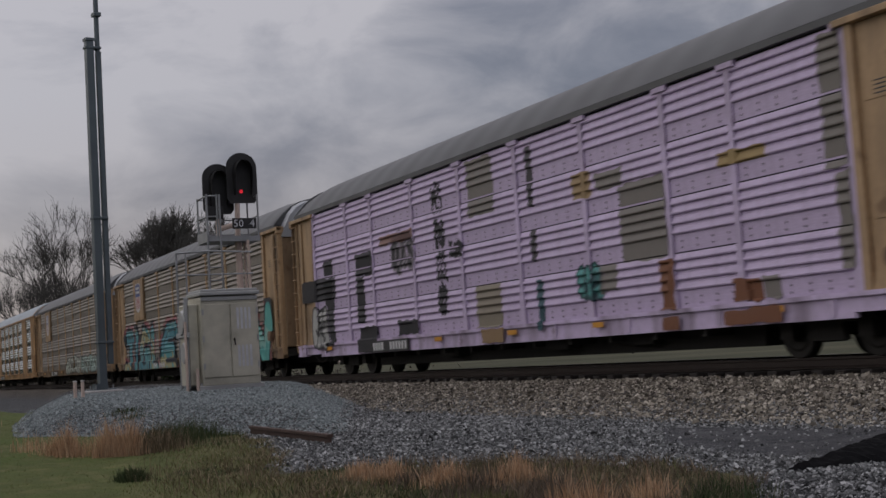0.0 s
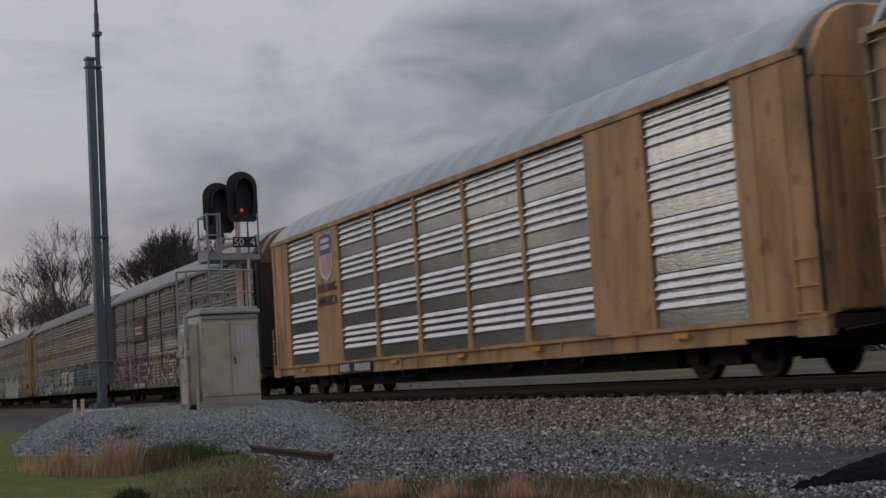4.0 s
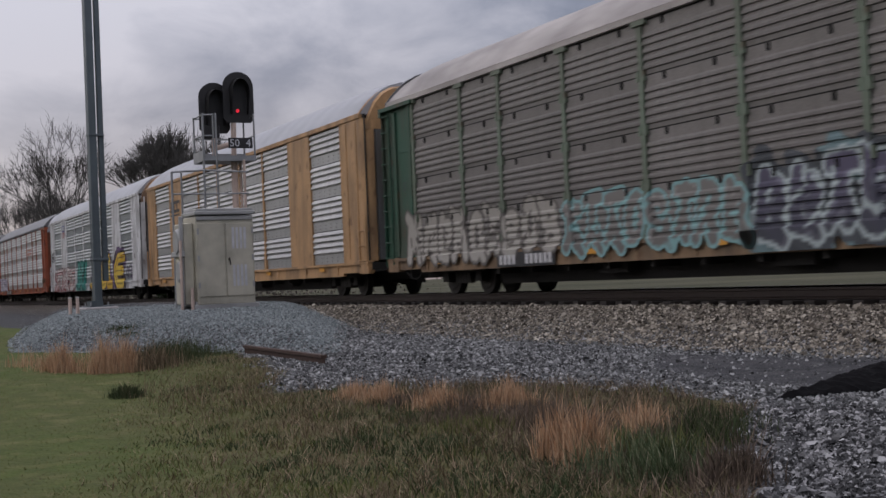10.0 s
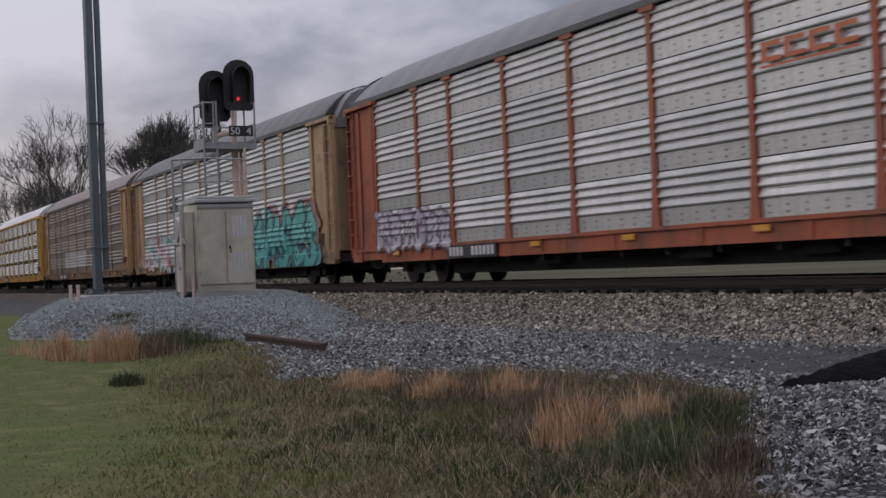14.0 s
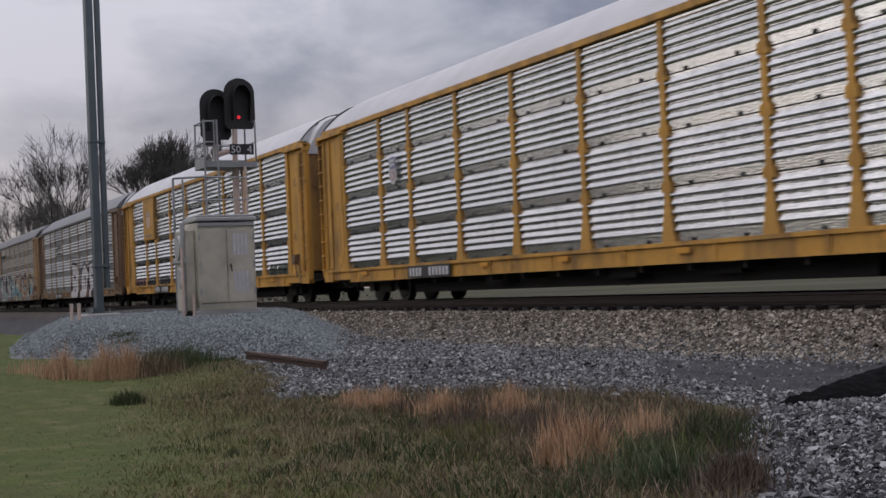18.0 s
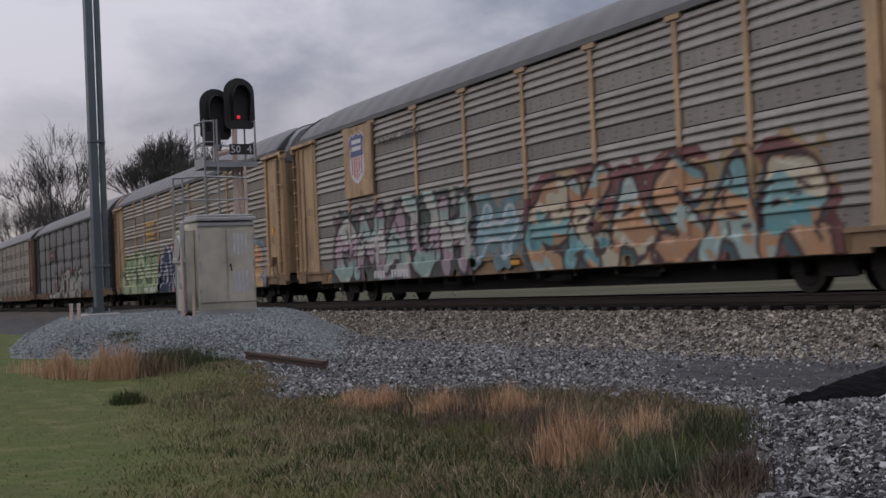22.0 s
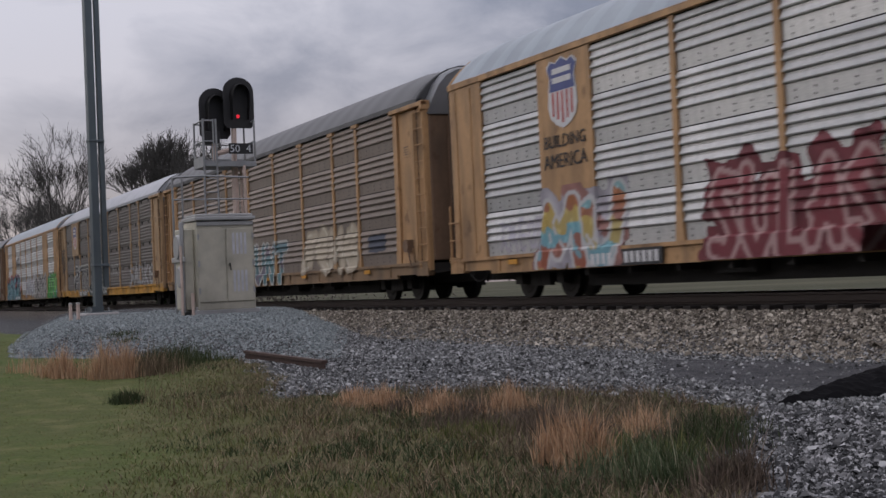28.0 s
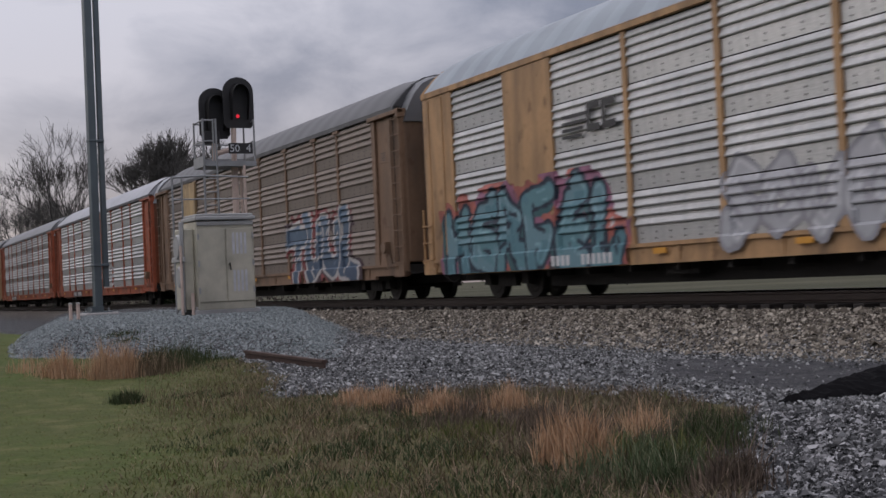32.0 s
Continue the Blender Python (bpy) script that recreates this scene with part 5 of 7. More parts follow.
    (8, "big:SULAS", -3.30, 0.75, 0.50, 2.05, (((.16, .035, .045), (.22, .05, .06)), ((.40, .26, .25),), ((.17, .04, .05),))),
    (8, "fat:KO", 0.55, 2.75, 0.85, 2.10, (((.50, .45, .36), (.44, .40, .33)), ((.04, .06, .05),), ((.42, .36, .28), (.08, .14, .13)))),
    (8, "big:SULAS", 2.62, 7.10, 0.50, 2.10, (((.16, .035, .045), (.22, .05, .06)), ((.40, .26, .25),), ((.17, .04, .05),))),
    (8, "fat:MU", -9.00, -6.05, 0.56, 1.86, (((.30, .09, .05), (.16, .36, .42), (.46, .33, .08)), ((.50, .50, .50),), ((.42, .40, .44), (.32, .16, .14)))),
    (8, "tag", -10.90, -9.20, 0.95, 1.75, (((.46, .44, .50),),)),
    (9, "fat:FEME", 4.20, 8.60, 0.92, 2.05, (((.50, .44, .34), (.44, .38, .29)), ((.34, .29, .22),))),
    (9, "word:GUAC", -11.20, -6.50, 0.50, 2.16, (((.54, .53, .47), (.50, .49, .43)), ((.04, .045, .04),), None, ((.40, .38, .32),))),
    (9, "word:STUNT", -3.25, 2.45, 0.60, 1.92, (((.07, .15, .17), (.10, .20, .22), (.14, .11, .15)), ((.46, .46, .43),))),
    (9, "patch", 9.40, 10.60, 1.30, 1.75, (((.05, .06, .085),),)),
    (10, "word:PITR", -8.80, -4.20, 0.90, 2.22, (((.06, .06, .06), (.09, .09, .09)), ((.44, .44, .42),))),
    (10, "word:JUKI", -3.75, 1.15, 0.80, 2.25, (((.05, .055, .055), (.08, .085, .08)), ((.42, .43, .42),), ((.07, .08, .075),))),
    (10, "tag", 1.95, 3.77, 1.48, 2.16, (((.3, .3, .29),),)),
    (10, "thin:SAOKE", 6.30, 11.46, 0.85, 1.98, (((.36, .36, .36),),)),
    (10, "tag", -12.86, -11.59, 1.82, 3.47, (((.06, .05, .05),),)),
    (11, "fat:FATE", 8.85, 12.10, 0.60, 1.96, (((.09, .36, .08), (.15, .44, .11)), ((.02, .05, .03),), ((.10, .38, .09), (.14, .34, .33)))),
    (11, "fat:SNARE", 2.70, 7.90, 0.56, 1.95, (((.36, .35, .33), (.28, .27, .26)), ((.04, .04, .04),), ((.34, .30, .27), (.44, .42, .40)))),
    (11, "fat:HERFEL", -12.00, -4.40, 0.40, 2.15, (((.10, .22, .26), (.16, .28, .32), (.12, .25, .28)), ((.02, .03, .05),), ((.46, .15, .12), (.30, .13, .20)), ((.05, .12, .13),))),
    (11, "fat:SOUO", -1.45, 2.40, 0.90, 2.12, (((.42, .43, .45), (.46, .46, .48)), ((.30, .30, .32),))),
    (12, "fat:TUUL", 4.20, 10.20, 0.66, 2.36, (((.06, .09, .14), (.10, .15, .21)), ((.44, .42, .40),), ((.24, .06, .06), (.08, .05, .06)))),
    (13, "tag", -2.55, 4.47, 0.94, 2.09, (((.5, .5, .5),),)),
]

CAR_X = {-12: 300.60, -11: 272.45, -10: 244.32, -9: 216.38, -8: 188.38, -7: 160.33, -6: 132.08, -5: 104.02, -4: 76.06, -3: 48.01, -2: 19.78, -1: -8.28, 0: -36.19, 1: -64.28, 2: -92.27, 3: -120.20, 4: -148.28, 5: -176.19, 6: -204.05, 7: -232.00, 8: -259.82, 9: -287.69, 10: -315.32, 11: -343.01, 12: -370.83, 13: -398.80, 14: -426.78, 15: -454.75}


MARK_X = {-11: -4.2}


def autorack(j):
    style, post, sheet, roof, sill, end, door, hood, label = CARS[j]
    car = new("autorack_wagon")
    tagged(car, label, "railway wagon", "wagons of the train")
    ribs = style if style in "BD" else "A"
    mats = M[sheet]
    part("roof", roof_mesh(style == "C"), ROOF[roof], car)
    part("underframe", frame_mesh(), BLACK, car)
    # black sheets added behind the sides, standing in for shade in the joints
    part("inner_wall", backing_mesh(), GAPM, car, at=(0, -1.46, 0))
    part("inner_wall", backing_mesh(), GAPM, car, at=(0, 1.48, 0))
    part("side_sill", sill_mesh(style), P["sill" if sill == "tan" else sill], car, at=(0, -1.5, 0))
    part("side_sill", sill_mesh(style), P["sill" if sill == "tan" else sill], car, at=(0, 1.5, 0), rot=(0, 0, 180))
    rail_mat = P[post] if style in "BC" else ROOF[roof if style == "D" else "dark"]
    for s, r in ((-1, 0), (1, 180)):
        part("top_rail", cached(("top_rail",), lambda: boxes((-13.05, 13.05, -0.075, 0.03, 4.76, 4.90), bevel=0.01)), rail_mat, car, at=(0, s * 1.5, 0), rot=(0, 0, r))
    for k, (a, b) in enumerate(zip(POSTS, POSTS[1:])):
        w = b - a - 0.15
        wide = style == "C" and k in (1, 7)
        if wide:
            part("wide_plate", cached(("wide_plate",), lambda: boxes((-0.93, 0.93, -0.048, 0.03, Z0, 4.75))), P[post], car, at=((a + b) / 2, -1.5, 0))
        else:
            for r in range(4):
                part("side_panel", sheet_mesh(w, ribs), mats, car, at=((a + b) / 2, -1.5, Z0 + r * PITCH))
        part("side_panel", sheet_mesh(w, ribs, 4), mats, car, at=(-(a + b) / 2, 1.5, Z0), rot=(0, 0, 180))
    pst = P["dgrey"] if j == -8 else P[post]
    for p in POSTS:
        edge = style == "C" and abs(p) > 6.5
        part("post", cached(("edge_post",), lambda: boxes((-0.07, 0.07, -0.05, 0.02, Z0, 4.76))) if edge else post_mesh(style), pst, car, at=(p, -1.5, 0))
        part("post", post_mesh(style), pst, car, at=(p, 1.5, 0), rot=(0, 0, 180))
    for s, r in ((1, 0), (-1, 180)):
        # each end, near side first; the far side is its mirror by a half turn
        for side in (-1, 1):
            for nm, me, mt in (("end_panel", end_panel_mesh(style), P[end]), ("ladder", ladder_mesh(style), P[end] if style != "C" else P[post]),
                               ("corner_plate", ladder_back_mesh(), P[end]), ("top_bracket", bracket_mesh(), P[end]), ("brake_wheel", brake_mesh(), P["brown"])):
                if style == "C" and nm in ("corner_plate", "top_bracket", "brake_wheel"):
                    continue
                if nm == "brake_wheel" and (side == 1 or s == -1):
                    continue
                ob = part(nm, mirrored(me, s), mt, car, at=(0, -1.5, 0))
                if nm == "ladder":
                    add_rungs(ob, style, s, mt)
                if side == 1:
                    ob.matrix_basis = pose(0, 1.5, 0, 0, 0, 180)
                elif nm == "end_panel":
                    for sub_name, key, row in END_TRIM["C" if style == "C" else "A"]:
                        part(sub_name, mirrored(cached((sub_name, key), lambda: boxes(row)), s), mt, ob)
        leaf = part("end_door", mirrored(door_mesh(style), s), P[door], car)
        for y in (-0.9, -0.45, 0.0, 0.45, 0.9):
            part("stiffener", cached(("stiffener",), lambda: boxes((-0.025, 0.025, -0.06, 0.06, 1.0, 4.4))), P[door], leaf, at=(s * (13.25 if style == "C" else 13.45), y, 0))
        part("end_hood", mirrored(hood_mesh(style), s), ROOF[hood] if hood in ROOF else P[hood], car)
        part("roof_bow", bow_mesh(), ROOF["dark"] if style != "C" else P[post], car, at=(s * 13.0, 0, 0))
        part("coupler", mirrored(coupler_mesh(), s), BLACK, car)
        truck = part("truck", truck_mesh(), STEELD, car, at=(s * 10.05, 0, 0))
        for dx in (-0.89, 0.89):
            part("wheelset", wheel_mesh(), WHEEL, truck, at=(dx, 0, 0.40))
    rng = random.Random(500 + j)
    for x in (-10.2, -3.0, 0.7, 4.4, 9.6):
        part("reflector", cached(("reflector",), lambda: boxes((-0.2, 0.2, -0.008, 0.0, -0.05, 0.05))), ORANGE, car, at=(x + rng.uniform(-0.3, 0.3), -1.582, 0.78))
    # reporting mark: a dark panel with unread characters
    pl = part("mark_panel", cached(("mark_panel",), lambda: boxes((-1.25, 1.25, -0.006, 0.0, -0.15, 0.15))), DECAL["black"], car, "black stencil panel with pale characters", at=(MARK_X.get(j, -5.9), -1.584, 0.72))
    for k in (0, 1, 2, 3, 6, 7, 8, 9, 10, 11):
        part("character", cached(("character",), lambda: flat_shape([rect(-0.065, 0.065, -0.10, 0.10)], -0.010)), DECAL["white"], pl, at=(-1.06 + 0.193 * k, 0, 0))
    if style != "C":
        for s in (-1, 1):
            part("data_stencil", cached(("data_stencil",), lambda: flat_shape([rect(-0.13, 0.13, 0.06 * k, 0.06 * k + 0.02) for k in range(4)])), DECAL["black"], car, at=(s * 12.15, -1.515, 3.6 if s > 0 else 2.6))
        if j in (4, 5):
            part("yellow_plate", cached(("yellow_plate",), lambda: boxes((-0.13, 0.13, -0.01, 0.0, 0.0, 0.2))), ORANGE, car, "small yellow notice plate", at=(12.1, -1.52, 2.25))
    for spec in LOGOS.get(j, ()):
        logo(car, spec)
    for n, (jj, kind, x0, x1, z0, z1, cols) in enumerate(GRAFFITI):
        if jj == j:
            graffiti(car, kind, x0, x1, z0, z1, cols, ribs, 40 + n, style == "C")
    return car


def mirrored(me, s):
    """The same mesh for the other end of a wagon."""
    if s > 0:
        return me
    key = ("m", me.name)
    if key not in _mesh:
        bm = bmesh.new()
        bm.from_mesh(me)
        for v in bm.verts:
            v.co.x = -v.co.x
        bmesh.ops.reverse_faces(bm, faces=bm.faces[:])
        m2 = bpy.data.meshes.new(me.name)
        bm.to_mesh(m2)
        bm.free()
        _mesh[key] = m2
    return _mesh[key]


TRAIN = {j: autorack(j) for j in sorted(CARS)}


def motions():
    for j, car in TRAIN.items():
        walk(car, [(t, pose(CAR_X[j] + SPEED * (t - 16), TRACK_Y, 0)) for t in (0, 8, 16, 24, 32)])


# ---- signal, cabinet and pole on the gravel pad ----
GALV = plain("galvanised_steel", (0.30, 0.31, 0.32), 0.5, 0.5, 4.0)
ALU = plain("cabinet_aluminium", (0.55, 0.525, 0.435), 0.5, 0.35, 2.6, 0.7)
ALUD = plain("cabinet_trim", (0.38, 0.385, 0.385), 0.5, 0.3, 3.0)
SIGBLK = plain("signal_black", (0.016, 0.016, 0.018), 0.6)
PALE = plain("pale_post", (0.56, 0.44, 0.38), 0.7)
CONC = plain("concrete", (0.38, 0.37, 0.36), 0.9, 0, 6.0)
POLE = plain("pole_paint", (0.105, 0.13, 0.145), 0.5, 0.3, 2.0)
RUST = plain("rusty_steel", (0.075, 0.045, 0.035), 0.8, 0.2, 9.0, 0.6)
LABELW = plain("label_white", (0.55, 0.56, 0.60), 0.6)


def gz(x, y):
    return float(ground_z(x, y))


def cabinet():
    x, y = -26.4, 7.27
    z = gz(x, y)
    c = new("signal_cabinet")
    c.matrix_basis = pose(x, y - 0.045, z, 0, 0.6, 0) @ Matrix.Diagonal((1, 0.935, 1.055, 1))
    tagged(c, "weathered aluminium two-door railway signal cabinet on the gravel pad", "cabinet")
    part("body", boxes((-0.5, 0.5, -0.62, 0.62, 0.09, 1.74), bevel=0.015), ALU, c)
    part("roof", boxes((-0.54, 0.57, -0.65, 0.65, 1.76, 1.83), (-0.50, 0.53, -0.61, 0.61, 1.83, 1.88), bevel=0.012), ALUD, c)
    part("skid", boxes((-0.5, -0.4, -0.70, 0.70, 0.0, 0.10), (0.4, 0.50, -0.70, 0.70, 0.0, 0.10), (-0.45, 0.45, -0.66, -0.56, 0.06, 0.16), bevel=0.01), ALUD, c)
    for s in (-1, 1):
        d = part("door", boxes((0.5, 0.525, min(s * 0.59, s * 0.012), max(s * 0.59, s * 0.012), 0.24, 1.60), bevel=0.008), ALU, c, "flat aluminium cabinet door")
        for q in (0.4, 0.9, 1.4):
            part("hinge", boxes((0.52, 0.545, s * 0.585 - 0.02, s * 0.585 + 0.02, q, q + 0.11)), ALUD, d)
        if s > 0:
            part("handle", tubes([((0.53, 0.06, 0.92), (0.58, 0.06, 0.92), 0.015), ((0.58, 0.06, 0.96), (0.58, 0.08, 0.82), 0.014)]), BLACK, d, "dark swing handle")
            for z0 in (0.42, 1.12):
                part("notice", boxes(*[(0.526, 0.53, 0.14 + 0.085 * q, 0.19 + 0.085 * q, z0, z0 + 0.40) for q in range(4)]), LABELW, d, "pale printed notice strips")
    part("drip_edge", boxes((0.50, 0.53, -0.61, 0.61, 1.66, 1.74), bevel=0.01), ALUD, c)
    # side bay with a round vent cowl
    part("side_bay", boxes((-0.42, 0.30, -0.84, -0.62, 0.10, 1.62), bevel=0.02), ALU, c)
    part("vent_cowl", tubes([((0.0, -0.84, 1.28), (0.0, -0.93, 1.28), 0.26, 0.22), ((0.0, -0.84, 0.72), (0.0, -0.90, 0.72), 0.22, 0.18)], 18), ALUD, c)
    part("side_brace", boxes((-0.5, 0.42, -0.90, -0.84, 1.0, 1.1), (0.24, 0.32, -0.92, -0.84, 0.05, 1.75), bevel=0.01), ALUD, c)
    part("conduit", tubes([((0.36, -0.92, 0.0), (0.36, -0.92, 1.3), 0.03), ((0.44, -0.72, 0.0), (0.44, -0.72, 0.42), 0.035)], 8), PALE, c)


def signal_head(sig, x, y, z, lit):
    pts = [(0.36 * math.cos(a), 0.83 + 0.34 * math.sin(a)) for a in np.linspace(0, math.pi, 13)] + [(-0.36, 0.10), (-0.28, 0.0), (0.28, 0.0), (0.36, 0.10)]
    bm = bmesh.new()
    a = [bm.verts.new((x, y + p, z + q)) for p, q in pts]
    b = [bm.verts.new((x - 0.03, y + p, z + q)) for p, q in pts]
    bm.faces.new(a)
    bm.faces.new(b[::-1])
    for k in range(len(pts)):
        bm.faces.new((a[k], b[k], b[(k + 1) % len(pts)], a[(k + 1) % len(pts)]))
    h = part("signal_head", bm, SIGBLK, sig, "black signal head with rounded background board")
    part("lamp_case", boxes((x - 0.28, x - 0.03, y - 0.17, y + 0.17, z + 0.08, z + 1.05), bevel=0.02), SIGBLK, h)
    # one tall hood over the lamps, open below and in front
    bm = bmesh.new()
    n = 15
    arc = np.linspace(-0.35, math.pi + 0.35, n)
    r0 = [bm.verts.new((x, y + math.cos(t) * 0.21, z + 0.72 + (math.sin(t) * 0.30 if math.sin(t) > 0 else math.sin(t) * 1.55))) for t in arc]
    r1 = [bm.verts.new((x + 0.26 - 0.12 * max(0.0, -math.sin(t)) / 0.34, y + math.cos(t) * 0.20, z + 0.69 + (math.sin(t) * 0.29 if math.sin(t) > 0 else math.sin(t) * 1.5))) for t in arc]
    for k in range(n - 1):
        bm.faces.new((r0[k], r1[k], r1[k + 1], r0[k + 1]))
    bmesh.ops.solidify(bm, geom=bm.faces[:], thickness=0.008)
    part("hood", bm, SIGBLK, h)
    if lit:
        part("lens", tubes([((x + 0.002, y - 0.03, z + 0.27), (x + 0.03, y - 0.03, z + 0.27), 0.042, 0.038)], 14), RED, h, "small lit red lens")


mt, b_, N_, K_ = nodes("red_signal_light", 0.3)
b_.inputs["Base Color"].default_value = (0.5, 0.01, 0.01, 1)
b_.inputs["Emission Color"].default_value = (1.0, 0.03, 0.06, 1)
b_.inputs["Emission Strength"].default_value = 0.7
RED = mt


def signal():
    x, y = -29.9, 8.63
    s = new("railway_signal")
    s.matrix_basis = pose(x, y, gz(x, y) + 0.09)
    tagged(s, "two-headed railway colour-light signal showing red, with platform and ladder", "signal")
    part("mast", tubes([((0, 0, -0.12), (0, 0, 3.3), 0.075), ((0, 0, 3.3), (0, 0.02, 4.1), 0.06)], 10), PALE, s, "pale steel mast")
    part("head_bracket", tubes([((-0.1, -0.42, 3.3), (-0.1, -0.42, 4.0), 0.055), ((-0.1, -0.42, 3.5), (0.02, 0.05, 3.62), 0.06)], 10), PALE, s)
    part("conduit", tubes([((-0.18, 0.2, -0.12), (-0.18, 0.2, 3.3), 0.03)], 8), PALE, s)
    part("mast_foot", boxes((-0.25, 0.25, -0.25, 0.25, -0.16, 0.15), bevel=0.03), CONC, s)
    part("platform", boxes((-0.55, 0.35, -0.78, 0.42, 3.18, 3.30), (-0.55, 0.35, -0.80, -0.76, 3.18, 3.42), (-0.55, -0.50, -0.78, 0.42, 3.18, 3.42)), GALV, s)
    rows = []
    for px, py in ((-0.5, -0.78), (0.32, -0.78), (-0.5, 0.40), (0.32, 0.40), (0.32, -0.55)):
        rows.append(((px, py, 3.2), (px, py, 4.25), 0.022))
    for q in (3.75, 4.22):
        rows += [((-0.5, -0.78, q), (0.32, -0.78, q), 0.018), ((-0.5, -0.78, q), (-0.5, 0.40, q), 0.018), ((-0.5, 0.40, q), (0.32, 0.40, q), 0.018), ((0.32, -0.78, q), (0.32, -0.55, q), 0.018)]
    for row in rows:
        part("guard_rail", tubes([row]), GALV, s)
    rows = [((0.36, -0.80, -0.12), (0.36, -0.80, 4.25), 0.024), ((0.36, -0.50, -0.12), (0.36, -0.50, 4.25), 0.024)]
    rows += [((0.36, -0.80, 0.3 * k + 0.2), (0.36, -0.50, 0.3 * k + 0.2), 0.014) for k in range(11)]
    part("ladder", tubes(rows), GALV, s)
    # stair rails beside the cabinet
    for row in (((0.9, -1.67, -0.12), (0.9, -1.67, 2.88), 0.026), ((0.9, -1.46, -0.12), (0.9, -1.46, 2.86), 0.022), ((0.9, -1.67, 2.88), (0.9, -0.95, 2.92), 0.026),
                ((0.9, -0.95, 2.92), (0.9, 0.05, 2.88), 0.022), ((0.9, -1.67, 2.40), (0.9, 0.05, 2.40), 0.020), ((0.9, -0.95, 1.7), (0.9, -0.95, 2.92), 0.024)):
        part("hand_rail", tubes([row]), GALV, s)
    part("platform_post", tubes([((0.34, 0.13, -0.12), (0.34, 0.13, 3.2), 0.034)], 8), PALE, s)
    part("junction_box", boxes((-0.30, -0.02, -0.66, -0.30, 3.74, 4.02), bevel=0.012), SIGBLK, s, "small black junction box")
    signal_head(s, 0.06, 0.14, 4.08, True)
    signal_head(s, -0.20, -0.36, 3.86, False)
    pl = part("number_board", boxes((0.36, 0.38, -0.22, 0.34, 3.46, 3.70), bevel=0.004), SIGBLK, s, "black board with white figures")
    for txt, py in (("50", -0.08), ("4", 0.24)):
        ob = lettering(txt, 0.24, LABELW, pl, (0.384, py, 3.50), "figures")
        ob.matrix_basis = pose(0.384, py, 3.50, 90, 0, 90)


def radio_pole():
    x, y = -34.0, 6.24
    p = new("radio_pole")
    p.matrix_basis = pose(x, y, gz(x, y), 0, 0, 10)
    tagged(p, "tall dark steel pole with thin antenna mast on concrete pier", "pole")
    part("column", boxes((-0.10, 0.10, -0.15, 0.04, 0.1, 8.84), bevel=0.012), POLE, p)
    part("cap", boxes((-0.12, 0.12, -0.17, 0.06, 8.84, 8.91)), POLE, p)
    part("mast", tubes([((0, 0.165, 0.72), (0, 0.165, 10.09), 0.062), ((0, 0.165, 10.09), (0, 0.165, 13.3), 0.045, 0.02)], 10), POLE, p)
    part("side_channel", boxes((-0.06, 0.06, 0.115, 0.235, 0.70, 8.59)), POLE, p)
    for y0, y1, z0, z1 in ((0.07, 0.26, 9.49, 9.59), (-0.18, 0.23, 8.64, 8.70), (-0.17, 0.235, 4.31, 4.37), (-0.17, 0.245, 1.21, 1.27)):
        part("clamp", boxes((-0.115, 0.115, y0, y1, z0, z1), bevel=0.008), POLE, p)
    part("base_plate", boxes((-0.26, 0.26, -0.36, 0.22, 0.06, 0.10), (-0.14, 0.14, -0.28, 0.04, 0.1, 0.22)), POLE, p)
    part("pier", boxes((-0.34, 0.34, -0.48, 0.36, -0.2, 0.07), bevel=0.03), CONC, p)
    for k in range(4):
        part("anchor_bolt", tubes([((-0.2 + 0.4 * (k % 2), -0.3 + 0.44 * (k // 2), 0.05), (-0.2 + 0.4 * (k % 2), -0.3 + 0.44 * (k // 2), 0.19), 0.018)]), GALV, p)


def stub_post(x, y):
    s = new("marker_stub")
    s.matrix_basis = pose(x, y, gz(x, y))
    tagged(s, "short pale pinkish marker stub in the gravel", "post", "marker stubs")
    part("tube", tubes([((0, 0, -0.05), (0, 0, 0.33), 0.035)], 8), PALE, s)
    part("cap", tubes([((0, 0, 0.33), (0, 0, 0.36), 0.045, 0.03)], 8), CONC, s)


def rail_beam():
    a, b = Vector((-16.25, 4.74, 0)), Vector((-13.9, 4.93, 0))
    a.z, b.z = gz(a.x, a.y) + 0.075, gz(b.x, b.y) + 0.075
    prof = ((-0.06, 0), (0.06, 0), (0.06, 0.013), (0.012, 0.03), (0.012, 0.10), (0.034, 0.108), (0.034, 0.14), (-0.034, 0.14), (-0.034, 0.108), (-0.012, 0.10), (-0.012, 0.03), (-0.06, 0.013))
    o = new("spare_rail")
    tagged(o, "short rusty rail length lying on the gravel", "rail")
    o.matrix_basis = pose(*a, 0, math.degrees(-math.atan2(b.z - a.z, (b - a).length)), math.degrees(math.atan2(b.y - a.y, b.x - a.x)))
    ln = (b - a).length
    bm = bmesh.new()
    r0 = [bm.verts.new((0, p, q - 0.11)) for p, q in prof]
    r1 = [bm.verts.new((ln, p, q - 0.11)) for p, q in prof]
    bm.faces.new(r0[::-1])
    bm.faces.new(r1)
    for i in range(len(prof)):
        bm.faces.new((r0[i], r0[(i + 1) % len(prof)], r1[(i + 1) % len(prof)], r1[i]))
    part("rail_length", bm, RUST, o)


HEAP = ((-8.06, 6.40), (-7.94, 7.35), (-7.7, 9.6), (-9.7, 9.75), (-9.05, 8.05), (-8.38, 6.98))


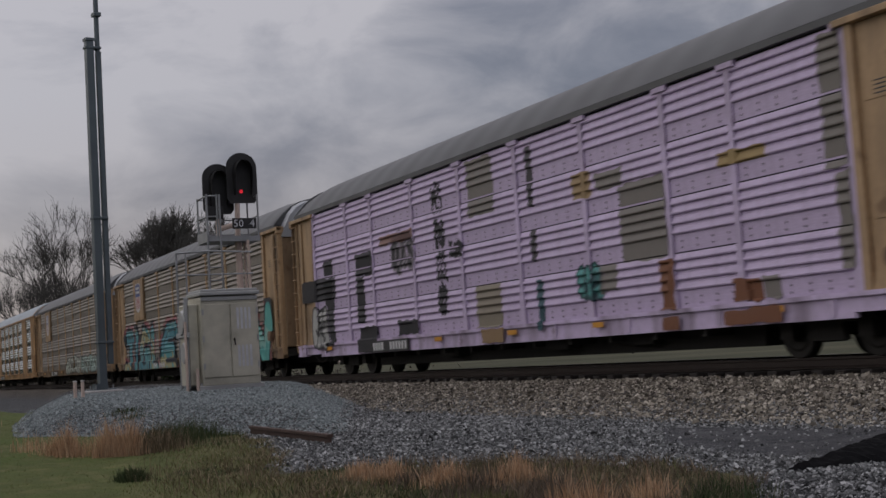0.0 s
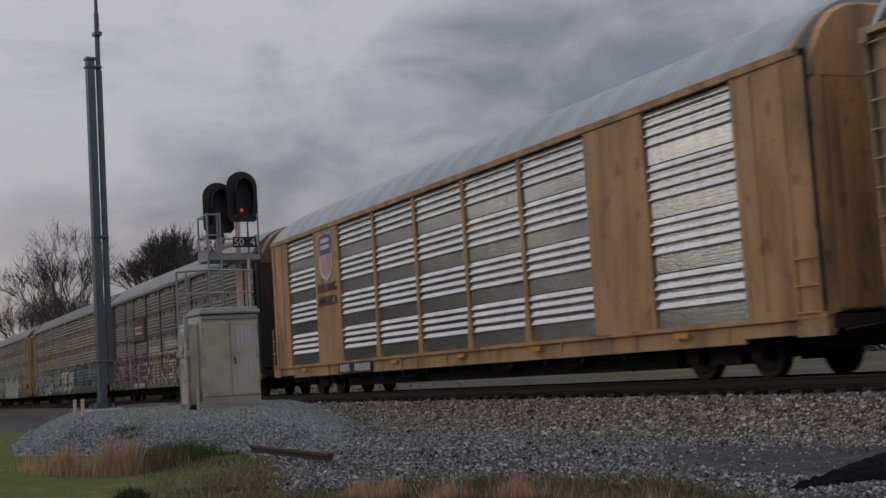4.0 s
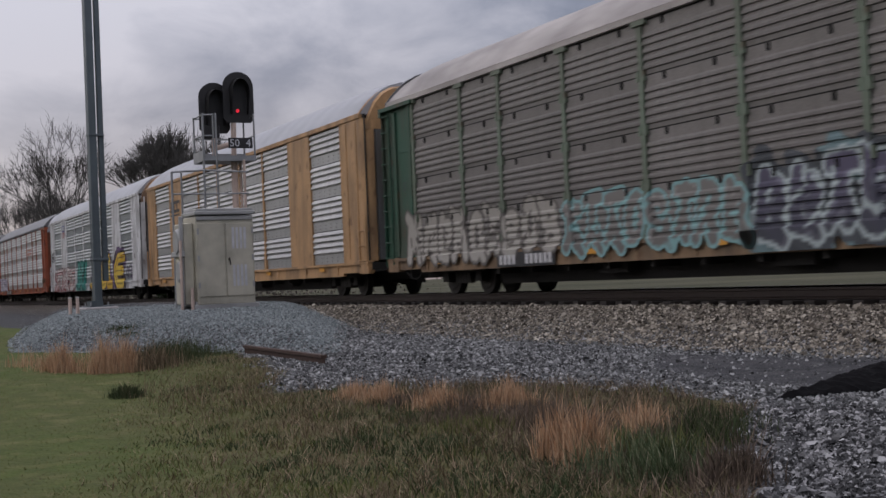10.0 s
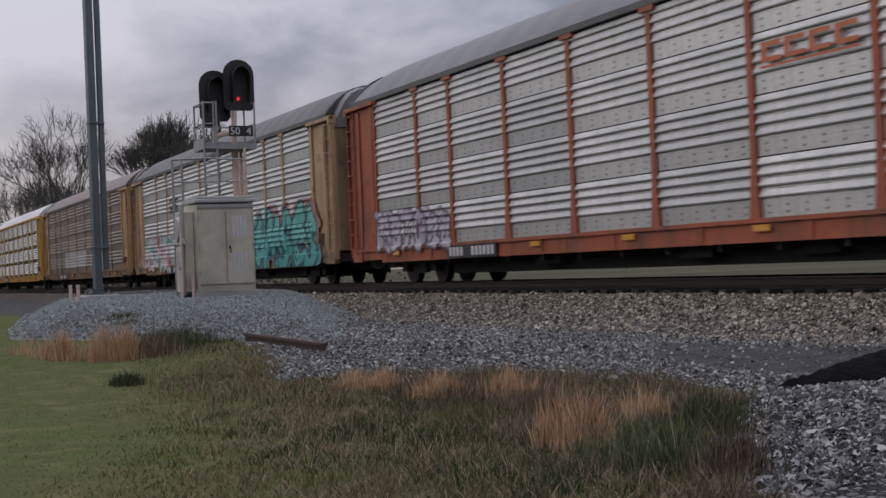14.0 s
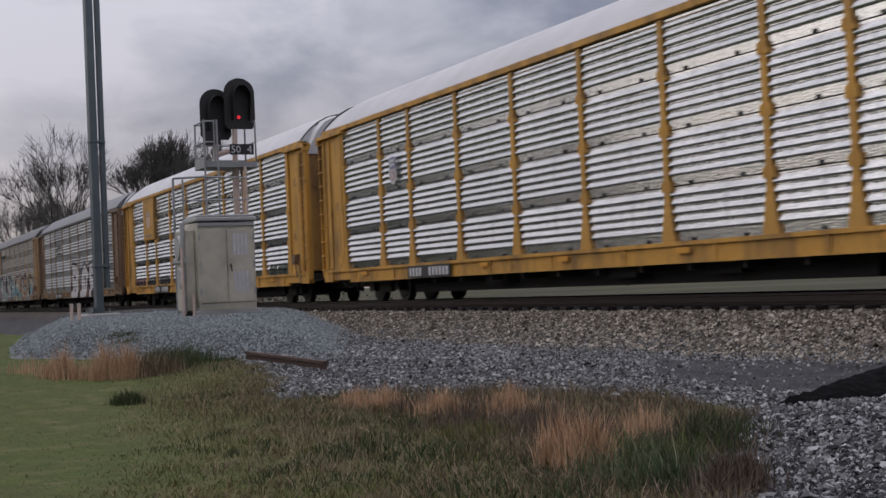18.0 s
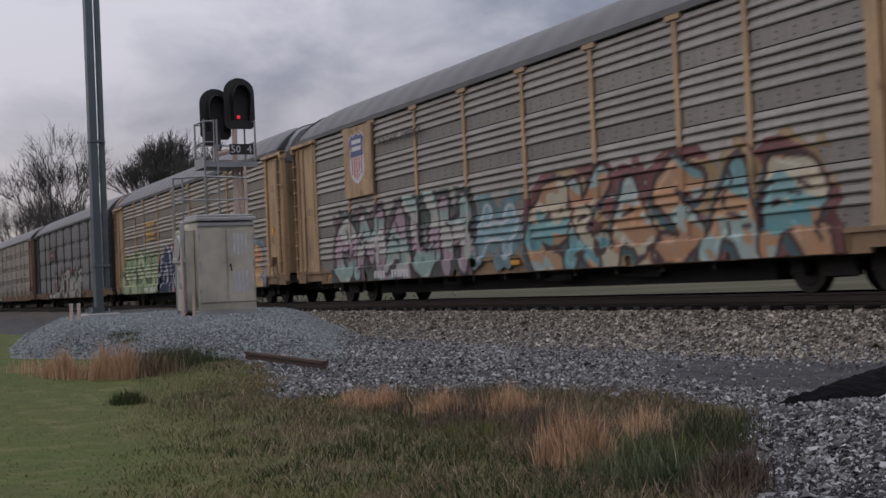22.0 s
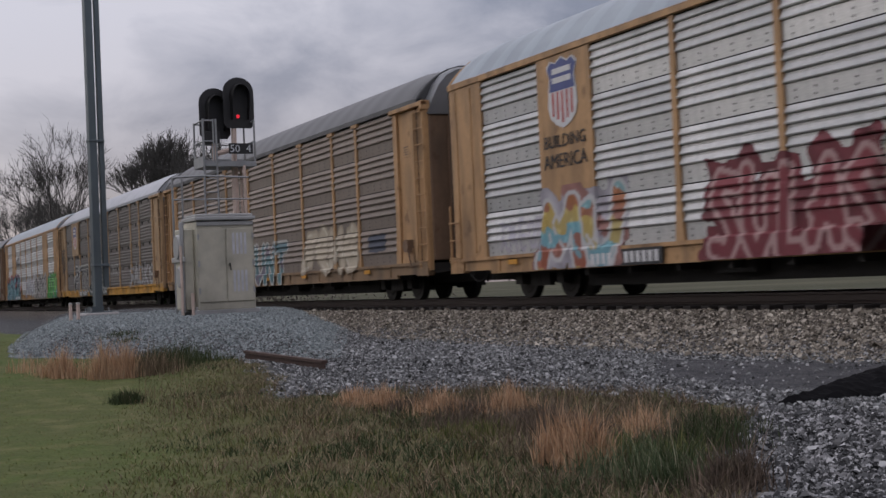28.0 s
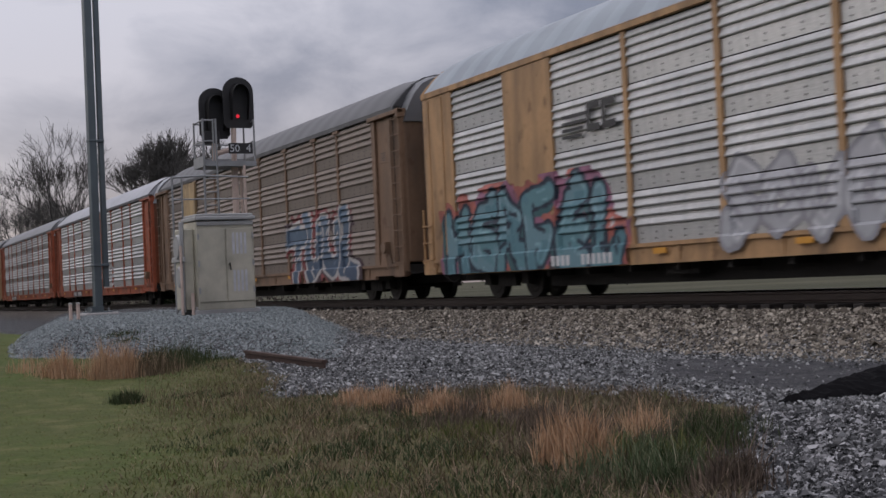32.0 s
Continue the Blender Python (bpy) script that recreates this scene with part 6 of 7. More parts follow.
def dark_heap():
    xs, ys = np.linspace(-10.0, -7.4, 70), np.linspace(6.2, 10.0, 90)
    gx, gy = np.meshgrid(xs, ys)
    d = -seg_dist(gx, gy, HEAP) + 0.05 * wob(gx, gy, 3.0)
    z = ground_z(gx, gy) - 0.03 + np.where(d > 0, 0.19 * (1 - np.exp(-np.maximum(d, 0) / 0.22)) + 0.035, d * 0.5) 
    z += np.random.default_rng(3).normal(0, 0.008, z.shape)
    v = np.stack([gx, gy, z], -1).reshape(-1, 3)
    nx, ny = len(xs), len(ys)
    i = (np.arange(ny - 1)[:, None] * nx + np.arange(nx - 1)).ravel()
    mtl = plain("asphalt_millings", (0.010, 0.010, 0.011), 0.95, 0, 18.0)
    mtl.node_tree.nodes["Principled BSDF"].inputs["Specular IOR Level"].default_value = 0.05
    o = part("asphalt_mound", mesh_np("asphalt_mound", v, np.stack([i, i + 1, i + nx + 1, i + nx], 1)), mtl)
    tagged(o, "low black mound of fine asphalt millings behind loose rock", "heap")


cabinet()
signal()
radio_pole()
stub_post(-28.1, 4.56)
stub_post(-27.8, 4.66)
rail_beam()
dark_heap()


# ---- trees behind the track ----
BARK = plain("bare_bark", (0.066, 0.063, 0.058), 0.9)
NEEDLE = island_mat("evergreen_leaves", [(0.02, 0.036, 0.016), (0.038, 0.064, 0.027), (0.06, 0.085, 0.04)])
WOODS = island_mat("dark_woods", [(0.03, 0.038, 0.03), (0.055, 0.062, 0.048), (0.085, 0.088, 0.07)])
BRUSH = island_mat("twig_brush", [(0.06, 0.052, 0.046), (0.10, 0.086, 0.075), (0.14, 0.122, 0.105)])


def branch_rows(rng, base, height, spread, levels=6, r0=0.22):
    """Segments (start, end, radius, end radius) of a forking crown."""
    rows = []

    def grow(p, d, length, r, lev):
        for k in range(3):
            q = p + d * (length / 3)
            rows.append((p.copy(), q.copy(), r, r * 0.9))
            p, r = q, r * 0.9
            d = (d + Vector((rng.gauss(0, 0.07), rng.gauss(0, 0.07), rng.gauss(0.03, 0.05)))).normalized()
            if 0 < lev < levels and k == 1:
                fork(p, d, length, r, lev, 1)
        if lev < levels:
            fork(p, d, length, r, lev, 3 if lev < 2 or rng.random() < 0.35 else 2)

    def fork(p, d, length, r, lev, n):
        a0 = rng.uniform(0, math.tau)
        for m in range(n):
            a = a0 + m * math.tau / n + rng.gauss(0, 0.4)
            tilt = rng.uniform(0.25, 0.66) * spread
            side = d.orthogonal().normalized()
            side.rotate(Matrix.Rotation(a, 3, d))
            nd = (d * math.cos(tilt) + side * math.sin(tilt) + Vector((0, 0, 0.14))).normalized()
            grow(p, nd, length * rng.uniform(0.62, 0.82), r * 0.68, lev + 1)
    grow(Vector(base), Vector((rng.gauss(0, 0.03), rng.gauss(0, 0.03), 1)).normalized(), height * 0.26, r0, 0)
    return rows


def tube_mesh(name, rows, n=4):
    a = np.array([tuple(r[0]) for r in rows])
    b = np.array([tuple(r[1]) for r in rows])
    ra, rb = np.array([r[2] for r in rows]), np.array([r[3] for r in rows])
    d = b - a
    d /= np.linalg.norm(d, axis=1)[:, None] + 1e-9
    u = np.cross(d, np.where(np.abs(d[:, 2:3]) > 0.9, [[1.0, 0, 0]], [[0, 0, 1.0]]))
    u /= np.linalg.norm(u, axis=1)[:, None]
    w = np.cross(d, u)
    vs, fs = [], []
    for k in range(n):
        c, s = math.cos(k * math.tau / n), math.sin(k * math.tau / n)
        vs.append(a + (u * c + w * s) * ra[:, None])
    for k in range(n):
        c, s = math.cos(k * math.tau / n), math.sin(k * math.tau / n)
        vs.append(b + (u * c + w * s) * rb[:, None])
    m = len(rows)
    v = np.stack(vs, 1).reshape(-1, 3)
    o = np.arange(m) * 2 * n
    for k in range(n):
        fs.append(np.stack([o + k, o + (k + 1) % n, o + n + (k + 1) % n, o + n + k], 1))
    return mesh_np(name, v, np.concatenate(fs))


def bare_tree(x, y, height, seed, spread=1.0, levels=4):
    rng = random.Random(seed)
    t = new("bare_tree")
    t.matrix_basis = pose(x, y, BASE - 0.1)
    tagged(t, "leafless winter tree with fine spreading twigs beyond the track", "tree", "bare trees beyond the track")
    rows = branch_rows(rng, (0, 0, 0), height, spread, levels, height * 0.017)
    top = max(r[1].z for r in rows)
    k = height / top
    rows = [(r[0] * k, r[1] * k, r[2], r[3]) for r in rows]
    big = [r for r in rows if r[2] > height * 0.0055]
    small = [r for r in rows if r[2] <= height * 0.0055]
    part("trunk", tube_mesh("trunk", big, 7), BARK, t)
    part("crown", tube_mesh("crown", [(a, b, max(p, 0.019), max(q, 0.014)) for a, b, p, q in small], 3), BARK, t)
    # fine twigs at the ends of the branches
    g = np.random.default_rng(seed)
    tips = np.array([tuple(r[1]) for r in small])
    n = 1500
    o = tips[g.integers(0, len(tips), n)]
    d = g.normal(0, 0.55, (n, 3)) + np.array((0, 0, 0.5))
    d *= (height * 0.055 * g.uniform(0.5, 1.2, n) / np.linalg.norm(d, axis=1))[:, None]
    w = np.cross(d, g.normal(size=(n, 3)))
    w *= (0.014 / np.linalg.norm(w, axis=1))[:, None]
    part("twig_spray", mesh_np("twig_spray", np.stack([o - w, o + w, o + d], 1).reshape(-1, 3), np.arange(3 * n).reshape(-1, 3)), BARK, t)["kind"] = "stuff"


def leaf_cloud(rng, n, shape, size):
    p = shape(rng, n)
    v1, v2 = rng.normal(size=(n, 3)), rng.normal(size=(n, 3))
    v1 *= (size * rng.uniform(0.5, 1.3, n) / np.linalg.norm(v1, axis=1))[:, None]
    v2 *= (size * 0.5 * rng.uniform(0.5, 1.3, n) / np.linalg.norm(v2, axis=1))[:, None]
    v = np.stack([p - v1 * 0.5, p + v2 * 0.5, p + v1 * 0.5, p - v2 * 0.5], 1).reshape(-1, 3)
    return v, np.arange(4 * n).reshape(-1, 4)


def evergreen(x, y, height, width, seed, n=5200):
    rng = np.random.default_rng(seed)
    cl = np.stack([rng.normal(0, width * 0.26, 34), rng.normal(0, width * 0.2, 34), rng.uniform(0.16, 0.66, 34) * height], 1)
    cr = rng.uniform(0.08, 0.17, 34) * height

    def shape(g, m):
        k = g.integers(0, len(cl), m)
        d = g.normal(size=(m, 3))
        d /= np.linalg.norm(d, axis=1)[:, None]
        return cl[k] + d * (cr[k] * g.uniform(0.3, 1.0, m) ** 0.5)[:, None]
    t = new("evergreen_tree")
    t.matrix_basis = pose(x, y, BASE - 0.1)
    tagged(t, "dark evergreen tree with a ragged leafy crown beyond the track", "tree")
    rows = branch_rows(random.Random(seed), (0, 0, 0), height, 1.0, 4, height * 0.016)
    k = height * 0.92 / max(r[1].z for r in rows)
    part("trunk", tube_mesh("trunk", [(r[0] * k, r[1] * k, r[2], r[3]) for r in rows], 5), BARK, t)
    v, f = leaf_cloud(rng, n, shape, 0.36)
    part("crown", mesh_np("crown", v, f), NEEDLE, t)


for k, (x, y, hgt, sp) in enumerate(((-136, 22.5, 19.0, 1.0), (-110, 25, 14.6, 0.8), (-104, 24, 14.2, 0.8), (-99, 26, 13.0, 0.8), (-122, 30, 13.0, 0.9), (-150, 26, 12.5, 1.0),
                                     (-158, 24, 14.5, 1.0), (-170, 25, 14.0, 1.0), (-183, 24, 16.0, 1.0), (-196, 26, 17.0, 1.0), (-176, 32, 15.0, 1.0), (-142, 34, 12.0, 1.0))):
    bare_tree(x, y, hgt, 70 + k, sp, 6 if k < 4 else 5)
evergreen(-95.5, 23.5, 7.6, 10.5, 5, 11000)
evergreen(-104, 25, 9.0, 7.0, 6, 5200)
evergreen(-163, 27, 9.5, 9.0, 7, 8000)
evergreen(-186, 28, 10.0, 10.0, 8, 8000)


def brush_belt():
    """Undergrowth at the foot of the trees and along the far field edge."""
    rng = np.random.default_rng(9)

    def shape(g, m):
        x = g.uniform(-260, -88, m)
        return np.stack([x, 22 + g.gamma(2.0, 4.0, m), BASE + g.beta(1.2, 2.2, m) * (6.0 + 1.5 * np.sin(x * 0.17) + np.cos(x * 0.41))], 1)
    v, f = leaf_cloud(rng, 30000, shape, 0.34)
    o = part("undergrowth", mesh_np("undergrowth", v, f), BRUSH)
    tagged(o, "brown leafless brush at the foot of the trees", "undergrowth", kind="stuff")

    def far(g, m):
        x = g.uniform(-420, 420, m)
        return np.stack([x, 230 + g.uniform(0, 25, m), BASE + g.beta(0.9, 1.7, m) * (9 + 2.0 * np.sin(x * 0.07) + 1.5 * np.cos(x * 0.19))], 1)
    # out of view: woods added behind the camera to darken the sheets' reflections
    def rear(g, m):
        x = g.uniform(-320, 220, m)
        return np.stack([x, -42 - g.uniform(0, 10, m), BASE + g.beta(1.1, 1.2, m) * (9.5 + 5.0 * np.clip((-x - 85) / 70, 0, 1) + 1.5 * np.sin(x * 0.09) + 1.2 * np.cos(x * 0.23))], 1)
    v, f = leaf_cloud(rng, 18000, rear, 2.6)
    o = part("woods_behind", mesh_np("woods_behind", v, f), WOODS)
    tagged(o, "unseen belt of woods added behind the camera for dark reflections", "woods", kind="stuff")

    # also out of view: woods added to block skylight from the far wagons
    def flank(g, m):
        x = g.uniform(-420, -70, m)
        return np.stack([x, -7 - g.uniform(0, 7, m), BASE + g.beta(1.1, 1.3, m) * (14 + 1.5 * np.sin(x * 0.11) + 1.2 * np.cos(x * 0.27))], 1)
    v, f = leaf_cloud(rng, 17000, flank, 1.6)
    o = part("woods_behind", mesh_np("woods_behind", v, f), WOODS)
    tagged(o, "unseen woods added along the near side to shade the far wagons", "woods", kind="stuff")
    v, f = leaf_cloud(rng, 26000, far, 2.2)
    o = part("far_woods", mesh_np("far_woods", v, f), BRUSH)
    tagged(o, "distant belt of bare woods across the field", "woods", kind="stuff")


brush_belt()


# ---- stones and grass ----
WEDGE = np.array(((-1, -0.8, -0.5), (1, -0.7, -0.5), (0.9, 0.8, -0.5), (-0.9, 0.7, -0.5), (-0.45, 0.0, 0.75), (0.5, 0.1, 0.65)), float)
WEDGEF = np.array(((0, 1, 5), (0, 5, 4), (1, 2, 5), (2, 3, 4), (2, 4, 5), (3, 0, 4)))


def stones(name, pts, size, mat, label, seed):
    """Crushed stones: sharp wedges, each turned and tilted its own way."""
    rng = np.random.default_rng(seed)
    n = len(pts)
    s = size * rng.lognormal(0, 0.36, n)
    base = WEDGE[None] * rng.uniform(0.65, 1.2, (n, 1, 3)) + rng.normal(0, 0.2, (n, 6, 3))
    a, b, c = rng.uniform(0, math.tau, n), rng.normal(0, 0.4, n), rng.normal(0, 0.4, n)
    o, e = np.zeros(n), np.ones(n)
    rz = np.stack([np.cos(a), -np.sin(a), o, np.sin(a), np.cos(a), o, o, o, e], 1).reshape(n, 3, 3)
    rx = np.stack([e, o, o, o, np.cos(b), -np.sin(b), o, np.sin(b), np.cos(b)], 1).reshape(n, 3, 3)
    ry = np.stack([np.cos(c), o, np.sin(c), o, e, o, -np.sin(c), o, np.cos(c)], 1).reshape(n, 3, 3)
    v = np.einsum("nij,nkj->nki", rz @ rx @ ry, base) * s[:, None, None]
    zz = ground_z(pts[:, 0], pts[:, 1]) + s * 0.3
    v += np.stack([pts[:, 0], pts[:, 1], zz], 1)[:, None]
    f = (np.arange(n)[:, None, None] * 6 + WEDGEF[None]).reshape(-1, 3)
    o = part(name, mesh_np(name, v.reshape(-1, 3), f), mat)
    tagged(o, label, "stones", kind="stuff")


BALLAST = island_mat("brown_ballast", [(0.031, 0.027, 0.022), (0.127, 0.110, 0.088), (0.215, 0.19, 0.154), (0.51, 0.465, 0.39), (0.068, 0.059, 0.049), (0.292, 0.262, 0.214)])
BLUEST = island_mat("grey_stone", [(0.022, 0.0225, 0.023), (0.085, 0.087, 0.088), (0.165, 0.169, 0.171), (0.42, 0.425, 0.425), (0.045, 0.046, 0.047), (0.225, 0.231, 0.233)])


ROCKST = island_mat("bank_rock", [(0.013, 0.0133, 0.014), (0.045, 0.046, 0.048), (0.095, 0.0965, 0.0995), (0.42, 0.42, 0.425), (0.024, 0.0247, 0.026), (0.15, 0.152, 0.156)])
PADST = island_mat("pad_stone", [(0.118, 0.14, 0.143), (0.188, 0.217, 0.221), (0.246, 0.276, 0.281), (0.325, 0.357, 0.362), (0.15, 0.175, 0.179)])


def scatter():
    rng = np.random.default_rng(21)

    def near(n, x0, x1, y0, y1):
        # more of them towards the camera's end
        t = rng.uniform(0, 1, n) ** 1.9
        return np.stack([x1 + (x0 - x1) * t, rng.uniform(y0, y1, n)], 1)
    p = near(105000, -60, -3, 9.4, 12.9)
    p = p[rng.uniform(0, 1, len(p)) < np.clip((p[:, 1] - 9.4) / 1.9, 0.02, 1)]
    inmound = mound_z(p[:, 0], p[:, 1]) > -0.16
    stones("track_ballast", p[~inmound], 0.0185, BALLAST, "brownish crushed-stone ballast on the track shoulder", 1)
    p2 = near(9000, -40, 2, 13.5, 16.2)
    stones("track_ballast", p2, 0.024, BALLAST, "brown crushed stone between the rails", 2)
    # the pad and its slopes
    p = np.stack([-13.3 - 24 * rng.uniform(0, 1, 120000) ** 1.5, rng.uniform(1.5, 10.5, 120000)], 1)
    d = mound_z(p[:, 0], p[:, 1])
    p = p[(d > -0.47) & ((d < 0.0) | (rng.uniform(0, 1, len(p)) < 0.30))]
    stones("pad_gravel", p, 0.0115, PADST, "blue-grey crushed stone of the raised pad", 3)
    # grey gravel between the pad, the grass and the ballast
    p = np.stack([-4.5 - 23 * rng.uniform(0, 1, 125000) ** 1.25, rng.uniform(3.2, 11.6, 125000)], 1)
    d, r = seg_dist(p[:, 0], p[:, 1], GRAVEL), seg_dist(p[:, 0], p[:, 1], ROAD)
    keep = (d < 0.15 + 0.3 * wob(p[:, 0], p[:, 1], 1.5)) & ((r > 0.1) | (rng.uniform(0, 1, len(p)) < 0.07)) & (seg_dist(p[:, 0], p[:, 1], ROCK) > -0.1)
    keep &= (mound_z(p[:, 0], p[:, 1]) < -0.4) & (rng.uniform(0, 1, len(p)) < np.clip((11.7 - p[:, 1]) / 2.0, 0, 1))
    stones("loose_gravel", p[keep], 0.012, BLUEST, "loose grey gravel beside the access way", 4)
    p = np.stack([rng.uniform(-8.5, -4.4, 60000), rng.uniform(3.0, 7.4, 60000)], 1)
    d = seg_dist(p[:, 0], p[:, 1], ROCK)
    p = p[d < 0.12 + 0.15 * wob(p[:, 0], p[:, 1], 2)]
    q = np.stack([rng.normal(-5.9, 0.14, 900), rng.normal(4.28, 0.16, 900)], 1)
    stones("rock_spill", q, 0.014, BLUEST, "small spill of pale crushed rock in the grass", 7)
    stones("rock_bank", p, 0.0105, ROCKST, "bank of coarse grey crushed rock", 5)


scatter()


def blades(name, pts, height, width, lean, mat, label, seed, category="grass"):
    rng = np.random.default_rng(seed)
    n = len(pts)
    hgt = height * rng.uniform(0.45, 1.2, n) if np.isscalar(height) else height * rng.uniform(0.6, 1.15, n)
    a = rng.uniform(0, math.tau, n)
    l = rng.normal(0, lean, (n, 2)) * hgt[:, None]
    z = ground_z(pts[:, 0], pts[:, 1]) - 0.01
    dx, dy = np.cos(a) * width / 2, np.sin(a) * width / 2
    b = np.stack([pts[:, 0], pts[:, 1], z], 1)
    o = np.stack([dx, dy, np.zeros(n)], 1)
    m = b + np.stack([l[:, 0] * 0.35, l[:, 1] * 0.35, hgt * 0.55], 1)
    t = b + np.stack([l[:, 0], l[:, 1], hgt * 0.95], 1)
    v = np.stack([b - o, b + o, m + o * 0.75, m - o * 0.75, t], 1).reshape(-1, 3)
    k = np.arange(n) * 5
    f = np.stack([k, k + 1, k + 2, k + 3], 1).tolist() + np.stack([k + 3, k + 2, k + 4], 1).tolist()
    ob = part(name, mesh_np(name, v.tolist(), f), mat)
    tagged(ob, label, category, kind="stuff")


GREEN = island_mat("green_grass", [(0.055, 0.078, 0.02), (0.085, 0.108, 0.032), (0.125, 0.13, 0.045), (0.21, 0.175, 0.09)])
DRY = island_mat("dry_grass", [(0.072, 0.054, 0.033), (0.175, 0.128, 0.083), (0.055, 0.05, 0.026), (0.34, 0.26, 0.178), (0.098, 0.073, 0.047)])
TAN = island_mat("tan_grass", [(0.32, 0.19, 0.11), (0.47, 0.295, 0.175), (0.62, 0.435, 0.285), (0.19, 0.12, 0.075)])
FRESH = island_mat("fresh_grass", [(0.045, 0.072, 0.034), (0.08, 0.112, 0.055), (0.13, 0.155, 0.085), (0.25, 0.235, 0.16)])
STEM = island_mat("dead_stems", [(0.055, 0.042, 0.034), (0.11, 0.085, 0.066), (0.20, 0.15, 0.115), (0.075, 0.066, 0.042)])
WEED = island_mat("dark_weeds", [(0.022, 0.036, 0.014), (0.045, 0.065, 0.027), (0.08, 0.082, 0.042)])


def grass():
    rng = np.random.default_rng(31)

    def lawn(n, x0, x1, y0, y1, pw):
        t = rng.uniform(0, 1, n) ** pw
        p = np.stack([x1 + (x0 - x1) * t, rng.uniform(y0, y1, n)], 1)
        g = gravel_mask(p[:, 0], p[:, 1])
        return p[(g < 0.35 + 0.2 * wob(p[:, 0], p[:, 1], 2)) & (p[:, 1] < 9)]
    p = lawn(250000, -30, -4.3, -4.5, 6.4, 1.5)
    patch = wob(p[:, 0], p[:, 1], 0.55) + 0.5 * wob(p[:, 0], p[:, 1], 2.3)
    rough = np.clip((p[:, 1] + 0.26 * p[:, 0] + 0.25 * wob(p[:, 0], p[:, 1], 1.4)) / 1.7 + 0.5, 0, 1)
    tall = 0.026 + rough * 0.038 * np.clip(1.0 + 1.1 * wob(p[:, 0] + 3, p[:, 1], 3.1) + 0.6 * wob(p[:, 0], p[:, 1] + 5, 6.5), 0.1, 2.4)
    r = rng.uniform(0, 1, len(p))
    spots = wob(p[:, 0] + 1.7, p[:, 1] + 0.6, 1.5) + 0.8 * wob(p[:, 0], p[:, 1] - 2.2, 3.9) + 0.5 * wob(p[:, 0] - 6, p[:, 1], 8.0)
    dry = r < 0.06 + 0.94 * rough * np.clip(0.58 + 0.9 * spots + 0.3 * patch, 0.12, 1.0)
    # brown stems by the gravel, a darker green belt, then paler lawn
    depth = p[:, 1] + 0.26 * p[:, 0] + 0.22 * wob(p[:, 0] + 2, p[:, 1], 1.9)
    fringe = np.clip((depth - 1.55) / 0.4, 0, 1)
    belt = np.clip((depth - 0.75) / 0.35, 0, 1) * (1 - fringe)
    dry = (dry & (rng.uniform(0, 1, len(p)) > 0.5 * belt)) | (rng.uniform(0, 1, len(p)) < 0.45 * fringe)
    stem = dry & (rng.uniform(0, 1, len(p)) < 0.04 + 0.66 * fringe + 0.06 * belt)
    dark = ~dry & (rough > 0.25 * rng.uniform(0.3, 1.6, len(p))) & ((rng.uniform(0, 1, len(p)) < 0.5 * belt) | (wob(p[:, 0] + 9, p[:, 1] - 4, 1.7) + 0.5 * wob(p[:, 0], p[:, 1], 4.3) > 0.62 - 0.62 * rough))
    open_lawn = rng.uniform(0, 1, len(p)) < 0.72 - 2.0 * rough
    lush, stem, dry = ~dry & ~dark & ~open_lawn, stem & ~open_lawn, dry & ~stem & ~open_lawn
    blades("lawn_grass", p[lush], tall[lush], 0.0065, 0.55, GREEN, "short green spring grass", 1)
    blades("dark_grass", p[dark], tall[dark] * 1.15, 0.007, 0.5, WEED, "patches of dark green coarse grass", 5)
    blades("dead_stems", p[stem], tall[stem] * 1.5, 0.0055, 0.6, STEM, "dark brown dead stems in the grass", 6)
    blades("dry_grass", p[dry], tall[dry] * 1.35, 0.0055, 0.75, DRY, "dull straw-coloured old grass", 2)
    # stalks standing between the lawn and the gravel
    q = lawn(5000, -13, -4.6, 2.4, 6.2, 1.0)
    q = q[seg_dist(q[:, 0], q[:, 1], GRAVEL) < 1.5]
    blades("dry_stalks", q, 0.15, 0.005, 0.45, DRY, "thin dry stalks at the gravel's edge", 3)


grass()


def lineside_weeds():
    rng = np.random.default_rng(12)
    n = 9000
    x, y = rng.uniform(-70, 2, n), 18.9 + rng.gamma(1.5, 1.6, n)
    c = np.clip(wob(x, y * 0.3, 0.5) + 0.55, 0.15, 1.4)
    blades("lineside_weeds", np.stack([x, y], 1), 0.30 * c, 0.035, 0.4, island_mat("dead_weeds", [(0.05, 0.048, 0.035), (0.12, 0.11, 0.075), (0.20, 0.18, 0.13), (0.075, 0.09, 0.045)]),
           "straggling dead weeds along the far side of the track", 44, "weeds")


lineside_weeds()


def tuft(x, y, r, height, n, mat, label, seed, lean=0.30, width=0.0065):
    rng = np.random.default_rng(seed)
    n = int(n * 1.5)
    p = np.stack([x + rng.normal(0, r * 0.5, n), y + rng.normal(0, r * 0.5, n)], 1)
    d = np.hypot(p[:, 0] - x, p[:, 1] - y) / r
    blades("grass_tuft", p, height * np.clip(1.1 - 0.45 * d, 0.3, 1.1) * rng.uniform(0.45, 1.1, n), width, lean, mat, label, seed, "grass tuft")


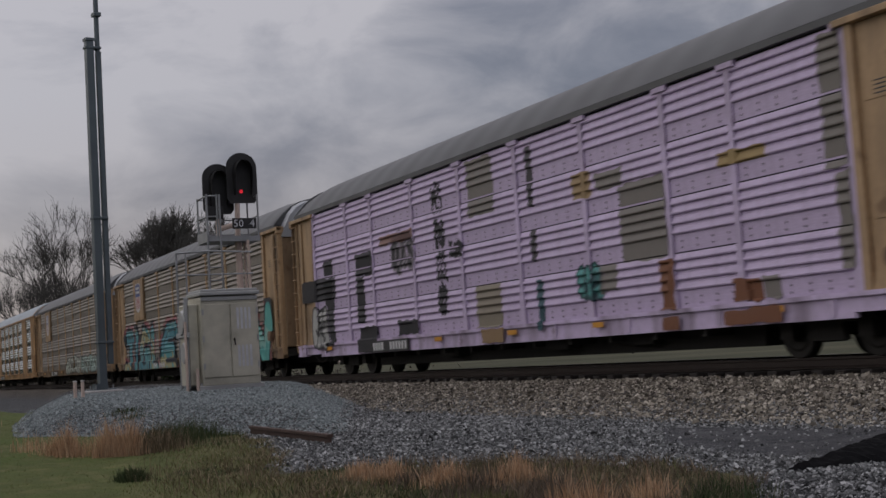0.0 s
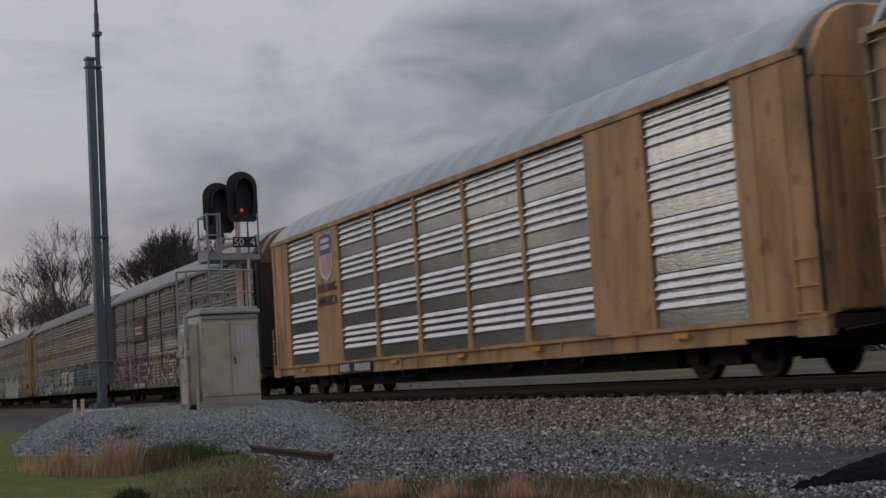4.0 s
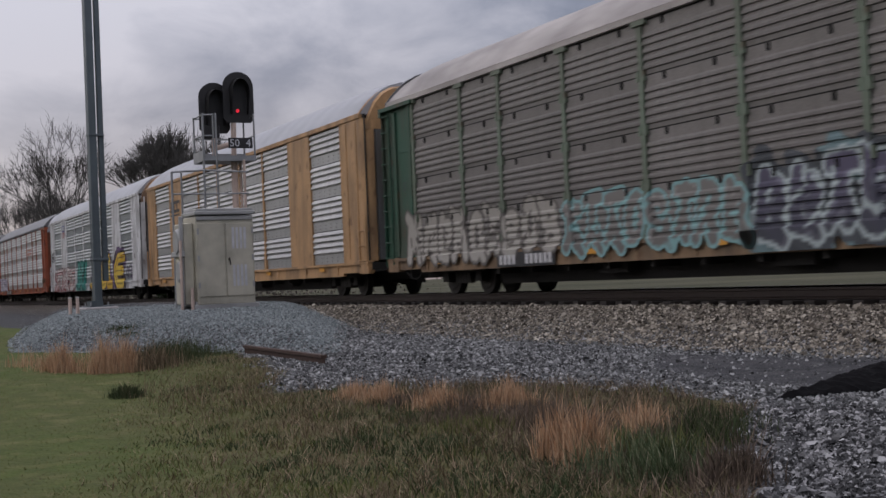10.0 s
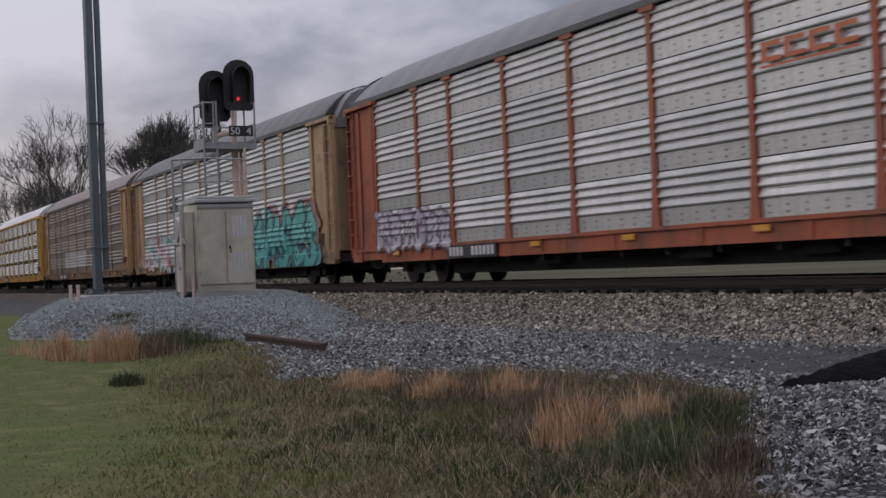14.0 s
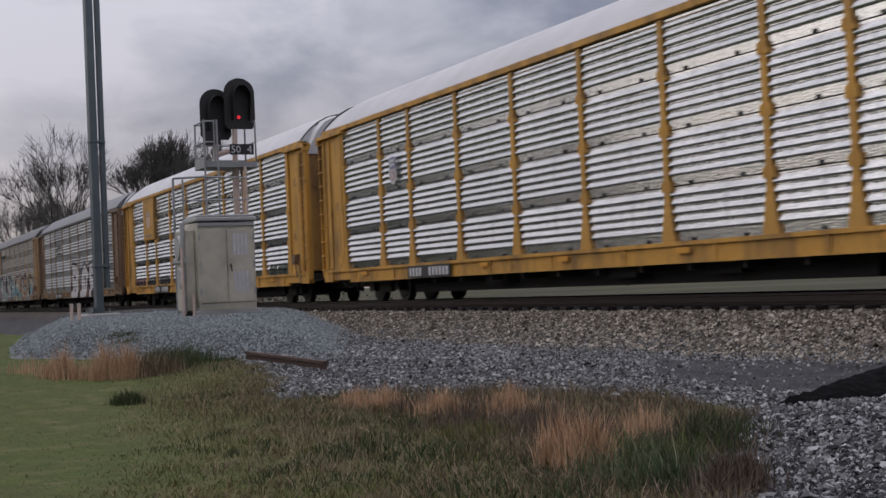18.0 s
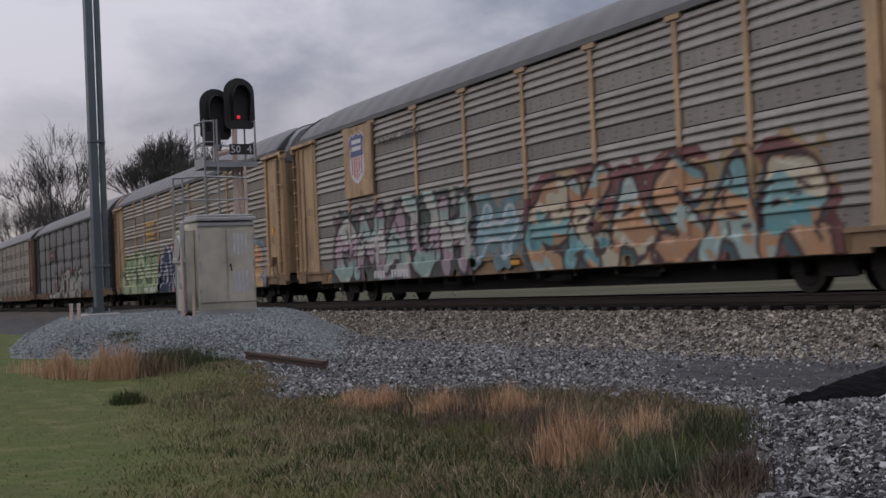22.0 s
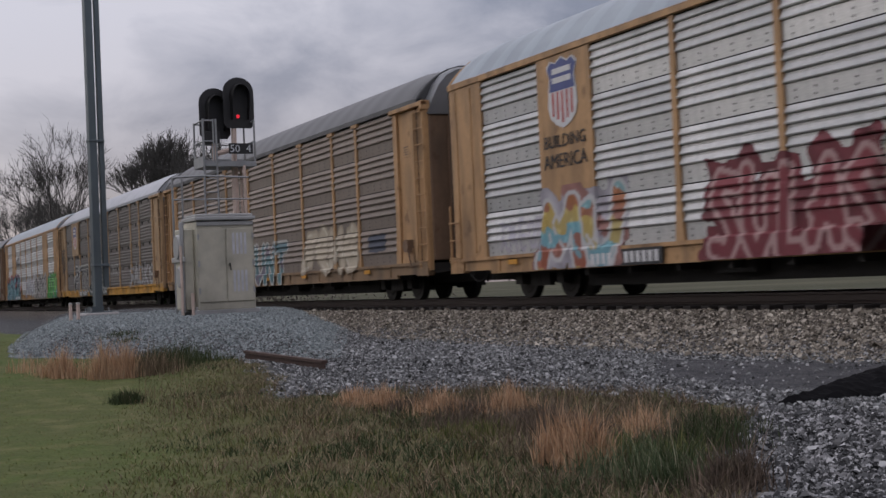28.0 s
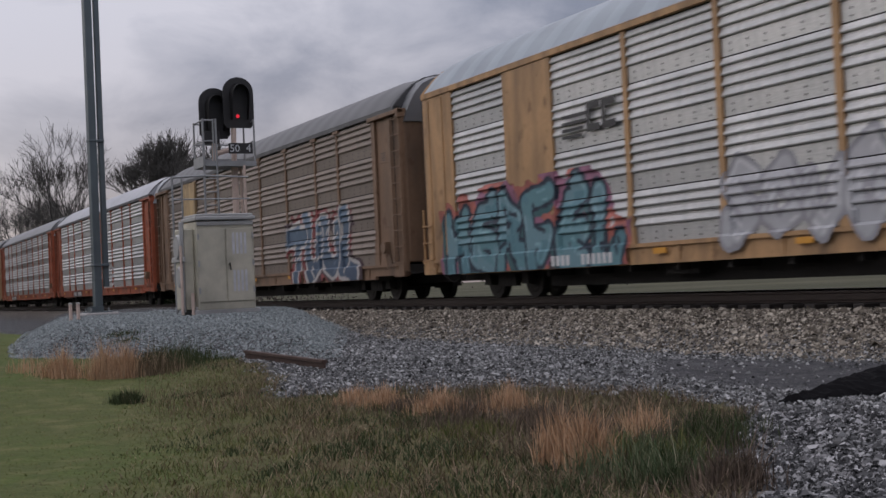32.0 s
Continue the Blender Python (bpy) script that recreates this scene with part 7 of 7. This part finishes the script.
for k, (x, y, r, hgt, n, mat) in enumerate((
        (-15.45, 2.40, 0.15, 0.46, 320, TAN), (-15.75, 2.28, 0.2, 0.32, 120, TAN), (-15.0, 2.78, 0.17, 0.50, 420, TAN), (-14.9, 2.98, 0.16, 0.50, 380, TAN), (-16.4, 2.15, 0.25, 0.30, 90, TAN), (-15.3, 2.58, 0.2, 0.30, 110, TAN), (-15.0, 3.2, 0.3, 0.42, 260, DRY), (-15.3, 3.45, 0.3, 0.36, 220, DRY),
        (-10.50, 4.0, 0.20, 0.22, 300, TAN), (-10.25, 4.13, 0.20, 0.24, 320, TAN), (-9.46, 4.27, 0.22, 0.27, 360, TAN), (-9.05, 4.66, 0.24, 0.30, 420, TAN), (-9.2, 4.45, 0.35, 0.2, 420, STEM), (-9.8, 4.2, 0.30, 0.18, 360, STEM), (-8.3, 4.5, 0.4, 0.2, 460, STEM), (-7.7, 4.3, 0.35, 0.22, 420, STEM), (-7.1, 4.1, 0.35, 0.2, 380, STEM), (-6.9, 4.7, 0.3, 0.22, 320, STEM), (-5.0, 3.75, 0.14, 0.34, 240, STEM), (-8.6, 4.0, 0.4, 0.14, 340, STEM), (-6.4, 4.3, 0.25, 0.24, 260, STEM),
        (-6.14, 3.60, 0.15, 0.40, 520, TAN), (-6.40, 3.58, 0.12, 0.40, 240, TAN), (-6.8, 4.42, 0.18, 0.30, 240, TAN), (-7.4, 4.75, 0.3, 0.22, 160, TAN), (-5.0, 3.60, 0.14, 0.32, 160, STEM), (-5.9, 3.55, 0.20, 0.26, 120, FRESH), (-5.6, 3.65, 0.26, 0.28, 190, FRESH), (-5.3, 3.6, 0.20, 0.28, 190, FRESH), (-6.1, 4.0, 0.3, 0.24, 160, FRESH), (-6.5, 4.2, 0.3, 0.22, 120, FRESH),
        (-16.6, 4.1, 0.45, 0.30, 420, WEED), (-16.0, 3.7, 0.40, 0.32, 380, WEED), (-15.6, 3.5, 0.35, 0.36, 300, WEED), (-12.14, 2.44, 0.16, 0.17, 420, WEED), (-20.6, 4.05, 0.3, 0.12, 200, WEED), (-19.8, 4.0, 0.3, 0.10, 140, WEED),
        (-5.75, 3.95, 0.25, 0.26, 260, GREEN), (-6.5, 4.0, 0.3, 0.2, 300, GREEN), (-5.6, 3.80, 0.28, 0.22, 320, WEED), (-6.3, 4.45, 0.3, 0.26, 520, WEED), (-5.25, 3.5, 0.22, 0.18, 260, WEED), (-6.9, 4.9, 0.35, 0.24, 420, WEED), (-8.0, 3.9, 0.4, 0.14, 360, GREEN), (-26.5, 2.3, 0.4, 0.6, 260, TAN), (-25.0, 1.6, 0.5, 0.5, 300, WEED))):
    tuft(x, y, r, hgt, n, mat, {DRY: "tuft of dull brown dead weeds", STEM: "tangle of dark brown dead stems", FRESH: "tuft of tall bluish green grass blades", TAN: "tuft of tall tan dry grass", WEED: "low tuft of dark weeds", GREEN: "tuft of fresh green grass"}[mat], 200 + k, 0.18 if mat == TAN else 0.3)

motions()
